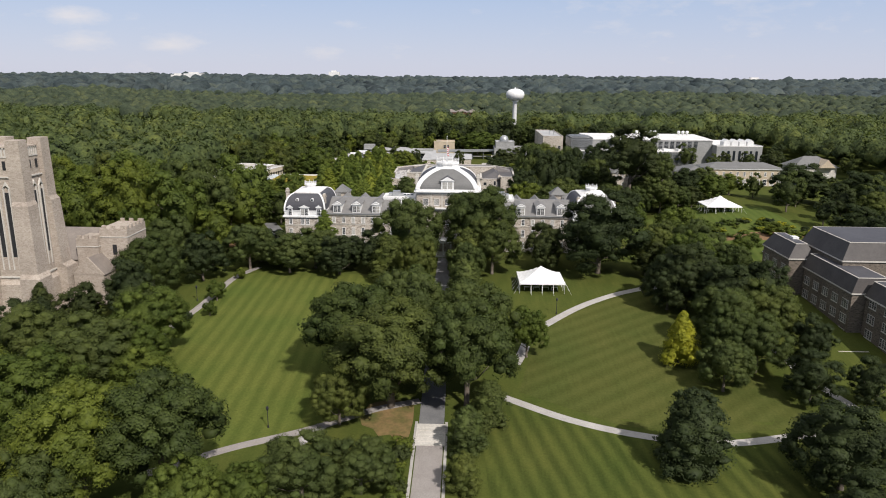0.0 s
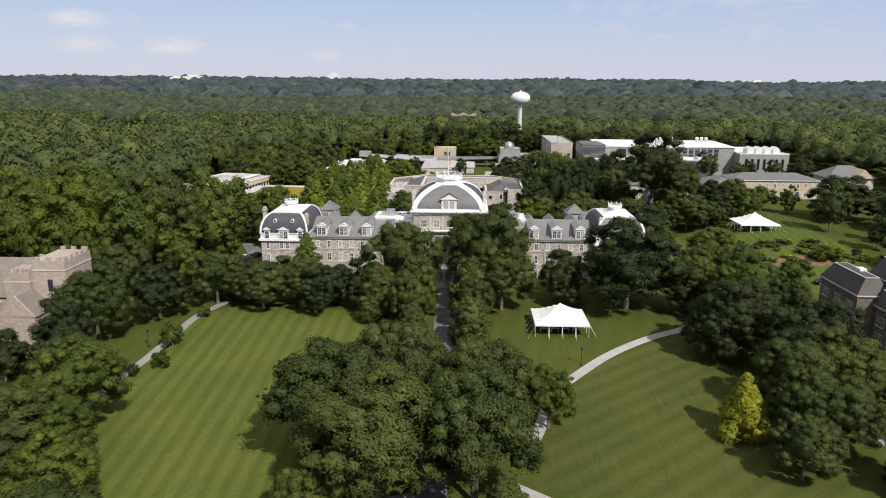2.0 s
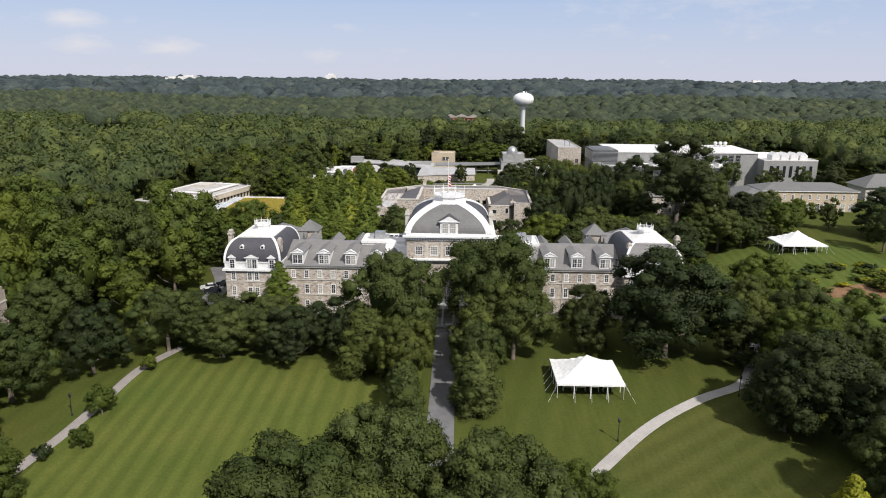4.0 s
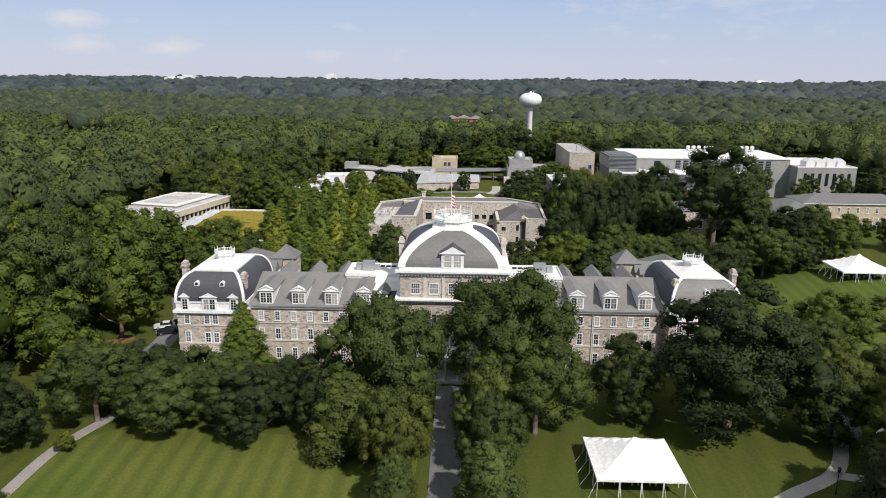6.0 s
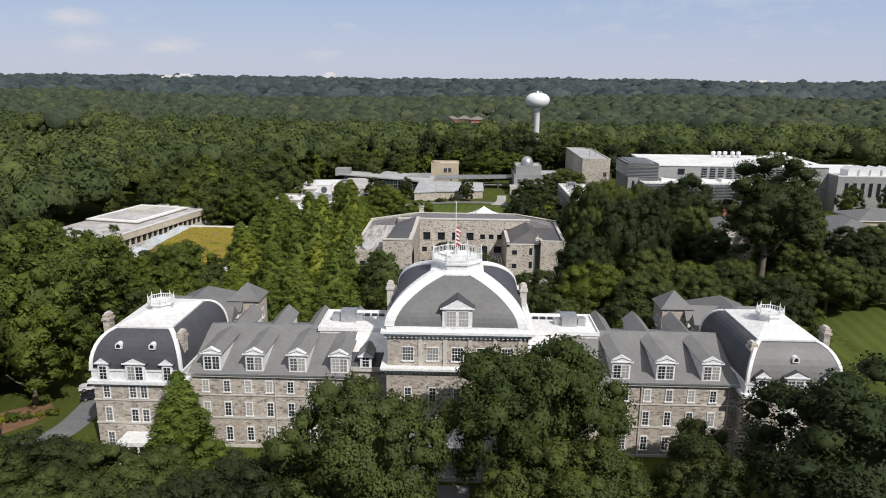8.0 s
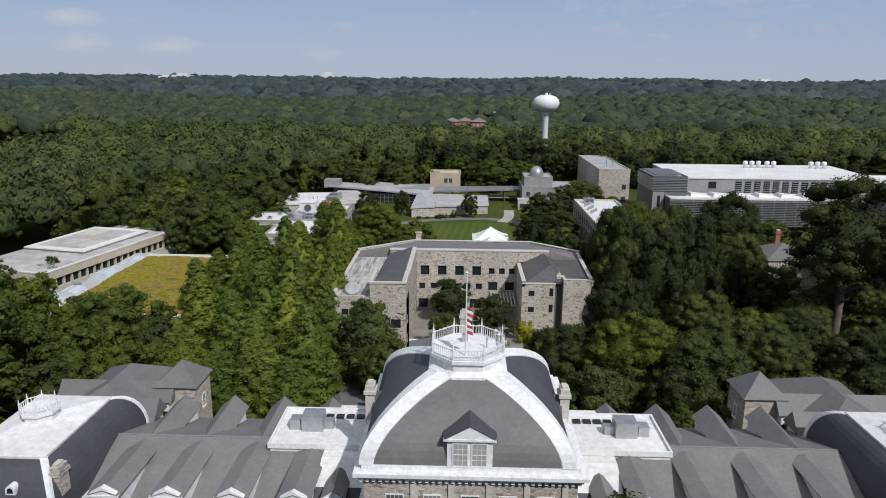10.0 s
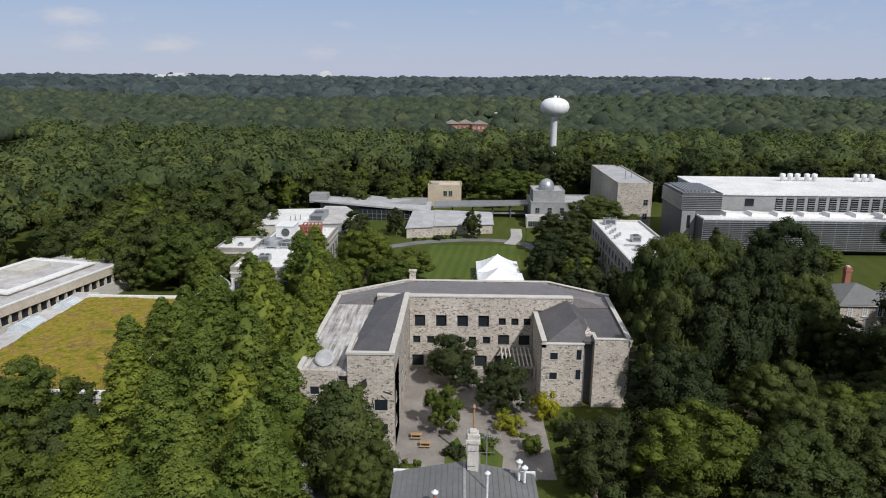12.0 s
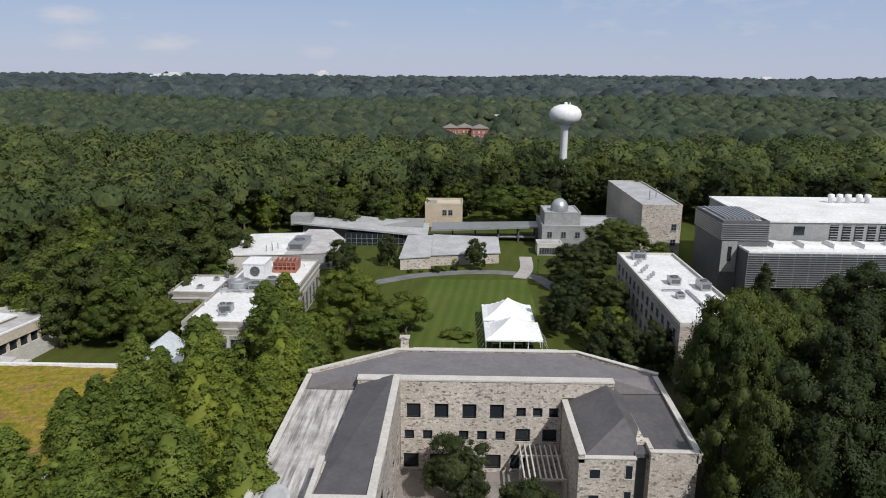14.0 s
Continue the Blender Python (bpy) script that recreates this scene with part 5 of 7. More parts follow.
    ac = Shape().box(X(17.6) - 1.2, X(17.6) + 1.2, 211.2, 213.4, 18.5, 20.3).box(X(19.6) - 0.6, X(19.6) + 0.6, 211.6, 213.0, 18.5, 19.7).box(X(15.9) - 0.6, X(15.9) + 0.6, 211.9, 212.9, 18.5, 19.5)
    part("air_handler", ac, "metal", hall, "grey metal air handler")
    sk = Shape()
    for k in range(4):
        sk.box(X(12.6 + 1.2 * k) - 0.45, X(12.6 + 1.2 * k) + 0.45, 214.4, 215.2, 18.5, 18.72)
    part("skylight", sk, "glass", hall)
    # small arched dormer of the link
    dormer(hall, X(13.4), 201.0, 15.2, 1.7, 1.9, 0.8, 4.0, 1)
    # stair tower behind
    x = X(38.5)
    tw = part("tower", Shape().box(x - 2.55, x + 2.55, 224, 229.4, HB, 17.5), "stone", hall, "square stone stair tower")
    part("roof", Shape().hip(x - 2.55, x + 2.55, 224, 229.4, 17.5, 20.2, over=0.4), "slate", tw)
    fit_piece(W_WIN, tw, x - side * 2.58, 226.7, 13.6, math.pi / 2 * (1 if side < 0 else -1))

    # end pavilion
    a, b = sorted((side * 39.7, side * 52.6))
    m = (a + b) / 2
    pv = part("pavilion", Shape().box(a, b, 197.2, 216.5, HB, 14.0), "stone", hall, "stone end pavilion")
    part("string_course", Shape().box(a - 0.1, b + 0.1, 197.08, 216.4, 7.45, 7.7).box(a - 0.1, b + 0.1, 197.08, 216.4, 11.1, 11.3), "limestone", pv)
    part("cornice", Shape().box(a - 0.55, b + 0.55, 196.6, 217, 13.8, 14.3).box(a - 0.1, b + 0.1, 197.1, 216.6, 14.3, 15.7).box(a - 0.3, b + 0.3, 196.95, 216.8, 15.7, 16.0), "white", hall, "deep white attic cornice")
    rings = curve_roof(m, 206.9, 6.6, 9.9, 4.0, 6.3, 16.0, 21.0)
    man = Shape().rings(rings)
    mr = part("mansard_roof", man, "slate_dark", hall, "dark slate mansard with curved sides")
    if side > 0:
        mr.data.materials.append(M["shingle"])
        for f_ in mr.data.polygons:
            if f_.normal.y < -abs(f_.normal.x) and f_.normal.z < 0.98:
                f_.material_index = 1
    for rb in hip_ribs(rings, 0.42, 0.1):
        part("hip_rib", rb, "white", mr, "white curved hip rib")
    dk = Shape().rings([[(m - 4.25, 200.3, 20.9), (m + 4.25, 200.3, 20.9), (m + 4.25, 213.5, 20.9), (m - 4.25, 213.5, 20.9)], [(m - 4.25, 200.3, 21.2), (m + 4.25, 200.3, 21.2), (m + 4.25, 213.5, 21.2), (m - 4.25, 213.5, 21.2)],
                        [(m - 1.2, 205.5, 22.0), (m + 1.2, 205.5, 22.0), (m + 1.2, 208.3, 22.0), (m - 1.2, 208.3, 22.0)]])
    part("roof_deck", dk, "roof_white", hall, "white metal roof deck")
    cu = Shape().lathe(m, 206.9, [(1.75, 21.5), (1.75, 22.6), (2.0, 22.7), (2.0, 22.95), (1.6, 23.0)], 8, math.pi / 8)
    lt = part("cupola", cu, "white", hall, "small white octagonal roof lantern")
    balustrade(lt, m, 206.9, 1.85, 22.95, 0.75, 8, 3)
    for k, wd in ((-4.6, 1.5), (0, 2.8), (4.6, 1.5)):
        dormer(hall, m + k, 196.75, 14.35, wd, 2.7, 0.85, 3.4, 2 if wd > 2 else 1, "slate_dark")
    for k in ((-2.4, 2.4) if side < 0 else (0.0,)):
        oc = Shape()
        arc = [(math.cos(i * math.pi / 8), math.sin(i * math.pi / 8)) for i in range(9)]
        ring = lambda rr, y: [(m + k + rr * c, y, 19.35 + rr * sn) for c, sn in arc] + [(m + k - rr, y, 19.35 - rr), (m + k + rr, y, 19.35 - rr)]
        oc.rings([ring(0.46, 197.4), ring(0.46, 199.2)])
        w = part("round_window", oc, "white", hall, "white hooded attic window")
        part("pane", Shape().rings([ring(0.27, 197.36), ring(0.27, 197.5)]), "glass", w)
    for z, proto in ((11.6, W_WIN), (7.9, W_TALL), (4.0, W_TALL)):
        for k in (-4.6, 4.6):
            fit_piece(proto, hall, m + k, 197.16, z)
        for k in (-0.8, 0.8):
            fit_piece(W_PAIR, hall, m + k, 197.16, z)
        for yy in (201, 205.5, 210):
            fit_piece(proto, hall, side * 52.64, yy, z, math.pi / 2 * side)
    chimney(hall, side * 53.1, 204.0, 0.9, 1.6, 13, 21.8)
    chimney(hall, side * (40.2 if side < 0 else 40.9), 199.6, 0.9, 1.5, 13, 20.9)
    # porch of the pavilion
    pc = Shape().box(m - 2.3, m + 2.3, 193.9, 197.2, 5.6, 6.2)
    for k in (-2.1, -0.7, 0.7, 2.1):
        pc.tube((m + k, 194.1, HB), (m + k, 194.1, 5.6), 0.16, 0.13, 8)
    part("porch", pc, "white", hall, "small white columned porch")
    # rear wing behind the pavilion
    lo, hi = sorted((side * 40.0, side * 53.6))
    rw = part("wall", Shape().box(lo + 1, hi - 1, 216.5, 234, HB, 15.4), "stone", hall)
    part("roof", Shape().hip(lo + 1, hi - 1, 216.0, 234, 15.4, 18.9, over=0.5), "slate", rw)
    for yy in (219.5, 224.5):
        part("roof", Shape().gable(lo - 0.8, hi + 0.8, yy - 2.0, yy + 2.0, 15.9, 18.1, "x"), "slate", rw)
        part("dormer", Shape().box(lo - 0.3, hi + 0.3, yy - 1.6, yy + 1.6, 14.5, 15.95), "white", rw)

# centre
c0, c1 = CX - 9.9, CX + 9.9
ct = part("wall", Shape().box(c0, c1, 196.6, 217, HB, 17.0), "stone", hall)
part("wall", Shape().box(c0 + 0.15, c1 - 0.15, 196.9, 216.8, 17.4, 22.2), "stone", hall)
cn = Shape().box(c0 - 0.5, c1 + 0.5, 196.0, 217.6, 16.95, 17.25).box(c0 - 0.8, c1 + 0.8, 195.7, 217.9, 17.25, 17.55)
for i in range(34):
    cn.box(c0 - 0.2 + i * 0.6, c0 + 0.1 + i * 0.6, 196.2, 196.6, 16.65, 16.95)
part("cornice", cn, "white", hall, "white dentilled cornice")
cn = Shape().box(c0 - 0.3, c1 + 0.3, 196.4, 217.3, 22.1, 22.5).box(c0 - 0.7, c1 + 0.7, 196.0, 217.7, 22.5, 22.85).box(c0, c1, 196.8, 217, 22.85, 23.4)
for i in range(34):
    cn.box(c0 - 0.2 + i * 0.6, c0 + 0.1 + i * 0.6, 196.5, 196.9, 21.8, 22.1)
part("cornice", cn, "white", hall, "white dentilled cornice under the dome")
for k in (-2, -1, 0, 1, 2):
    x = CX + 3.45 * k
    fit_piece(W_ATTIC, hall, x, 196.86, 18.4)
    part("pilaster", Shape().box(x + 1.45, x + 2.0, 196.75, 196.9, 17.55, 21.8), "limestone", hall)
    for z, p in ((12.3, W_TALL), (8.2, W_TALL)):
        fit_piece(p, hall, x, 196.56, z)
    for sgn in (-1, 1):
        fit_piece(W_ATTIC, hall, CX + sgn * 9.78, 206.9 + 3.45 * k, 18.4, math.pi / 2 * sgn)
rings = curve_roof(DX, 206.9, 9.7, 10.1, 2.9, 2.9, 23.4, 29.2, 14, 1.45)
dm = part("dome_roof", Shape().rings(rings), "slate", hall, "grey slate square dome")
# faces turned sideways take the darker slate, front and back the grey one
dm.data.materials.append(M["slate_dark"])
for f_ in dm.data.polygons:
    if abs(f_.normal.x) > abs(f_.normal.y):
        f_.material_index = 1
for rb in hip_ribs(rings, 1.2, 0.13, 0.9):
    part("hip_rib", rb, "white", dm, "broad white curved hip rib")
top = Shape().lathe(DX, 206.9, [(4.4, 28.2), (4.25, 29.2), (3.7, 29.6), (3.7, 30.3), (4.0, 30.4), (4.0, 30.75), (3.9, 30.8)], 8, math.pi / 8)
lt = part("cupola", top, "white", hall, "white octagonal roof deck over the dome")
balustrade(lt, DX, 206.9, 3.85, 30.75, 1.15, 8, 9)
part("hatch", Shape().box(CX - 0.9, CX - 0.3, 208.2, 208.8, 30.8, 31.6).tube((CX + 1.6, 206.8, 30.8), (CX + 1.6, 206.8, 31.9), 0.07), "metal", lt)
dormer(hall, CX - 0.1, 196.75, 23.3, 4.1, 2.85, 1.3, 8.5, 2, "slate_dark", W_DOME, 1.7)
for sgn in (-1, 1):
    chimney(hall, DX + sgn * 10.0, 206.9, 0.95, 1.5, 17, 26.6, "limestone")
    part("roof", Shape().gable(*sorted((DX + sgn * 5.5, DX + sgn * 9.7)), 204.6, 209.2, 22.9, 25.8, "x"), "slate_dark", hall)
# wing behind the dome
WX = -1.9
rb_ = part("wall", Shape().box(WX - 6.6, WX + 6.6, 217, 234.6, HB, 20.2), "stone", hall)
part("roof", Shape().gable(WX - 7.0, WX + 7.0, 217.2, 235.2, 20.2, 21.5, "y"), "slate", rb_)
for k in range(12):
    for sgn in (-1, 1):
        x0 = WX + sgn * (0.5 + 0.56 * k)
        z0 = 21.5 - 1.3 * abs(x0 - WX) / 7.0
        part("seam", Shape().box(x0 - 0.03, x0 + 0.03, 217.6, 235.1, z0 - 0.05, z0 + 0.05), "slate", rb_)
part("ridge_trim", Shape().box(WX - 0.12, WX + 0.12, 217.4, 235.2, 21.45, 21.58), "panel_grey", rb_)
part("eave", Shape().box(WX - 7.1, WX + 7.1, 235.1, 235.35, 19.9, 20.4), "white", rb_)
part("roof", Shape().gable(CX - 9.7, CX + 9.7, 218.5, 224.5, 19.6, 21.6, "x"), "slate", rb_)
part("wall", Shape().box(CX - 9.5, CX + 9.5, 219, 224, HB, 19.6), "stone", rb_)
chimney(hall, -1.1, 234.2, 1.1, 1.1, 19.5, 25.2, "limestone")
for x, y, h in ((-4.6, 228.5, 1.3), (3.4, 233.4, 1.6), (3.9, 233.0, 1.2)):
    v = part("roof_vent", Shape().tube((x, y, 20.6), (x, y, 20.9 + h), 0.14, 0.14, 10), "white" if x > 0 else "brick", hall)
    part("cap", Shape().lathe(x, y, [(0.3, 20.9 + h), (0.34, 21.05 + h), (0.05, 21.3 + h)], 10), "white", v)
# aerial on the ridge and front porch
ms = Shape().tube((0.1, 231, 21.2), (0.1, 231, 27.4), 0.07, 0.05, 6).tube((-1.2, 231, 26.4), (1.4, 231, 26.7), 0.03, 0.03, 4).tube((-0.6, 231, 24.9), (0.9, 231, 25.0), 0.03, 0.03, 4)
for k in range(6):
    ms.tube((-1.1 + 0.48 * k, 230.6, 26.42 + 0.05 * k), (-1.1 + 0.48 * k, 231.4, 26.42 + 0.05 * k), 0.02, 0.02, 4)
part("aerial", ms, "metal", hall, "thin grey roof aerial")
pr = Shape().box(CX - 6.5, CX + 6.5, 191.5, 196.6, 7.2, 8.0).box(CX - 6.2, CX + 6.2, 191.8, 196.6, HB - 0.3, HB + 1.0)
for k in range(6):
    pr.tube((CX - 6 + 2.4 * k, 192.2, HB + 1), (CX - 6 + 2.4 * k, 192.2, 7.2), 0.28, 0.24, 10)
part("porch", pr, "white", hall, "white columned front porch")

# flagpole on the roof deck, with its flag hanging
fp = thing("flagpole", (DX - 0.25, 204.6, 30.8), "white roof flagpole with a limp red and white striped flag", "flagpole")
part("pole", Shape().tube((DX - 0.25, 204.6, 30.8), (DX - 0.25, 204.6, 39.2), 0.1, 0.05, 8).lathe(DX - 0.25, 204.6, [(0.02, 39.2), (0.16, 39.32), (0.02, 39.45)], 8), "white", fp)
for k in range(9):
    z1 = 35.9 - 0.3 * k
    s = Shape()
    w_ = 0.5 + 0.12 * math.sin(k * 1.1)
    ring = lambda z, dx: [(DX - 0.16, 204.58, z), (DX - 0.16 + w_ * 0.5, 204.5 + dx, z - 0.12), (DX - 0.16 + w_, 204.62 + dx, z - 0.3), (DX - 0.16 + w_ * 0.5, 204.56 + dx, z - 0.12 + 0.01)]
    s.rings([ring(z1 - 0.3, 0.05 * ((k + 1) % 3)), ring(z1, 0.05 * (k % 3))])
    part("flag_stripe", s, "red" if k % 2 == 0 else "canvas", fp)

# ---- stone court hall (U-shaped) ----
KB = 2.0
kh = thing("stone_hall", (0, 295, KB), "U-shaped pale fieldstone hall with brown metal roofs round a court", "building")


def punched(w, h):
    """Dark square window in a stone reveal."""
    s = Shape().box(-w / 2 - 0.1, w / 2 + 0.1, -0.05, 0.1, -0.16, 0)
    s.box(-w / 2, -w / 2 + 0.07, -0.02, 0.1, 0, h).box(w / 2 - 0.07, w / 2, -0.02, 0.1, 0, h).box(-w / 2, w / 2, -0.02, 0.1, h - 0.07, h)
    g = Shape().box(-w / 2, w / 2, -0.012, 0.1, 0, h)
    return ("window", mesh_of("window", s, "limestone"), [("pane", mesh_of("pane", g, "glass"))])


K1, K2 = punched(2.1, 1.85), punched(1.45, 1.3)
# back range
wl_ = part("wall", Shape().prism([(-26.7, 300.6), (27.2, 300.6), (27.2, 306.4), (16, 314), (-14, 314), (-26.7, 305.6)], KB, 15.0).box(-18.4, 19.2, 300.6, 301.4, 15.0, 17.4), "stone_pale", kh)
part("coping", Shape().box(-18.5, 19.3, 300.0, 301.6, 17.4, 17.65), "limestone", wl_)
rf = Shape().add([(-18.3, 301.5, 17.45), (19.1, 301.5, 17.45), (14.5, 312.9, 16.6), (-13.0, 312.9, 16.6), (26.8, 306.2, 15.8), (-26.3, 305.4, 15.8), (-26.3, 301.2, 15.3), (26.8, 301.2, 15.3), (19.2, 301.3, 15.2), (-18.4, 301.3, 15.2)],
                 [(0, 1, 2, 3), (1, 7, 4, 2), (0, 3, 5, 6), (3, 2, 4, 5), (1, 8, 7), (0, 6, 9)])
part("roof", rf, "metal_roof", kh, "brown standing-seam metal roof")
pp = Shape().prism([(-14, 313.2), (16, 313.2), (16, 313.9), (-14, 313.9)], 14.8, 16.7).prism([(-26.8, 305.2), (-13.8, 313.2), (-14, 313.9), (-27, 305.8)], 14.8, [16.2, 16.7, 16.7, 16.2]).prism([(16, 313.2), (27.2, 306), (27.5, 306.6), (16, 313.9)], 14.8, [16.7, 16.2, 16.2, 16.7]).box(-27.0, -26.4, 268.2, 305.4, 14.8, 15.7).prism([(26.6, 285.2), (27.2, 285.2), (27.2, 306.2), (26.6, 306.2)], 13.6, [14.8, 14.8, 15.9, 15.9])
part("parapet", pp, "stone_pale", kh)
part("coping", Shape().box(-14, 16, 313.1, 314, 16.7, 16.85).prism([(-26.9, 305.1), (-13.8, 313.1), (-14, 314), (-27.1, 305.9)], [16.2, 16.7, 16.7, 16.2], [16.35, 16.85, 16.85, 16.35]).prism([(16, 313.1), (27.2, 305.9), (27.6, 306.7), (16, 314)], [16.7, 16.2, 16.2, 16.7], [16.85, 16.35, 16.35, 16.85]).box(-27.1, -26.3, 268.1, 305.3, 15.7, 15.85).prism([(26.5, 285.1), (27.3, 285.1), (27.3, 306.1), (26.5, 306.1)], [14.8, 14.8, 15.9, 15.9], [14.95, 14.95, 16.05, 16.05]), "limestone", kh)
part("chimney", Shape().box(-13.2, -11.9, 314, 315.2, 14, 18.4).box(-13.4, -11.7, 313.9, 315.3, 18.4, 18.65), "stone_pale", kh)
part("rear_wall", Shape().box(-11, 13, 314, 315.4, KB, 16.0).box(-11.2, 13.2, 313.9, 315.6, 16.0, 16.3), "limestone", kh)


def pierced(x0, x1, z0, z1, y0, y1, holes):
    """A wall skin from y0 to y1 with openings (x, z, width, height; x is the middle) left in it."""
    sh_ = Shape()
    cuts = sorted({z0, z1} | {z for h in holes for z in (h[1], h[1] + h[3])})
    for lo_, hi_ in zip(cuts, cuts[1:]):
        x = x0
        for hx, hz, hw, hh in sorted(h for h in holes if h[1] <= lo_ and h[1] + h[3] >= hi_):
            sh_.box(x, hx - hw / 2, y0, y1, lo_, hi_)
            x = hx + hw / 2
        sh_.box(x, x1, y0, y1, lo_, hi_)
    return sh_


HOLES = [(x, 11.5, 2.15, 2.25) for x in (-10.2, -6.05, -1.9, 2.2)] + [(x, 11.9, 1.45, 1.4) for x in (5.8, 8.25, 10.65)]
HOLES += [(x, 8.0, 1.5, 1.4) for x in (-10.85, -8.1, -2.7, 0.05, 2.8)] + [(x, 7.85, 2.25, 2.0) for x in (6.15, 10.2)] + [(x, 3.2, 2.4, 2.3) for x in (-10.6, -6.6, -2.4, 1.8, 5.6)]
part("wall_face", pierced(-12.15, 11.75, KB, 15.0, 300.12, 300.6, HOLES), "stone_pale", kh, "pale fieldstone court front with deep window openings")
part("wall_face", Shape().box(-18.4, 19.2, 300.12, 300.6, 15.0, 17.4), "stone_pale", kh)
SIZES = {}
for hx, hz, hw, hh in HOLES:
    if (hw, hh) not in SIZES:
        SIZES[hw, hh] = punched(hw, hh)
    fit_piece(SIZES[hw, hh], kh, hx, 300.58, hz)
    part("sill", Shape().box(hx - hw / 2 - 0.05, hx + hw / 2 + 0.05, 300.06, 300.5, hz - 0.16, hz), "limestone", kh)
# left range: gravel flat, sloped metal strip, sundial block
lw = part("wall", Shape().box(-26.7, -20.6, 268.2, 300.6, KB, 15.0), "stone_pale", kh)
part("wall", Shape().box(-20.6, -12.2, 270, 300.6, KB, 15.0), "stone_pale", kh)
part("parapet", Shape().box(-26.7, -20.6, 268.2, 268.8, 15.0, 16.1), "stone_pale", lw)
part("flat_roof", Shape().prism([(-26.4, 268.8), (-18.6, 268.8), (-18.6, 300.6), (-26.4, 300.6)], 15.0, 15.5), "roof_stained", kh, "pale weathered flat roof with stains")
sb = part("sundial_block", Shape().box(-19.2, -12.2, 268.6, 276.5, KB, 16.4).box(-19.2, -12.2, 268.6, 269.25, 16.4, 18.6).box(-12.85, -12.2, 269.25, 276.5, 16.4, 18.6).box(-19.2, -18.6, 269.25, 276.5, 16.4, 18.3), "stone_pale", kh, "tall stone block with a large wall sundial")
part("coping", Shape().box(-19.35, -12.05, 268.45, 269.2, 18.6, 18.95).box(-13.0, -12.05, 269.2, 276.6, 18.6, 18.95).box(-19.35, -18.7, 269.2, 276.6, 18.6, 18.95), "limestone", sb)
part("roof", Shape().add([(-18.6, 269.3, 18.65), (-13.1, 269.3, 18.85), (-13.1, 300.4, 18.2), (-18.6, 300.4, 16.6), (-18.6, 269.3, 15), (-13.1, 269.3, 15), (-13.1, 300.4, 15), (-18.6, 300.4, 15)],
                         [(0, 1, 2, 3), (0, 4, 5, 1), (1, 5, 6, 2), (2, 6, 7, 3), (3, 7, 4, 0)]), "strip_roof", kh, "dark sloped metal roof strip")
part("parapet", Shape().box(-13.0, -12.2, 276.5, 300.6, 15, 18.0), "stone_pale", kh)
part("coping", Shape().box(-13.1, -12.1, 276.6, 300.6, 18.0, 18.2), "limestone", kh)
gn_ = Shape().add([(-16.4, 268.55, 14.8), (-17.6, 268.55, 13.9), (-16.5, 267.4, 14.0), (-16.2, 268.55, 13.6)], [(0, 1, 2), (0, 2, 3), (1, 3, 2), (0, 3, 1)])
part("gnomon", gn_, "black", sb, "black steel gnomon")
for a in range(-70, 71, 20):
    an = radians(-90 + a)
    ms = Shape()
    c = Vector((-15.9, 268.55, 13.5))
    d = Vector((math.cos(an), 0, math.sin(an)))
    q = Vector((-d.z, 0, d.x)) * 0.05
    p0, p1 = c + d * 2.2, c + d * (3.6 if a % 40 else 3.0)
    ms.add([tuple(p) for p in (p0 - q, p1 - q, p1 + q, p0 + q)] + [tuple(p - Vector((0, 0.06, 0))) for p in (p0 - q, p1 - q, p1 + q, p0 + q)],
           [(0, 1, 2, 3), (7, 6, 5, 4), (0, 4, 5, 1), (1, 5, 6, 2), (2, 6, 7, 3), (3, 7, 4, 0)])
    part("hour_mark", ms, "black", sb)
for z in (11.9, 7.9):
    fit_piece(K2, kh, -24.1, 268.15, z + 0.4)
    fit_piece(K1, kh, -14.2, 268.55, z - 2.3)
    for y in (271.5, 282, 289, 296):
        fit_piece(K2, kh, -12.15, y, z - 2.0, math.pi / 2)
part("link_glass", Shape().box(-20.6, -19.2, 269.4, 270, KB, 14.0), "panel_dark", kh)
# right range
rw = part("wall", Shape().box(11.8, 19.0, 285.2, 300.6, KB, 13.4), "stone_pale", kh)
part("wall", Shape().box(20.8, 26.8, 285.2, 300.6, KB, 14.2), "stone_pale", kh)
part("wall", Shape().box(19.0, 20.8, 288, 300.6, KB, 15.0), "stone_pale", kh)
# shade on these right roofs is put in by the strip's darker colour
part("roof", Shape().add([(12.5, 285.8, 13.95), (19.6, 285.8, 13.95), (18.6, 291.0, 16.9), (18.0, 301.2, 17.2), (12.5, 301.2, 14.5), (20.6, 291.0, 15.3), (20.6, 301.2, 15.3), (19.6, 288.2, 15.3)],
                         [(0, 2, 3, 4), (0, 1, 7, 2), (2, 7, 5), (2, 5, 6, 3)]), "strip_roof", kh)
part("flat_roof", Shape().prism([(19.0, 285.9), (26.6, 285.9), (26.6, 301.0), (19.0, 301.0)], 13.9, [14.4, 14.4, 15.3, 15.3]), "strip_roof", kh)
part("parapet", Shape().box(11.8, 12.5, 285.2, 300.6, 13.4, 14.6).box(20.8, 26.8, 285.2, 285.8, 14.2, 15.0).box(20.8, 21.4, 285.8, 289, 14.2, 15.0).box(11.8, 19.0, 285.2, 285.8, 13.4, 14.0), "stone_pale", rw)
part("coping", Shape().box(11.7, 12.6, 285.1, 300.6, 14.6, 14.75).box(20.7, 26.9, 285.1, 285.9, 15.0, 15.15).box(11.7, 19.1, 285.1, 285.9, 14.0, 14.15), "limestone", rw)
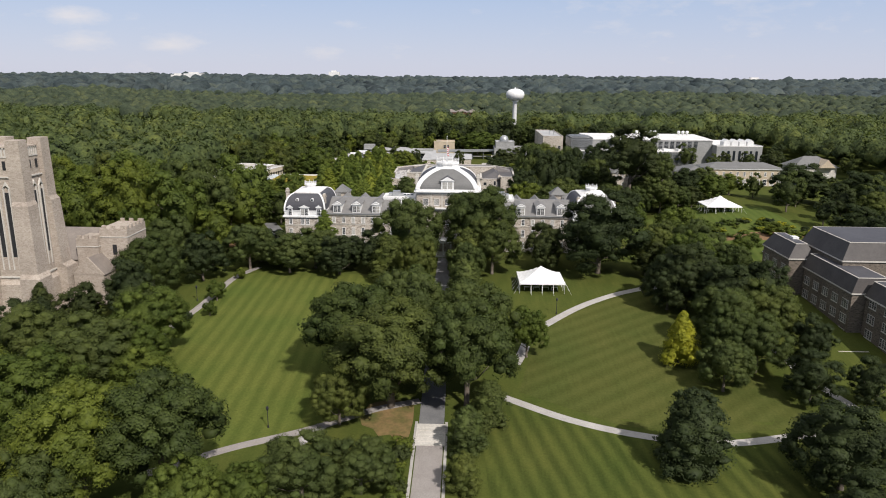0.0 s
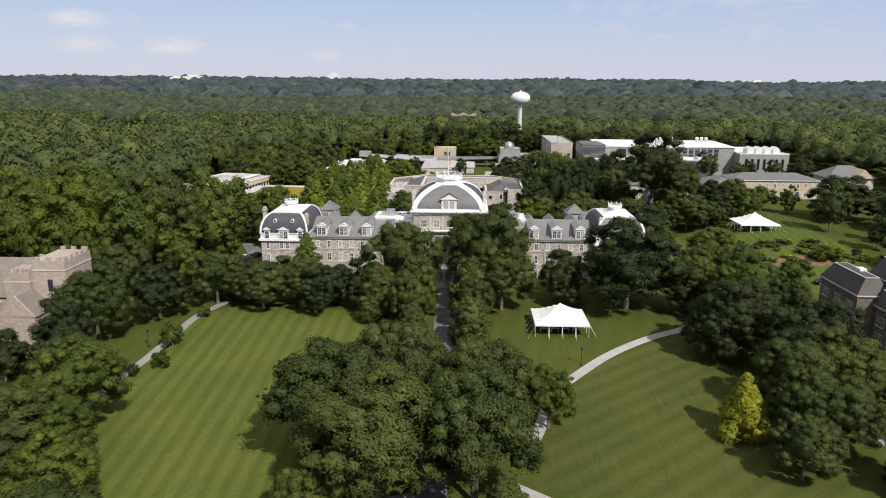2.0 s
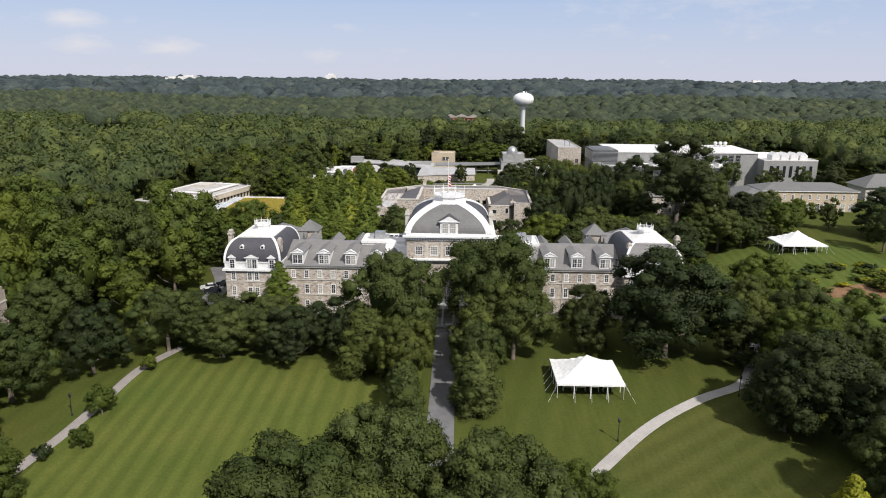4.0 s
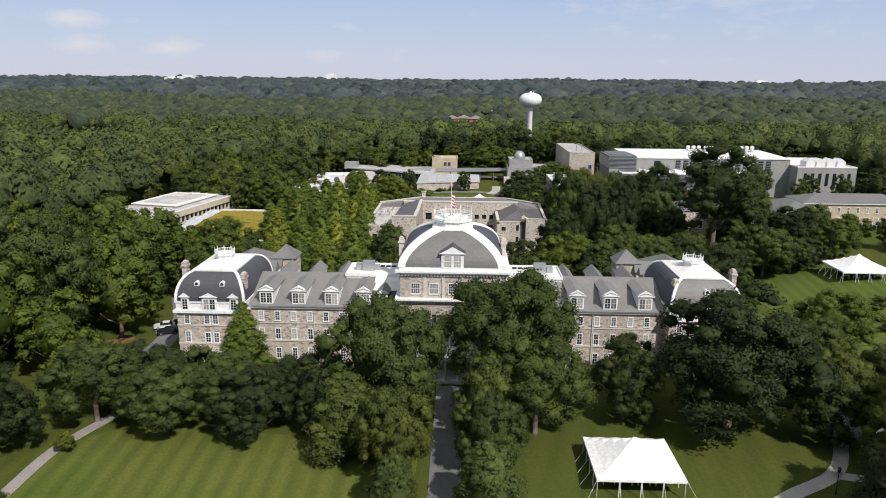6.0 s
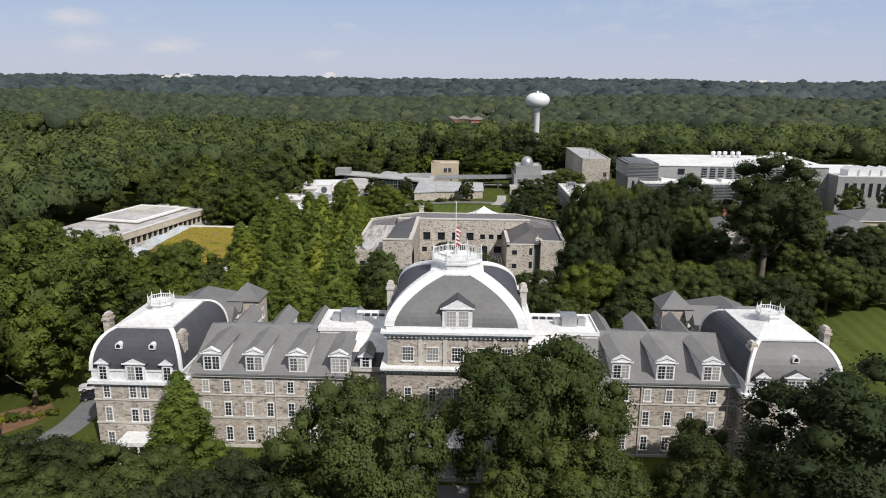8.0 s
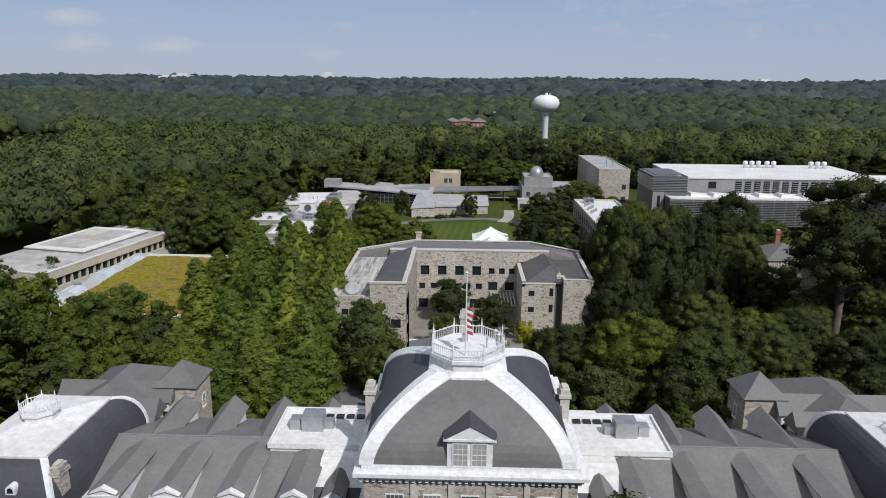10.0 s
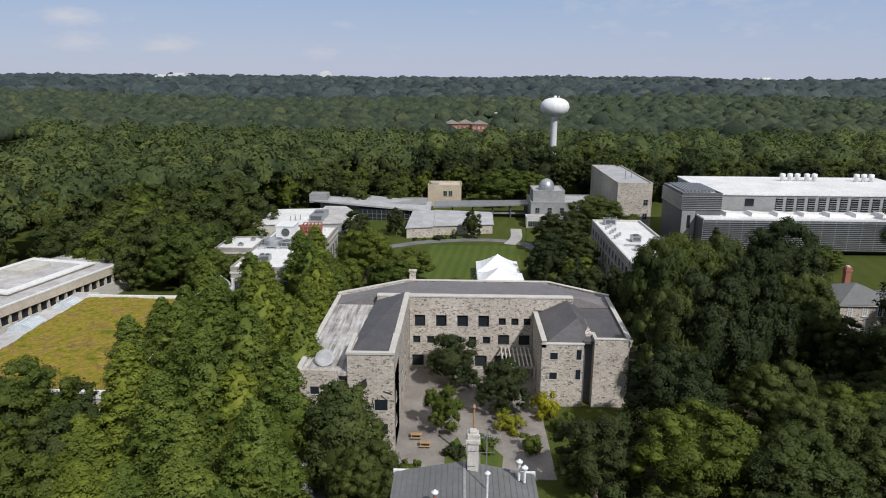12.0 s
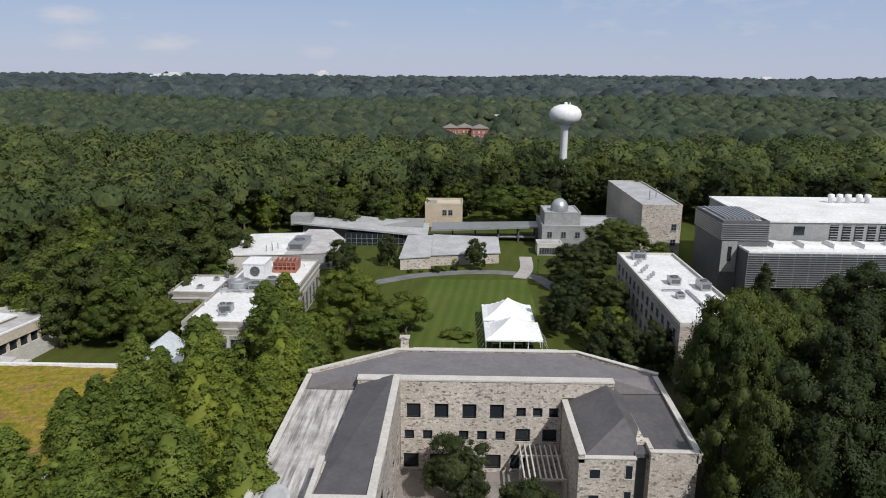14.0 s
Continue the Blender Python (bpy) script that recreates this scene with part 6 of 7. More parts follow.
for z in (11.3, 7.6):
    fit_piece(K2, kh, 13.9, 285.15, z)
    fit_piece(punched(1.0, 1.9), kh, 18.2, 285.15, z)
part("link_glass", Shape().box(19.0, 20.8, 287.0, 288.0, KB, 13.6), "panel_dark", kh)
pergola = thing("pergola", (8.5, 294.5, KB), "weathered pale timber pergola in the stone court", "pergola")
for k in range(8):
    part("rafter", Shape().box(5.6 + 0.75 * k, 5.8 + 0.75 * k, 291, 300, 7.0, 7.4), "limestone", pergola)
for y in (291.4, 297.4):
    part("beam", Shape().box(5.4, 11.6, y, y + 0.3, 6.7, 7.0), "limestone", pergola)
    for x in (5.6, 11.2):
        part("post", Shape().box(x, x + 0.35, y, y + 0.35, KB, 6.7), "limestone", pergola)
single("court_paving", Shape().box(-12.2, 11.8, 262, 300.6, 1.6, 2.56), "court", "pale paved court with planting between the wings", "paving", "structure")

dish = thing("satellite_dish", (-23.2, 272.2, 15.5), "round pale satellite dish on the flat roof", "dish")
part("bowl", Shape().lathe(0, 0, [(0.1, 0.0), (0.9, 0.12), (1.5, 0.45), (1.5, 0.5), (0.9, 0.18), (0.1, 0.06)], 20).moved(Matrix.Translation((-23.2, 272.2, 16.2)) @ Matrix.Rotation(radians(40), 4, "X")), "grey_roof", dish, smooth=True)
part("mount", Shape().box(-23.8, -22.6, 271.8, 272.9, 15.5, 15.75).tube((-23.2, 272.4, 15.7), (-23.2, 272.3, 16.3), 0.12), "metal", dish)
post = thing("totem_post", (-0.2, 266, 2.5), "tall orange-brown carved timber post in the court", "post")
part("shaft", Shape().tube((-0.2, 266, 2.3), (-0.2, 266, 11.5), 0.22, 0.15, 8), "wood", post)
part("cap", Shape().lathe(-0.2, 266, [(0.15, 11.5), (0.3, 11.7), (0.1, 12.2)], 8), "wood", post)
for x, y in ((-9.2, 273), (-7.6, 270.5)):
    t = thing("picnic_table", (x, y, 2.56), "brown wooden picnic table on the court paving", "table", "court tables")
    part("tabletop", Shape().box(x - 0.9, x + 0.9, y - 0.4, y + 0.4, 3.26, 3.32), "wood", t)
    for dy in (-0.75, 0.75):
        part("bench", Shape().box(x - 0.9, x + 0.9, y + dy - 0.15, y + dy + 0.15, 2.98, 3.03), "wood", t)
    for dx in (-0.7, 0.7):
        part("leg", Shape().box(x + dx - 0.05, x + dx + 0.05, y - 0.7, y + 0.7, 2.9, 2.98).box(x + dx - 0.05, x + dx + 0.05, y - 0.35, y - 0.25, 2.56, 3.26).box(x + dx - 0.05, x + dx + 0.05, y + 0.25, y + 0.35, 2.56, 3.26), "wood", t)

single("court_lawn", Shape().prism([(-4.6, 262), (-1.0, 262.5), (-1.2, 269), (-2.6, 273.5), (-4.4, 270)], 2.5, 2.62), "lawn_c", "small lawn between the court paths", "lawn", "structure")
single("court_lawn", Shape().prism([(0.8, 263), (3.8, 262.6), (4.4, 268), (2.6, 271), (1.0, 269)], 2.5, 2.62), "lawn_c", "small lawn between the court paths", "lawn", "structure")
hut = thing("service_hut", (-25.2, 259.5, 3.5), "small white service hut with a flat grey roof", "hut")
part("wall", Shape().box(-27.0, -23.4, 257.6, 261.4, 3.0, 6.6), "white", hut)
part("roof", Shape().box(-27.3, -23.1, 257.2, 261.8, 6.6, 7.0), "grey_roof", hut)
part("door", Shape().box(-26.4, -24.0, 257.52, 257.62, 3.4, 5.8), "panel_dark", hut)

# ---- other buildings ----
# bell tower and memorial hall
TX, TY, TB = -102.0, 141.5, -4.0
tower = thing("bell_tower", (TX, TY, TB), "tall brownish stone gothic bell tower with clasping buttresses", "tower")
part("shaft", Shape().rings([[(TX + sx * h, TY + sy * h, z) for sx, sy in ((-1, -1), (1, -1), (1, 1), (-1, 1))] for h, z in ((6.0, TB), (6.0, 9), (5.4, 10), (5.1, 27), (4.9, 37), (4.8, 41.5))]), "stone_tower", tower)
for sx, sy in ((-1, -1), (1, -1), (1, 1), (-1, 1)):
    part("buttress", Shape().rings([[(TX + sx * o + dx * h, TY + sy * o + dy * h, z) for dx, dy in ((-1, -1), (1, -1), (1, 1), (-1, 1))]
                                    for o, h, z in ((5.6, 2.6, TB), (5.5, 2.4, 11), (5.0, 2.1, 12), (4.6, 1.9, 28), (4.3, 1.7, 29), (4.2, 1.6, 43))]), "stone_tower", tower)
# openings are solid black blocks, their inner dark put into the colour
for side in range(4):
    rot = Matrix.Translation((TX, TY, 0)) @ Matrix.Rotation(side * math.pi / 2, 4, "Z")
    for k in (-1.25, 1.25):
        s = Shape().prism([(k - 0.55, -5.3), (k + 0.55, -5.3), (k + 0.55, -4.6), (k - 0.55, -4.6)], 13, 31).moved(rot)
        g = part("lancet", s, "black", tower, "tall black lancet block for a dark opening")
        fr = Shape().box(k - 0.8, k - 0.55, -5.5, -5.1, 12.6, 32).box(k + 0.55, k + 0.8, -5.5, -5.1, 12.6, 32)
        fr.add([(k - 0.8, -5.5, 32), (k, -5.5, 33.6), (k + 0.8, -5.5, 32), (k, -5.5, 32.7), (k - 0.8, -5.1, 32), (k, -5.1, 33.6), (k + 0.8, -5.1, 32), (k, -5.1, 32.7)],
               [(0, 3, 1), (1, 3, 2), (0, 1, 5, 4), (1, 2, 6, 5), (4, 5, 7), (5, 6, 7)])
        part("frame", fr.moved(rot), "limestone", g)
        for z in (36.2,):
            part("opening", Shape().box(k - 0.35, k + 0.35, -5.05, -4.7, z, z + 2.0).moved(rot), "black", tower)
    pn = Shape().box(-2.2, 2.2, -5.0, -4.6, 39.0, 39.3)
    for i in range(6):
        pn.box(-2.1 + i * 0.75, -1.75 + i * 0.75, -5.0, -4.7, 39.3, 41.2)
    pn.box(-2.2, 2.2, -5.0, -4.6, 40.9, 41.2)
    part("parapet", pn.moved(rot), "limestone", tower, "pierced pale stone parapet")
    part("string_course", Shape().box(-4.4, 4.4, -5.6, -5.0, 10.6, 11.0).box(-4.0, 4.0, -5.3, -4.8, 34.4, 34.7).moved(rot), "limestone", tower)
mh = thing("memorial_hall", (-98, 160, -1), "gothic stone hall with a tiled gable roof and crenellated stair turret", "building")
part("wall", Shape().box(-122, -91, 153, 167, -3, 10.8), "stone_tower", mh)
part("roof", Shape().gable(-122.5, -91, 152.5, 167.5, 10.8, 17.9, "x"), "brown_slate", mh, "weathered brown tiled gable roof")


def turret(x0, x1, y0, y1, z1, label):
    t = part("turret", Shape().box(x0, x1, y0, y1, -3, z1), "stone_tower", mh, label)
    part("string_course", Shape().box(x0 - 0.12, x1 + 0.12, y0 - 0.12, y1 + 0.12, 9.0, 9.3).box(x0 - 0.12, x1 + 0.12, y0 - 0.12, y1 + 0.12, z1 - 2.2, z1 - 1.95), "limestone", t)
    n = max(2, int((x1 - x0) / 1.8))
    for i in range(n):
        x = x0 + (x1 - x0) * (i + 0.5) / n
        part("merlon", Shape().box(x - 0.5, x + 0.5, y0, y0 + 0.5, z1, z1 + 0.8), "stone_tower", t)
        part("merlon", Shape().box(x - 0.5, x + 0.5, y1 - 0.5, y1, z1, z1 + 0.8), "stone_tower", t)
    n = max(2, int((y1 - y0) / 1.8))
    for i in range(n):
        y = y0 + (y1 - y0) * (i + 0.5) / n
        part("merlon", Shape().box(x1 - 0.5, x1, y - 0.5, y + 0.5, z1, z1 + 0.8), "stone_tower", t)
    return t


turret(-95.2, -89.6, 152.0, 165, 16.6, "angular stone stair block")
tt = turret(-89.6, -82.4, 153.4, 164, 18.9, "higher square stone stair turret")
part("buttress", Shape().prism([(-82.4, 153.4), (-80.8, 153.4), (-80.8, 156), (-82.4, 156)], -3, [12, 9, 9, 12]), "stone_tower", mh)
# black block whose colour stands for the dark inside this lancet
part("lancet", Shape().prism([(-86.4, 153.2), (-85.4, 153.2), (-85.4, 153.5), (-86.4, 153.5)], 12.2, 14.8), "black", tt)
gb_ = part("porch", Shape().box(-93.6, -86.0, 146.5, 153, -3, 8.6), "stone_tower", mh, "gabled stone porch")
part("gable", Shape().gable(-93.8, -85.8, 146.4, 146.9, 8.6, 13.2, "y"), "stone_tower", gb_)
part("roof", Shape().gable(-93.9, -85.7, 146.9, 155, 8.5, 12.8, "y"), "brown_slate", gb_)
part("window", Shape().box(-96.2, -94.6, 152.7, 153.2, 2, 7.5), "glass", mh)
# black slab coloured as the dark inside the archway
part("arch", Shape().box(-103.2, -100.8, 134.9, 135.4, -3, 1.5), "black", mh)

# stone hall at the lawn's edge, its shade put into wall and roof colours
sh = thing("side_hall", (112, 150, 0), "stone hall with slate roofs and stone gable ends, shade put into its colours", "building")
SH_WIN = sash_window(1.1, 1.9, (2, 2), "limestone", surround=0.12)


def side_range(x0, x1, y0, y1, z0, z1, rise, n, inset=1.4, front=1.4):
    """One range: stone walls, a steep slate roof with a flat top, tall windows on the lawn side."""
    part("wall", Shape().box(x0, x1, y0, y1, z0, z1), "stone_brown_shaded", sh)
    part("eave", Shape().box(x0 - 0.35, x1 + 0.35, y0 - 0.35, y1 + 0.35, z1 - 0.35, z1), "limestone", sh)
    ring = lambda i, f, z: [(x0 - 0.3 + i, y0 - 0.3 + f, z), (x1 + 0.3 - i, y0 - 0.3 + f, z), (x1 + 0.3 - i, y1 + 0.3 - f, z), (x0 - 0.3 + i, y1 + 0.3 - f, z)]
    rf2 = part("roof", Shape().rings([ring(0, 0, z1), ring(inset, front, z1 + rise)]), "slate_brown_shaded", sh, "steep brownish slate roof with shade in its colour")
    part("flat_roof", Shape().rings([ring(inset + 0.3, front + 0.3, z1 + rise), ring(inset + 0.3, front + 0.3, z1 + rise + 0.15)]), "slate_dark", rf2)
    part("ridge_trim", Shape().rings([ring(inset - 0.1, front - 0.1, z1 + rise), ring(inset - 0.1, front - 0.1, z1 + rise + 0.12), ring(inset + 0.2, front + 0.2, z1 + rise + 0.12), ring(inset + 0.2, front + 0.2, z1 + rise)], False), "limestone", rf2)
    for k in range(n):
        y = y0 + (y1 - y0) * (k + 0.5) / n
        for dy in (-0.95, 0.0, 0.95):
            for z in np.arange(z0 + 2.4, z1 - 1.8, 3.6):
                fit_piece(SH_WIN, sh, x0 - 0.03, y + dy, float(z), -math.pi / 2, (0.62, 1, 1))


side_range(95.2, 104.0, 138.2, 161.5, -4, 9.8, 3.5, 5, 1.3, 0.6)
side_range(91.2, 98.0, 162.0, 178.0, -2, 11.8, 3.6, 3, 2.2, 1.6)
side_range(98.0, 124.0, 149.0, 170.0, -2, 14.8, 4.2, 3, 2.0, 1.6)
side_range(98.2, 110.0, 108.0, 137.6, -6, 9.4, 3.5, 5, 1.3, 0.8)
part("skylight", Shape().box(94.6, 96.2, 168.5, 170.5, 15.5, 16.1), "canvas", sh, "white roof dome light")
part("terrace", Shape().box(88.5, 95.0, 128, 139.0, -4, -1.0).box(88.3, 95.0, 128, 139.2, -1.0, -0.7), "limestone", sh)

# water tower
wt = thing("water_tower", (42, 511, 6), "white water tower with a flattened round tank on a slim stem", "water tower")
part("stem", Shape().lathe(42, 511, [(2.6, 6), (1.9, 9), (1.6, 14), (1.6, 39), (3.0, 41.5)], 20), "white", wt, smooth=True)
tank = part("tank", Shape().lathe(42, 511, [(2.2, 40.4), (4.6, 41.2), (6.3, 42.8), (7.0, 44.8), (6.5, 46.8), (4.9, 48.3), (2.6, 49.1), (0.1, 49.3)], 28), "white", wt, smooth=True)
part("vent", Shape().lathe(42, 511, [(0.7, 49.2), (0.7, 50.0), (0.3, 50.2)], 10).box(43.6, 44.0, 510.8, 511.2, 48.9, 50.0), "white", tank)


def cliff(parent, x0, x1, y0, y1, z0, z1, mat, roof_mat, lip=0.5, lip_mat=None):
    """A flat-roofed block with a parapet round its roof."""
    w = part("wall", Shape().box(x0, x1, y0, y1, z0, z1), mat, parent)
    part("flat_roof", Shape().box(x0 + 0.35, x1 - 0.35, y0 + 0.35, y1 - 0.35, z1, z1 + 0.08), roof_mat, parent)
    s = Shape().box(x0 - 0.05, x1 + 0.05, y0 - 0.05, y0 + 0.35, z1, z1 + lip).box(x0 - 0.05, x1 + 0.05, y1 - 0.35, y1 + 0.05, z1, z1 + lip)
    s.box(x0 - 0.05, x0 + 0.35, y0 + 0.35, y1 - 0.35, z1, z1 + lip).box(x1 - 0.35, x1 + 0.05, y0 + 0.35, y1 - 0.35, z1, z1 + lip)
    part("parapet", s, lip_mat or mat, parent)
    return w


def hvac(parent, x, y, z, w, d, h, fans=1, mat="metal"):
    """A packaged roof unit on a curb: louvred casing, lid and fan rings."""
    c = part("hvac_unit", Shape().box(x - w / 2 + 0.1, x + w / 2 - 0.1, y - d / 2 + 0.1, y + d / 2 - 0.1, z, z + 0.3).box(x - w / 2, x + w / 2, y - d / 2, y + d / 2, z + 0.25, z + h), mat, parent, "grey metal roof unit")
    part("lid", Shape().box(x - w / 2 - 0.06, x + w / 2 + 0.06, y - d / 2 - 0.06, y + d / 2 + 0.06, z + h, z + h + 0.08), "louvre", c)
    part("grille", Shape().box(x - w * 0.4, x + w * 0.4, y - d / 2 - 0.03, y - d / 2, z + 0.45, z + h - 0.15), "panel_dark", c)
    for k in range(fans):
        fx = x - w / 2 + w * (k + 0.5) / fans
        r = min(w / fans, d) * 0.36
        part("fan", Shape().lathe(fx, y, [(r, z + h + 0.08), (r, z + h + 0.35), (r * 0.82, z + h + 0.35), (r * 0.8, z + h + 0.2), (0.05, z + h + 0.2)], 14), "panel_dark", c)
    return c


def duct(parent, x0, x1, y0, y1, z, h=0.7):
    return part("duct", Shape().box(x0, x1, y0, y1, z, z + h), "metal", parent, "galvanised roof duct")


BWIN = sash_window(1.5, 1.9, (2, 2), "panel_grey", surround=0.08)
# science block with white roof, plant on top
fl = thing("science_block", (-52, 355, 3.8), "pale stone science block with a white flat roof full of plant", "building")
SB_WIN = sash_window(1.9, 4.6, (2, 2), "panel_grey", surround=0.12)
cliff(fl, -59, -41, 335.5, 384, 3, 12.4, "ashlar", "roof_white", 0.5)
cliff(fl, -69.6, -59, 354.6, 368.6, 3, 12.4, "ashlar", "roof_white", 0.5)
for x0, x1, y0, y1 in ((-59.2, -40.8, 335.3, 335.5), (-41, -40.8, 335.5, 384.2), (-59.2, -59, 335.5, 354.4), (-69.8, -59.2, 354.4, 354.6), (-69.8, -69.6, 354.6, 368.8)):
    part("cornice", Shape().box(x0, x1, y0, y1, 11.2, 11.6).box(x0 + 0.05, x1 - 0.05, y0 + 0.05, y1 - 0.05, 9.9, 10.1), "limestone", fl, "weathered stone cornice")
ROOF = 12.5
part("plant_room", Shape().box(-55.2, -50.2, 364.5, 371, ROOF, 16.8).box(-55.4, -50.0, 364.3, 371.2, 16.8, 17.0), "white", fl, "white plant room with a round exhaust fan")
part("exhaust_fan", Shape().lathe(0, 0, [(1.15, 0), (1.15, 0.2), (0.95, 0.2), (0.9, 0.05), (0.3, 0.05), (0.2, 0.15)], 18).moved(Matrix.Translation((-52.4, 364.45, 15.2)) @ Matrix.Rotation(radians(90), 4, "X")), "panel_dark", fl)
steel = part("cooling_unit", Shape().box(-50.2, -44.6, 372.4, 378, ROOF, 13.2), "brick", fl, "rust-red steel cooling frame")
for k in range(6):
    part("beam", Shape().box(-50.2 + 1.1 * k, -50.0 + 1.1 * k, 372.4, 378, 13.2, 15.2), "brick", steel)
for z in (14.0, 15.2):
    part("rail", Shape().box(-50.3, -44.5, 372.3, 372.5, z, z + 0.2).box(-50.3, -44.5, 377.9, 378.1, z, z + 0.2), "brick", steel)
tank_ = part("round_cooler", Shape().lathe(-54.4, 358.8, [(2.6, ROOF + 0.6), (2.6, 14.4), (2.35, 14.6), (2.3, 14.1), (0.2, 14.1)], 22), "metal", fl, "round galvanised cooler")
for k in range(6):
    part("leg", Shape().tube((-54.4 + 2.2 * math.cos(k * 1.047), 358.8 + 2.2 * math.sin(k * 1.047), ROOF), (-54.4 + 2.2 * math.cos(k * 1.047), 358.8 + 2.2 * math.sin(k * 1.047), ROOF + 0.7), 0.1, n=6), "metal", tank_)
for x, y, w, d, h, fans in ((-50.6, 358.4, 2.8, 3.0, 1.5, 1), (-47.5, 361.5, 2.6, 2.4, 1.9, 1), (-57.4, 359.5, 1.8, 2.0, 1.1, 1), (-52.5, 343.2, 2.8, 2.2, 1.5, 2), (-52.2, 340.4, 1.6, 1.3, 0.7, 1), (-45.2, 352, 1.3, 1.3, 0.7, 1), (-63.6, 358.6, 1.4, 1.2, 0.6, 1), (-62, 365, 1.2, 1.2, 0.6, 1)):
    hvac(fl, x, y, ROOF, w, d, h, fans)
for x0, x1, y0, y1 in ((-57.5, -46.5, 362.2, 363.0), (-49.2, -48.3, 356, 364), (-56.8, -56, 360, 366)):
    duct(fl, x0, x1, y0, y1, ROOF + 0.2)
for y, z in ((355.6, 13.1), (356.2, 13.1), (361.8, 13.9)):
    part("pipe", Shape().tube((-59, y, z), (-46, y, z), 0.11, 0.11, 8), "metal", fl)
for k in range(9):
    x, y = -57.5 + 1.5 * k, 354.9 + 0.4 * (k % 3)
    part("pipe_stand", Shape().tube((x, y, ROOF), (x, y, ROOF + 0.9 + 0.5 * (k % 2)), 0.09, n=6), "metal", fl)
part("roof_vent", Shape().lathe(-60.2, 367.4, [(0.4, ROOF), (0.4, 13.6), (0.6, 13.7), (0.1, 14.1)], 10), "panel_dark", fl)
for x, y in ((-57.6, 339), (-57.9, 346), (-47, 347), (-44, 366), (-66.5, 361), (-43.5, 379)):
    part("roof_vent", Shape().lathe(x, y, [(0.22, ROOF), (0.22, 13.1), (0.34, 13.2), (0.06, 13.4)], 8), "white", fl)
for i in range(11):
    for z in (4.6,):
        fit_piece(SB_WIN, fl, -40.95, 339 + i * 4.1, z, math.pi / 2)
for i in range(6):
    fit_piece(SB_WIN, fl, -57.2 + i * 2.95, 335.45, 4.6)
    part("pilaster", Shape().box(-58.9 + i * 2.95, -58.4 + i * 2.95, 335.3, 335.5, 3, 9.9), "limestone", fl)
for x in (-67.5, -62.5):
    fit_piece(BWIN, fl, x, 354.55, 7.2)
glz = part("glass_porch", Shape().gable(-66, -58.5, 326, 337, 7.6, 10.4, "y").box(-66, -58.5, 326, 337, 3, 7.6), "skylight", fl, "glazed gable entrance porch")
for k in range(5):
    part("glazing_bar", Shape().box(-66.05, -58.45, 326 + 2.7 * k, 326.12 + 2.7 * k, 7.5, 7.68), "white", glz)
# glass and stone science centre with its curved roof, wings and bridge
sc = thing("science_centre", (-20, 430, 4.5), "low glass and fieldstone science centre with grey metal roofs", "building")
part("wall", Shape().prism([(-72.6, 400), (-55, 402), (-55, 430), (-71.6, 427)], 4, 9.4), "limestone", sc)
part("flat_roof", Shape().prism([(-73, 399.6), (-55, 401.6), (-55, 430.4), (-72, 427.4)], 9.4, 9.7), "roof_white", sc, "bright white flat roof")
part("wall", Shape().prism([(-55, 402), (-40, 405.5), (-40, 421), (-47, 436), (-55, 436)], 4, 9.3), "panel_grey", sc)
part("flat_roof", Shape().prism([(-55, 401.8), (-39.8, 405.3), (-39.8, 421), (-47, 436), (-55, 436)], 9.3, 9.6), "gravel_roof", sc, "grey gravel flat roof")
hvac(sc, -52.5, 412, 9.6, 4.5, 12, 2.0, 1)
for k in range(4):
    part("roof_vent", Shape().tube((-61 + 0.9 * k, 405 + 3 * (k % 2), 9.7), (-61 + 0.9 * k, 405 + 3 * (k % 2), 11.6), 0.14, n=8), "metal", sc)
part("glass_wall", Shape().box(-42, -15, 434, 448, 4, 8.6), "glass", sc)
ml = Shape()
for k in range(16):
    ml.box(-42 + k * 1.8, -41.88 + k * 1.8, 433.9, 434.0, 4, 8.6)
for z in (5.4, 7.0):
    ml.box(-42, -15, 433.9, 434.0, z, z + 0.1)
part("mullion_grid", ml, "louvre", sc)
part("roof", Shape().add([(-62, 440, 11.2), (-14, 431, 9.0), (-14, 448, 9.6), (-62, 458, 12.2), (-62, 440, 10.6), (-14, 431, 8.4), (-14, 448, 9.0), (-62, 458, 11.6)],
                         [(0, 1, 2, 3), (7, 6, 5, 4), (0, 4, 5, 1), (1, 5, 6, 2), (2, 6, 7, 3), (3, 7, 4, 0)]), "grey_roof", sc, "long curved pale grey metal roof")
part("wall", Shape().box(-58, -16, 441, 455, 4, 10.0), "panel_grey", sc)
part("plant_room", Shape().box(-62, -55, 440, 446, 10, 13.5), "panel_grey", sc)
part("wall", Shape().prism([(-21, 405), (-12, 407), (-12, 425), (-20, 424)], 4, 7.8), "stone_pale", sc)
part("wall", Shape().prism([(-12, 410), (9, 414), (9, 427), (-12, 428)], 4, 7.6), "stone_pale", sc)
part("roof", Shape().prism([(-21.4, 404.6), (-12, 406.5), (-12, 428), (-20.4, 428)], [7.8, 8.0, 9.6, 9.4], [8.05, 8.25, 9.9, 9.7]), "grey_roof", sc)
part("roof", Shape().prism([(-12.0, 409.6), (9.4, 413.6), (9.4, 428), (-12.0, 430)], [7.6, 7.6, 9.2, 9.4], [7.85, 7.85, 9.5, 9.7]), "grey_roof", sc)
part("canopy", Shape().prism([(-13, 436), (25, 441), (25, 449), (-13, 447)], [9.3, 9.8, 10.0, 9.6], [9.9, 10.4, 10.6, 10.2]), "louvre", sc, "long slim metal bridge canopy")
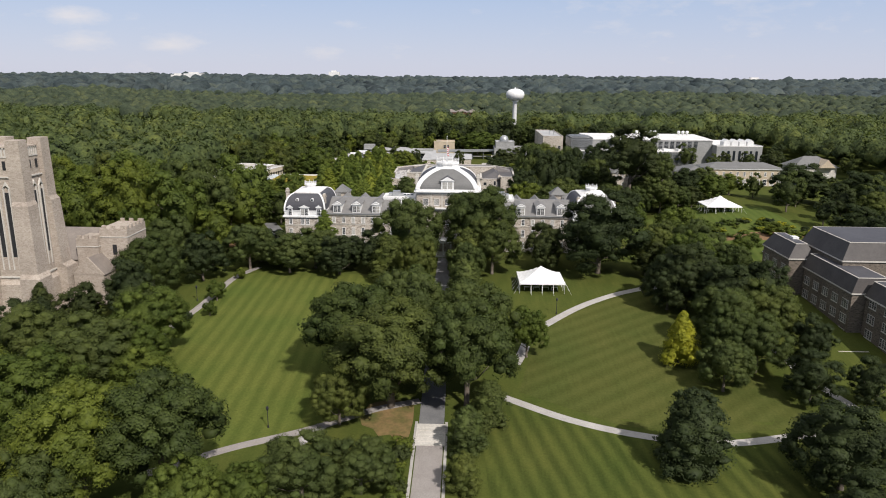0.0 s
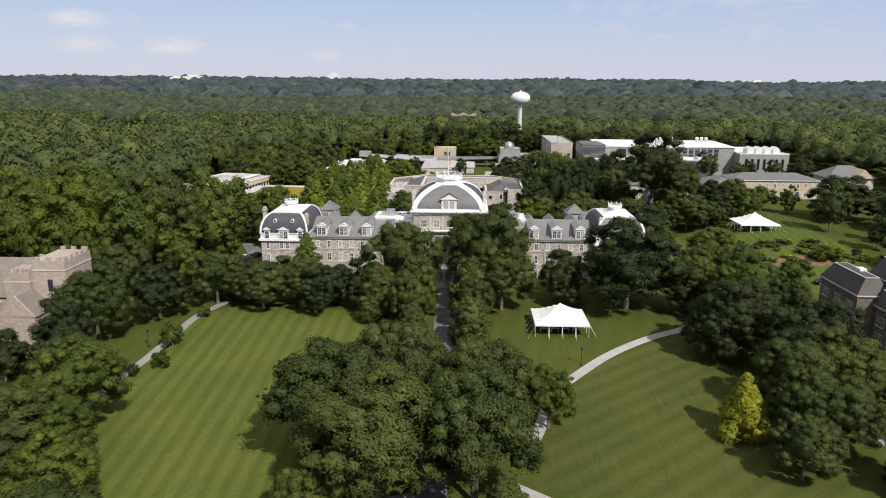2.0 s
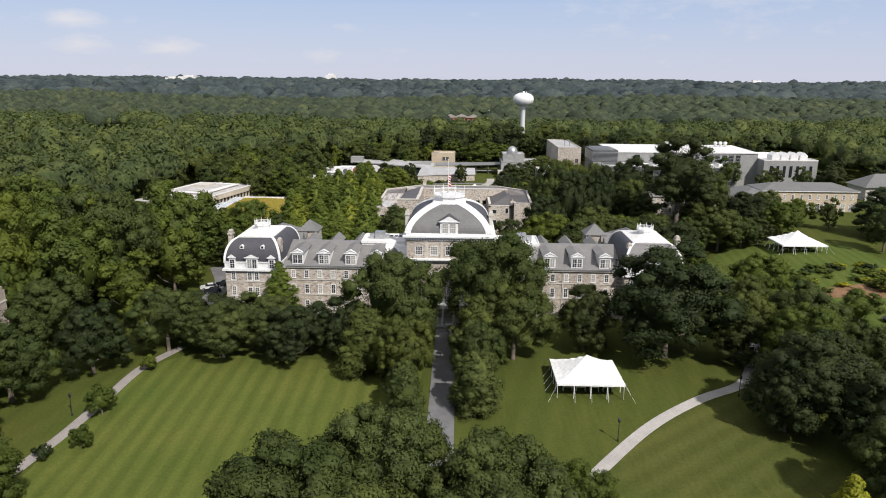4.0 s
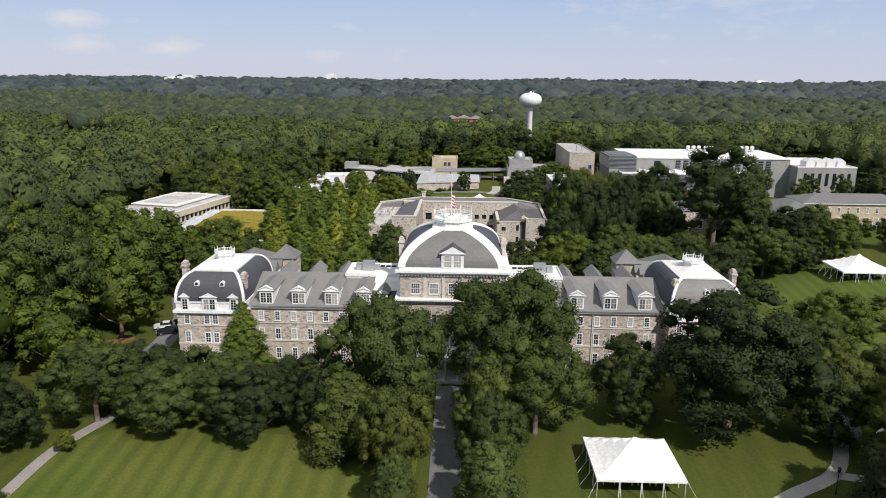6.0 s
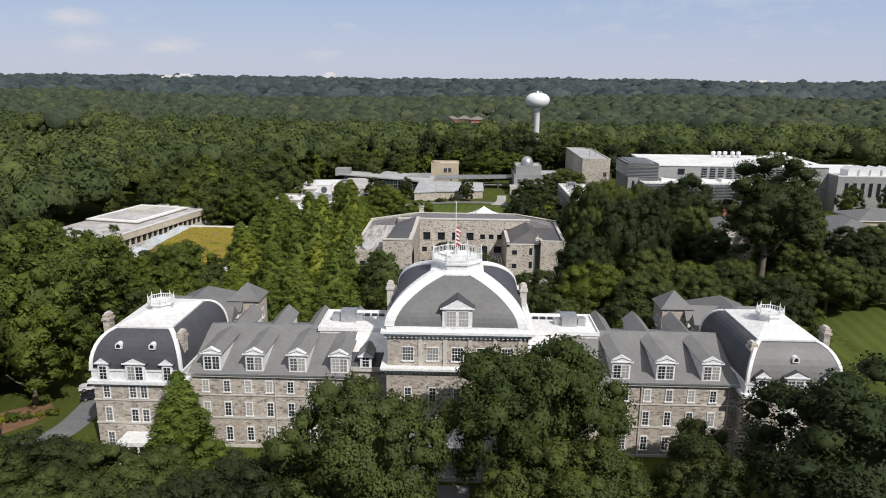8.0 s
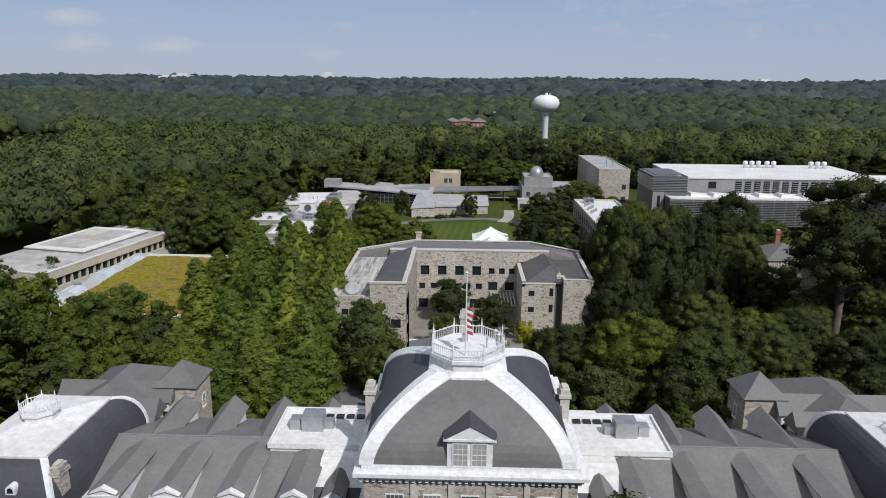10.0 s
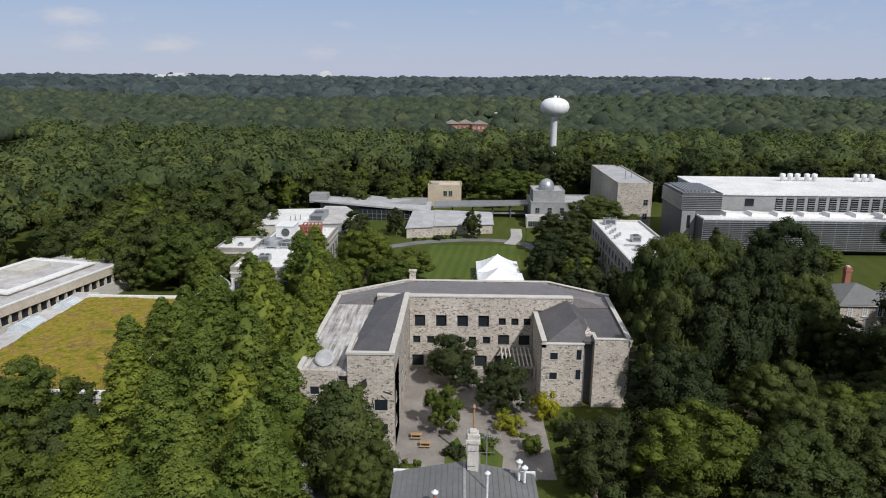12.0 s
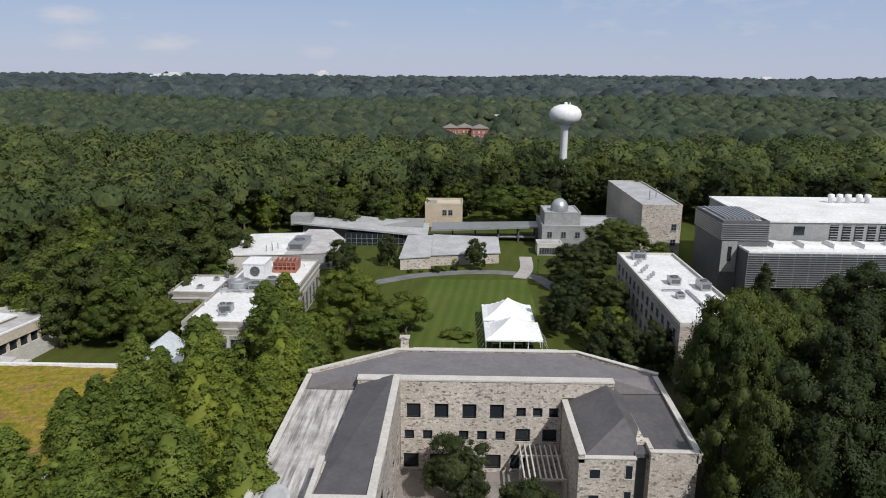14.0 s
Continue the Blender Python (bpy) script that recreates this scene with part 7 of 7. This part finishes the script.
for x in (-6, 2, 10, 17, 23):
    for y in (441, 446):
        part("bridge_post", Shape().box(x, x + 0.5, y, y + 0.5, 4, 9.5), "panel_dark", sc)
part("bridge", Shape().box(-13, 25, 441.6, 446, 6.2, 6.6), "panel_grey", sc)
bx = thing("brick_block", (-8, 470, 5), "small tan brick block with a terracotta roof edge", "building")
cliff(bx, -16.4, -2.2, 463, 475, 5, 13.4, "tan", "cream", 0.7, "tan")
part("plant_room", Shape().box(-15.6, -12, 466, 471, 13.5, 13.9), "panel_grey", bx)
for i in range(2):
    fit_piece(BWIN, bx, -9 + i * 2.2, 462.95, 9.6)
ob_ = thing("observatory_block", (34, 440, 4.5), "grey stone physics block with a small white observatory dome", "building")
cliff(ob_, 24, 52, 430, 448, 4.3, 12.6, "panel_grey", "grey_roof", 0.5)
cliff(ob_, 25, 37, 433, 446, 12.6, 16.6, "panel_grey", "grey_roof", 0.4)
cliff(ob_, 22, 30, 424, 430, 4.3, 8.0, "limestone", "grey_roof", 0.4)
part("observatory_dome", Shape().lathe(30.5, 438, [(3.0, 16.6), (3.0, 17.6), (2.8, 18.8), (2.1, 20.0), (1.1, 20.7), (0.1, 20.95)], 20), "louvre", ob_, "small pale metal observatory dome", True)
for i in range(5):
    fit_piece(BWIN, ob_, 26.5 + i * 4.6, 429.95, 9.0)
    fit_piece(BWIN, ob_, 23.4 + i * 1.6, 423.95, 5.0)
ph = thing("physics_block", (60, 446, 4.5), "plain fieldstone block with a grey flat roof and two thin stacks", "building")
cliff(ph, 54, 66.5, 421, 473, 4, 21.6, "stone_pale", "grey_roof", 0.5)
part("stack", Shape().tube((59, 432, 21.6), (59, 432, 25), 0.18), "metal", ph)
part("stack", Shape().tube((62.5, 437, 21.6), (62.5, 437, 25), 0.18), "metal", ph)
fit_piece(BWIN, ph, 64.3, 420.95, 14.0)
fit_piece(BWIN, ph, 64.3, 420.95, 9.0)
# engineering block, white roof
fr = thing("engineering_block", (45, 357, 4), "long grey stone block with a white flat roof and roof vents", "building")
cliff(fr, 38.2, 52.8, 330, 383.5, 3.5, 15.4, "stone", "roof_white", 0.7, "limestone")
hvac(fr, 42.7, 379.5, 15.5, 3.4, 3.0, 1.7, 2)
hvac(fr, 45.2, 357.5, 15.5, 2.4, 3.0, 1.5)
hvac(fr, 50.6, 354, 15.5, 2.2, 4.0, 1.7)
hvac(fr, 43.4, 347, 15.5, 1.6, 1.8, 1.0)
duct(fr, 46.0, 46.7, 333, 352, 15.5, 0.35)
duct(fr, 49.4, 50.1, 334, 349, 15.5, 0.35)
duct(fr, 41.0, 45.0, 351.5, 352.2, 15.5, 0.35)
for k in range(9):
    part("roof_vent", Shape().lathe(40.2 + (k % 3) * 1.1, 360 + k * 2.0, [(0.35, 15.5), (0.35, 16.2), (0.5, 16.3), (0.1, 16.6)], 10), "metal", fr)
for i in range(13):
    for z in (5.6, 9.4, 12.4):
        fit_piece(BWIN, fr, 38.15, 333 + i * 3.9, z - 0.4, -math.pi / 2)
for i in range(4):
    fit_piece(BWIN, fr, 40.5 + i * 3.3, 329.95, 11.0)

# laboratory with louvred front
lab = thing("laboratory", (110, 400, 4), "long modern laboratory with louvred fronts, white roofs and roof stacks", "building")
cliff(lab, 71.5, 135, 381, 393, 7.5, 16.9, "panel_dark", "roof_white", 0.5, "roof_white")
for k in range(15):
    part("louvre", Shape().box(71.2, 135.2, 380.55, 380.95, 7.8 + k * 0.6, 7.94 + k * 0.6), "louvre", lab, "horizontal metal sun louvre")
for k in range(17):
    part("post", Shape().box(71.3 + k * 4, 71.45 + k * 4, 380.95, 381.05, 7.6, 16.9), "louvre", lab)
part("glass_wall", Shape().box(76, 134, 383, 392, 3.5, 7.5), "glass", lab)
part("wall", Shape().box(71.5, 76, 383, 393, 3.5, 7.5), "panel_dark", lab)
cliff(lab, 66.8, 79, 388, 409, 3.5, 23.4, "panel_dark", "grey_roof", 0.6)
for k in range(8):
    part("louvre", Shape().box(66.5, 79.2, 387.6, 388.0, 18.8 + k * 0.58, 18.98 + k * 0.58), "louvre", lab, "horizontal metal sun louvre")
    part("louvre", Shape().box(66.4, 66.8, 388.0, 409.0, 18.8 + k * 0.58, 19.1 + k * 0.58), "louvre", lab, "horizontal metal sun louvre")
part("panel", Shape().box(66.9, 71, 387.7, 388.0, 10, 18.4), "panel_grey", lab)
part("window", Shape().box(68.6, 69.6, 387.6, 387.75, 13, 17), "glass", lab)
for k in range(9):
    part("roof_beam", Shape().box(68 + k * 1.1, 68.5 + k * 1.1, 390, 407, 24.0, 24.5), "metal", lab, "open steel beam over the roof")
part("wall", Shape().add([(78, 394, 3.5), (150, 394, 3.5), (150, 430, 3.5), (78, 430, 3.5), (78, 394, 22.6), (150, 394, 22.6), (150, 411, 22.8), (78, 411, 22.8), (150, 430, 23.0), (78, 430, 23.0)],
                         [(0, 3, 2, 1), (0, 1, 5, 4), (1, 2, 8, 6, 5), (3, 0, 4, 7, 9), (2, 3, 9, 8), (4, 5, 6, 7), (7, 6, 8, 9)]), "panel_grey", lab)
part("roof", Shape().add([(77.7, 393.6, 22.5), (150.3, 393.6, 22.5), (150.3, 411, 22.85), (77.7, 411, 22.85), (150.3, 430.4, 23.05), (77.7, 430.4, 23.05), (77.7, 393.6, 22.9), (150.3, 393.6, 22.9), (150.3, 411, 23.2), (77.7, 411, 23.2), (150.3, 430.4, 23.45), (77.7, 430.4, 23.45)],
                         [(6, 7, 8, 9), (9, 8, 10, 11), (0, 1, 7, 6), (1, 2, 8, 7), (2, 4, 10, 8), (4, 5, 11, 10), (5, 3, 9, 11), (3, 0, 6, 9), (0, 3, 2, 1), (3, 5, 4, 2)]), "roof_white", lab, "broad white metal roof")
part("window", Shape().box(88.6, 91.4, 393.85, 394.05, 19.0, 21.4), "glass", lab)
for i in range(13):
    w = Shape().box(98.4 + i * 3.4, 100.6 + i * 3.4, 393.85, 394.05, 17.6, 21.8)
    wp = part("window", w, "glass", lab)
    for k in range(6):
        part("louvre", Shape().box(98.4 + i * 3.4, 100.6 + i * 3.4, 393.6, 393.85, 17.9 + k * 0.72, 18.05 + k * 0.72), "louvre", wp)
for k in range(7):
    x = 80 + 8 * k
    part("skylight", Shape().add([(x, 386.5, 17.0), (x + 7, 386.5, 17.0), (x + 7, 392.5, 17.0), (x, 392.5, 17.0), (x + 0.4, 387, 18.1), (x + 6.6, 387, 17.4), (x + 6.6, 392, 17.4), (x + 0.4, 392, 18.1)],
                                 [(4, 5, 6, 7), (0, 1, 5, 4), (1, 2, 6, 5), (2, 3, 7, 6), (3, 0, 4, 7)]), "roof_white", lab, "sloped rooflight monitor")
for k, x in enumerate((112, 114.6, 117.2, 120.6, 123.2, 138, 140.6, 143.2)):
    part("flue", Shape().lathe(x, 421, [(0.7, 23.3), (0.7, 24.6), (0.95, 24.8), (0.95, 25.9), (0.5, 26.1)], 12), "white", lab, "white roof exhaust stack", True)
cliff(lab, 150, 176, 386, 424, 5, 20.0, "panel_grey", "roof_white", 0.5, "roof_white")
for k in range(4):
    x = 154 + k * 4.5
    part("greenhouse", Shape().box(x, x + 3.6, 387, 393, 20, 22.6).gable(x, x + 3.6, 387, 393, 22.6, 24, "y"), "white", lab)
for i in range(7):
    w = part("window", Shape().box(153 + i * 3.2, 154.3 + i * 3.2, 385.8, 386.05, 12, 17.5), "glass", lab)

# library with planted roof
lib = thing("library", (-104, 322, 4), "low library with a pale flat roof, cream fascia and window bands", "building")


def tilted(x, y):
    """Library's own plan: x away from its long front, y along it."""
    return (-99.5 + 0.211 * y - 0.977 * x, 295 + 0.977 * y + 0.211 * x)


def slab(x0, x1, y0, y1, z0, z1):
    return Shape().prism([tilted(x1, y0), tilted(x0, y0), tilted(x0, y1), tilted(x1, y1)], z0, z1)


part("wall", slab(0.4, 24, 0, 51, 1, 7.4), "limestone", lib)
part("window_band", slab(0.9, 23, 0.5, 50.5, 7.4, 9.7), "glass", lib, "dark continuous window band")
for k in range(20):
    part("pier", slab(0.35, 1.0, 0.3 + k * 2.62, 0.75 + k * 2.62, 7.4, 9.7), "cream", lib)
for k in range(9):
    part("pier", slab(1.2 + k * 2.6, 1.65 + k * 2.6, 0.2, 0.7, 7.4, 9.7), "cream", lib)
part("fascia", slab(0, 24.4, -0.6, 51.6, 9.7, 11.6), "cream", lib, "deep cream concrete fascia")
part("flat_roof", slab(0.5, 23.9, -0.1, 51.1, 11.6, 11.72), "gravel_roof", lib)
part("coping", slab(-0.1, 0.5, -0.7, 51.7, 11.6, 11.9), "roof_white", lib)
part("coping", slab(0.5, 24.4, -0.7, -0.1, 11.6, 11.9), "roof_white", lib)
up_ = part("upper_storey", slab(5, 23, 18, 44, 11.7, 12.2), "cream", lib, "low raised roof storey")
part("flat_roof", slab(4.6, 23.4, 17.6, 44.4, 12.2, 12.5), "roof_white", up_)
part("flat_roof", slab(7, 21.4, 20, 42, 12.5, 12.57), "gravel_roof", up_)
part("plant_room", slab(12, 18, 30, 38, 12.55, 13.5), "limestone", lib)
gr = thing("garden_library", (-70, 297, 3), "building with a yellow-green planted sedum roof and vaulted rooflights", "building")
part("wall", Shape().box(-86.4, -57, 272, 321, 1.5, 9.2), "limestone", gr)
bumps = Shape()
nx_, ny_ = 29, 49
for jy in range(ny_ + 1):
    for ix in range(nx_ + 1):
        x, y = -86.6 + ix * 29.4 / nx_, 272.6 + jy * 47.8 / ny_
        bumps.v.append((x, y, 9.72 + 0.22 * noise.noise(Vector((x * 0.7, y * 0.7, 2.0))) + 0.3 * noise.noise(Vector((x * 0.12, y * 0.12, 7.0)))))
bumps.f += [(a, a + 1, a + nx_ + 2, a + nx_ + 1) for jy in range(ny_) for a in range(jy * (nx_ + 1), jy * (nx_ + 1) + nx_)]
part("planted_roof", bumps, "sedum", gr, "uneven yellow-green sedum planting")
part("roof_edge", Shape().box(-86.8, -62, 320.2, 320.9, 9.0, 10.1).prism([(-62, 320.2), (-57.6, 324.2), (-57.2, 325), (-62, 320.9)], 9.0, 10.1), "roof_white", gr)
part("roof_edge", Shape().box(-86.8, -56.8, 271.8, 272.7, 9.0, 10.1), "roof_white", gr)
part("roof_edge", Shape().box(-57.4, -56.8, 272.7, 324.2, 9.0, 10.1), "roof_white", gr)
part("roof_walk", Shape().box(-92.5, -86.7, 270, 326, 8.6, 8.9), "gravel_roof", gr, "pale gravel strip between the roofs")
part("wall", Shape().box(-92.3, -84.0, 270.3, 325.7, 1.5, 8.6), "limestone", gr)
for x, y, w_, d_, h_ in ((-89.6, 277, 2.6, 4.6, 1.6), (-89.4, 287.5, 2.7, 5.0, 1.7), (-89.2, 302, 2.8, 5.2, 1.8), (-88.6, 316.0, 2.6, 4.0, 1.5)):
    prof = [(x + w_ * math.cos(math.pi * k / 10), 8.9 + h_ * math.sin(math.pi * k / 10)) for k in range(11)]
    v_ = part("rooflight", Shape().rings([[(px, yy, pz) for px, pz in prof] for yy in (y - d_ / 2, y + d_ / 2)]), "skylight", gr, "vaulted pale glass and metal rooflight", smooth=False)
    for k in range(0, 11, 2):
        px, pz = prof[k]
        part("rib", Shape().box(px - 0.06, px + 0.06, y - d_ / 2 - 0.03, y + d_ / 2 + 0.03, pz - 0.02, pz + 0.07), "white", v_)
for x, y in ((-91, 293), (-91.4, 304), (-90, 316)):
    part("roof_vent", Shape().box(x - 0.6, x + 0.6, y - 0.6, y + 0.6, 8.9, 9.9).box(x - 0.75, x + 0.75, y - 0.75, y + 0.75, 9.9, 10.05), "metal", gr)

# old stone halls to the right
oh = thing("old_stone_hall", (92, 308, 6), "old stone hall with hipped grey slate roofs and tall windows", "building")
for x0, x1, y0, y1, z1, rise in ((74.5, 86, 308, 320, 14.6, 2.8), (86, 104, 309, 318, 14.0, 3.0), (104, 119, 297, 318, 15.8, 3.0)):
    w = part("wall", Shape().box(x0, x1, y0, y1, 3, z1), "stone_pale", oh)
    part("roof", Shape().hip(x0, x1, y0, y1, z1, z1 + rise, over=0.6), "slate", w)
    part("eave", Shape().box(x0 - 0.5, x1 + 0.5, y0 - 0.5, y1 + 0.5, z1 - 0.3, z1), "limestone", w)
    for i in range(int((x1 - x0 - 1) / 3.0)):
        for z in (8.2, 12.2):
            fit_piece(W_WIN, oh, x0 + 2 + i * 3.0, y0 - 0.04, z)
    for i in range(4):
        for z in (8.2, 12.2):
            fit_piece(W_WIN, oh, x0 - 0.04, y0 + 2 + i * 3.2, z, -math.pi / 2)
part("gable", Shape().gable(90, 96, 305, 318, 14.8, 18.6, "y"), "slate", oh)
chimney(oh, 80, 317, 1.2, 1.2, 15, 20.0, "brick")
th = thing("tan_hall", (139, 323, 9), "cream stuccoed two-storey hall with a grey hipped roof", "building")
part("wall", Shape().box(121, 158, 317, 331, 5, 16.0), "tan", th)
part("roof", Shape().hip(121, 158, 317, 331, 16.0, 18.4, over=0.7), "slate", th)
part("eave", Shape().box(120.4, 158.6, 316.4, 331.6, 15.6, 16.0), "white", th)
ARCH = sash_window(1.7, 2.6, (2, 2))
for i in range(11):
    fit_piece(W_WIN, th, 123 + i * 3.3, 316.96, 12.6)
    fit_piece(ARCH, th, 123 + i * 3.3, 316.96, 8.2)
hs = thing("house", (184, 345, 9), "stone house with a grey hipped roof among trees", "house")
part("wall", Shape().box(173, 194, 338, 352, 5, 14.5), "limestone", hs)
part("roof", Shape().hip(173, 194, 338, 352, 14.5, 19.5, over=1.0), "slate", hs)
part("gable", Shape().gable(184, 192, 335.5, 345, 14.5, 18.6, "y"), "tan", hs)
for i in range(5):
    fit_piece(W_WIN, hs, 175.5 + i * 3.6, 337.96, 10.5)

# buildings beyond the woods
ap = thing("brick_apartments", (5, 820, 0), "red brick apartment block with brown hipped roofs above the woods", "building")
for x0, x1, y0 in ((-18, -5, 812), (-6, 8, 818), (7, 21, 810)):
    w = part("wall", Shape().box(x0, x1, y0, y0 + 14, -20, 16.6), "brick", ap)
    part("roof", Shape().hip(x0, x1, y0, y0 + 14, 16.6, 20.2, over=0.8), "brown_slate", w)
    for i in range(int((x1 - x0) / 4)):
        for z in (5.0, 8.8, 12.6):
            fit_piece(W_WIN, ap, x0 + 2.4 + i * 4, y0 - 0.05, z, 0, (1.4, 1, 1))
for x, y, w_, h_ in ((-1640, 4250, 60, 26), (-1760, 4300, 40, 18), (-830, 4500, 34, 34), (1660, 4100, 50, 22)):
    dz = ground_z(x, y)
    single("distant_building", Shape().box(x - w_, x + w_, y - 15, y + 15, dz, dz + 22 + h_).box(x - w_ * 0.5, x + w_ * 0.4, y - 12, y + 12, dz + 22 + h_, dz + 30 + h_), "roof_white", "small white building on the wooded horizon", "building", group="distant buildings")
far_ = thing("pale_block", (56, 1100, -12), "low pale flat-roofed block beyond the woods", "building")
cliff(far_, 38, 74, 1100, 1120, -14, 11.5, "cream", "roof_white", 0.6)
for x, y, w_ in ((-268, 452, 11), (-292, 500, 10)):
    dz = ground_z(x, y)
    h2 = thing("house", (x, y, dz), "white house with a grey gable roof among trees", "house")
    part("wall", Shape().box(x - w_, x + w_, y - 6, y + 6, dz, dz + 15), "white", h2)
    part("roof", Shape().gable(x - w_ - 0.6, x + w_ + 0.6, y - 6.6, y + 6.6, dz + 15, dz + 19, "x"), "slate", h2)

def tent(name, cx, cy, w, d, eave, peak, label, peaks=1):
    """A pole tent: peaked canvas with a scalloped valance, poles, guy ropes and tables under it."""
    z = ground_z(cx, cy)
    t = thing(name, (cx, cy, z), label, "tent", "event tents")
    n = 10
    s = Shape()
    vs = {}
    for j in range(n + 1):
        for i in range(n + 1):
            u, v = i / n * 2 - 1, j / n * 2 - 1
            e = max(abs(u), abs(v))
            h = eave + (peak - eave) * (1 - e) ** 1.35
            vs[i, j] = len(s.v)
            s.v.append((cx + u * w / 2, cy + v * d / 2, z + h - 0.12 * abs(math.sin(i * math.pi / 2 * 1.0)) * (e > 0.99)))
    for j in range(n):
        for i in range(n):
            s.f.append((vs[i, j], vs[i + 1, j], vs[i + 1, j + 1], vs[i, j + 1]))
    rim = [(i, 0) for i in range(n)] + [(n, j) for j in range(n)] + [(n - i, n) for i in range(n)] + [(0, n - j) for j in range(n)]
    o = len(s.v)
    for k, (i, j) in enumerate(rim):
        x, y, zz = s.v[vs[i, j]]
        s.v.append((x, y, zz - (0.28 if k % 2 else 0.42)))
    for k in range(len(rim)):
        s.f.append((vs[rim[k]], o + k, o + (k + 1) % len(rim), vs[rim[(k + 1) % len(rim)]]))
    part("canopy", s, "canvas", t, "white peaked canvas")
    for k in range(5):
        for sx, sy in ((-1 + k / 2, -1), (-1 + k / 2, 1), (-1, -1 + k / 2), (1, -1 + k / 2)):
            x, y = cx + sx * (w / 2 - 0.15), cy + sy * (d / 2 - 0.15)
            part("pole", Shape().tube((x, y, z - 0.2), (x, y, z + eave), 0.07, n=6), "white", t)
            ox, oy = (sx * 1.8 if abs(sx) == 1 else 0), (sy * 1.8 if abs(sy) == 1 else 0)
            part("guy_rope", Shape().tube((x, y, z + eave), (x + ox, y + oy, z - 0.1), 0.025, n=4), "canvas", t)
    part("pole", Shape().tube((cx, cy, z - 0.2), (cx, cy, z + peak), 0.09, n=6), "white", t)
    for k in range(4):
        x = cx - w * 0.3 + k * w * 0.2
        tb = Shape().box(x - 0.9, x + 0.9, cy - d * 0.25, cy - d * 0.25 + 0.75, z + 0.7, z + 0.75)
        for dx in (-0.8, 0.8):
            tb.box(x + dx - 0.04, x + dx + 0.04, cy - d * 0.25 + 0.1, cy - d * 0.25 + 0.6, z - 0.1, z + 0.7)
        single("folding_table", tb, "canvas", "white folding table under the event tent", "table", group="tent tables")


tent("event_tent", 25.8, 164.5, 12.2, 11.4, 2.7, 6.0, "white peaked event tent on the lawn")
tent("event_tent", 105.5, 254, 13.5, 12, 2.6, 6.0, "white peaked event tent on the far lawn")
tent("event_tent", 8.3, 349, 12.2, 11, 2.8, 6.4, "white peaked event tent in the science court")
tent("event_tent", 8.0, 361, 11.8, 11, 2.8, 6.4, "white peaked event tent in the science court")


def car(x, y, turn, mat, label):
    """A parked car: body, cabin glass, roof, lamps, four wheels."""
    z = ground_z(x, y) + 0.06
    c = thing("car", (x, y, z), label, "car", "parked cars")
    m = Matrix.Translation((x, y, z)) @ Matrix.Rotation(turn, 4, "Z")
    prof = [(-2.2, 0.35), (-2.25, 0.75), (-1.9, 0.95), (-0.95, 1.0), (1.6, 1.0), (2.15, 0.9), (2.2, 0.4)]
    side = lambda w, k: [(a, w, b) for a, b in prof]
    part("body", Shape().rings([side(-0.82, 1), side(-0.9, 1), side(0.9, 1), side(0.82, 1)]).moved(m), mat, c)
    cab = [(-0.95, 0.98), (-0.35, 1.45), (1.1, 1.45), (1.7, 0.98)]
    part("windows", Shape().rings([[(a, -0.78, b) for a, b in cab], [(a, 0.78, b) for a, b in cab]]).moved(m), "glass", c)
    part("roof", Shape().box(-0.35, 1.1, -0.72, 0.72, 1.43, 1.5).moved(m), mat, c)
    for sx in (-1.4, 1.4):
        for sy in (-0.85, 0.85):
            w = part("wheel", Shape().tube((sx, sy - 0.1, 0.33), (sx, sy + 0.1, 0.33), 0.33, n=12).moved(m), "rubber", c)
            part("rim", Shape().tube((sx, sy - 0.115, 0.33), (sx, sy + 0.115, 0.33), 0.19, n=8).moved(m), "metal", w)
    for sy in (-0.6, 0.6):
        part("headlight", Shape().box(-2.27, -2.15, sy - 0.18, sy + 0.18, 0.62, 0.78).moved(m), "canvas", c)
        part("tail_light", Shape().box(2.12, 2.2, sy - 0.18, sy + 0.18, 0.7, 0.85).moved(m), "red", c)


car(-64.6, 217.6, 0.4, "car_white", "white car parked on the small drive")
car(-62.5, 214.2, 0.45, "car_dark", "black car parked on the small drive")
car(-61.6, 220.8, 0.4, "car_dark", "dark car parked on the small drive")
car(102.0, 197.5, 0.2, "car_dark", "dark blue car parked beside the drive")
car(106.5, 200.0, 0.2, "car_dark", "dark car parked beside the drive")
car(110.5, 197.0, 0.25, "car_white", "white car parked beside the drive")


def lamp_post(x, y):
    z = ground_z(x, y)
    l = thing("street_lamp", (x, y, z), "black iron path lamp on a slim post", "lamp", "path lamps")
    part("post", Shape().lathe(x, y, [(0.16, z - 0.1), (0.14, z + 0.5), (0.07, z + 0.6), (0.06, z + 3.4)], 8), "black", l)
    part("lantern", Shape().lathe(x, y, [(0.12, z + 3.4), (0.2, z + 3.5), (0.24, z + 3.9)], 6), "glass", l)
    part("cap", Shape().lathe(x, y, [(0.3, z + 3.9), (0.18, z + 4.1), (0.03, z + 4.3)], 6), "black", l)


for x, y in ((-30.1, 93.9), (28.0, 145.9), (53.1, 161.1), (-66.5, 196), (12, 60), (-64, 150), (20, 404)):
    lamp_post(x, y)
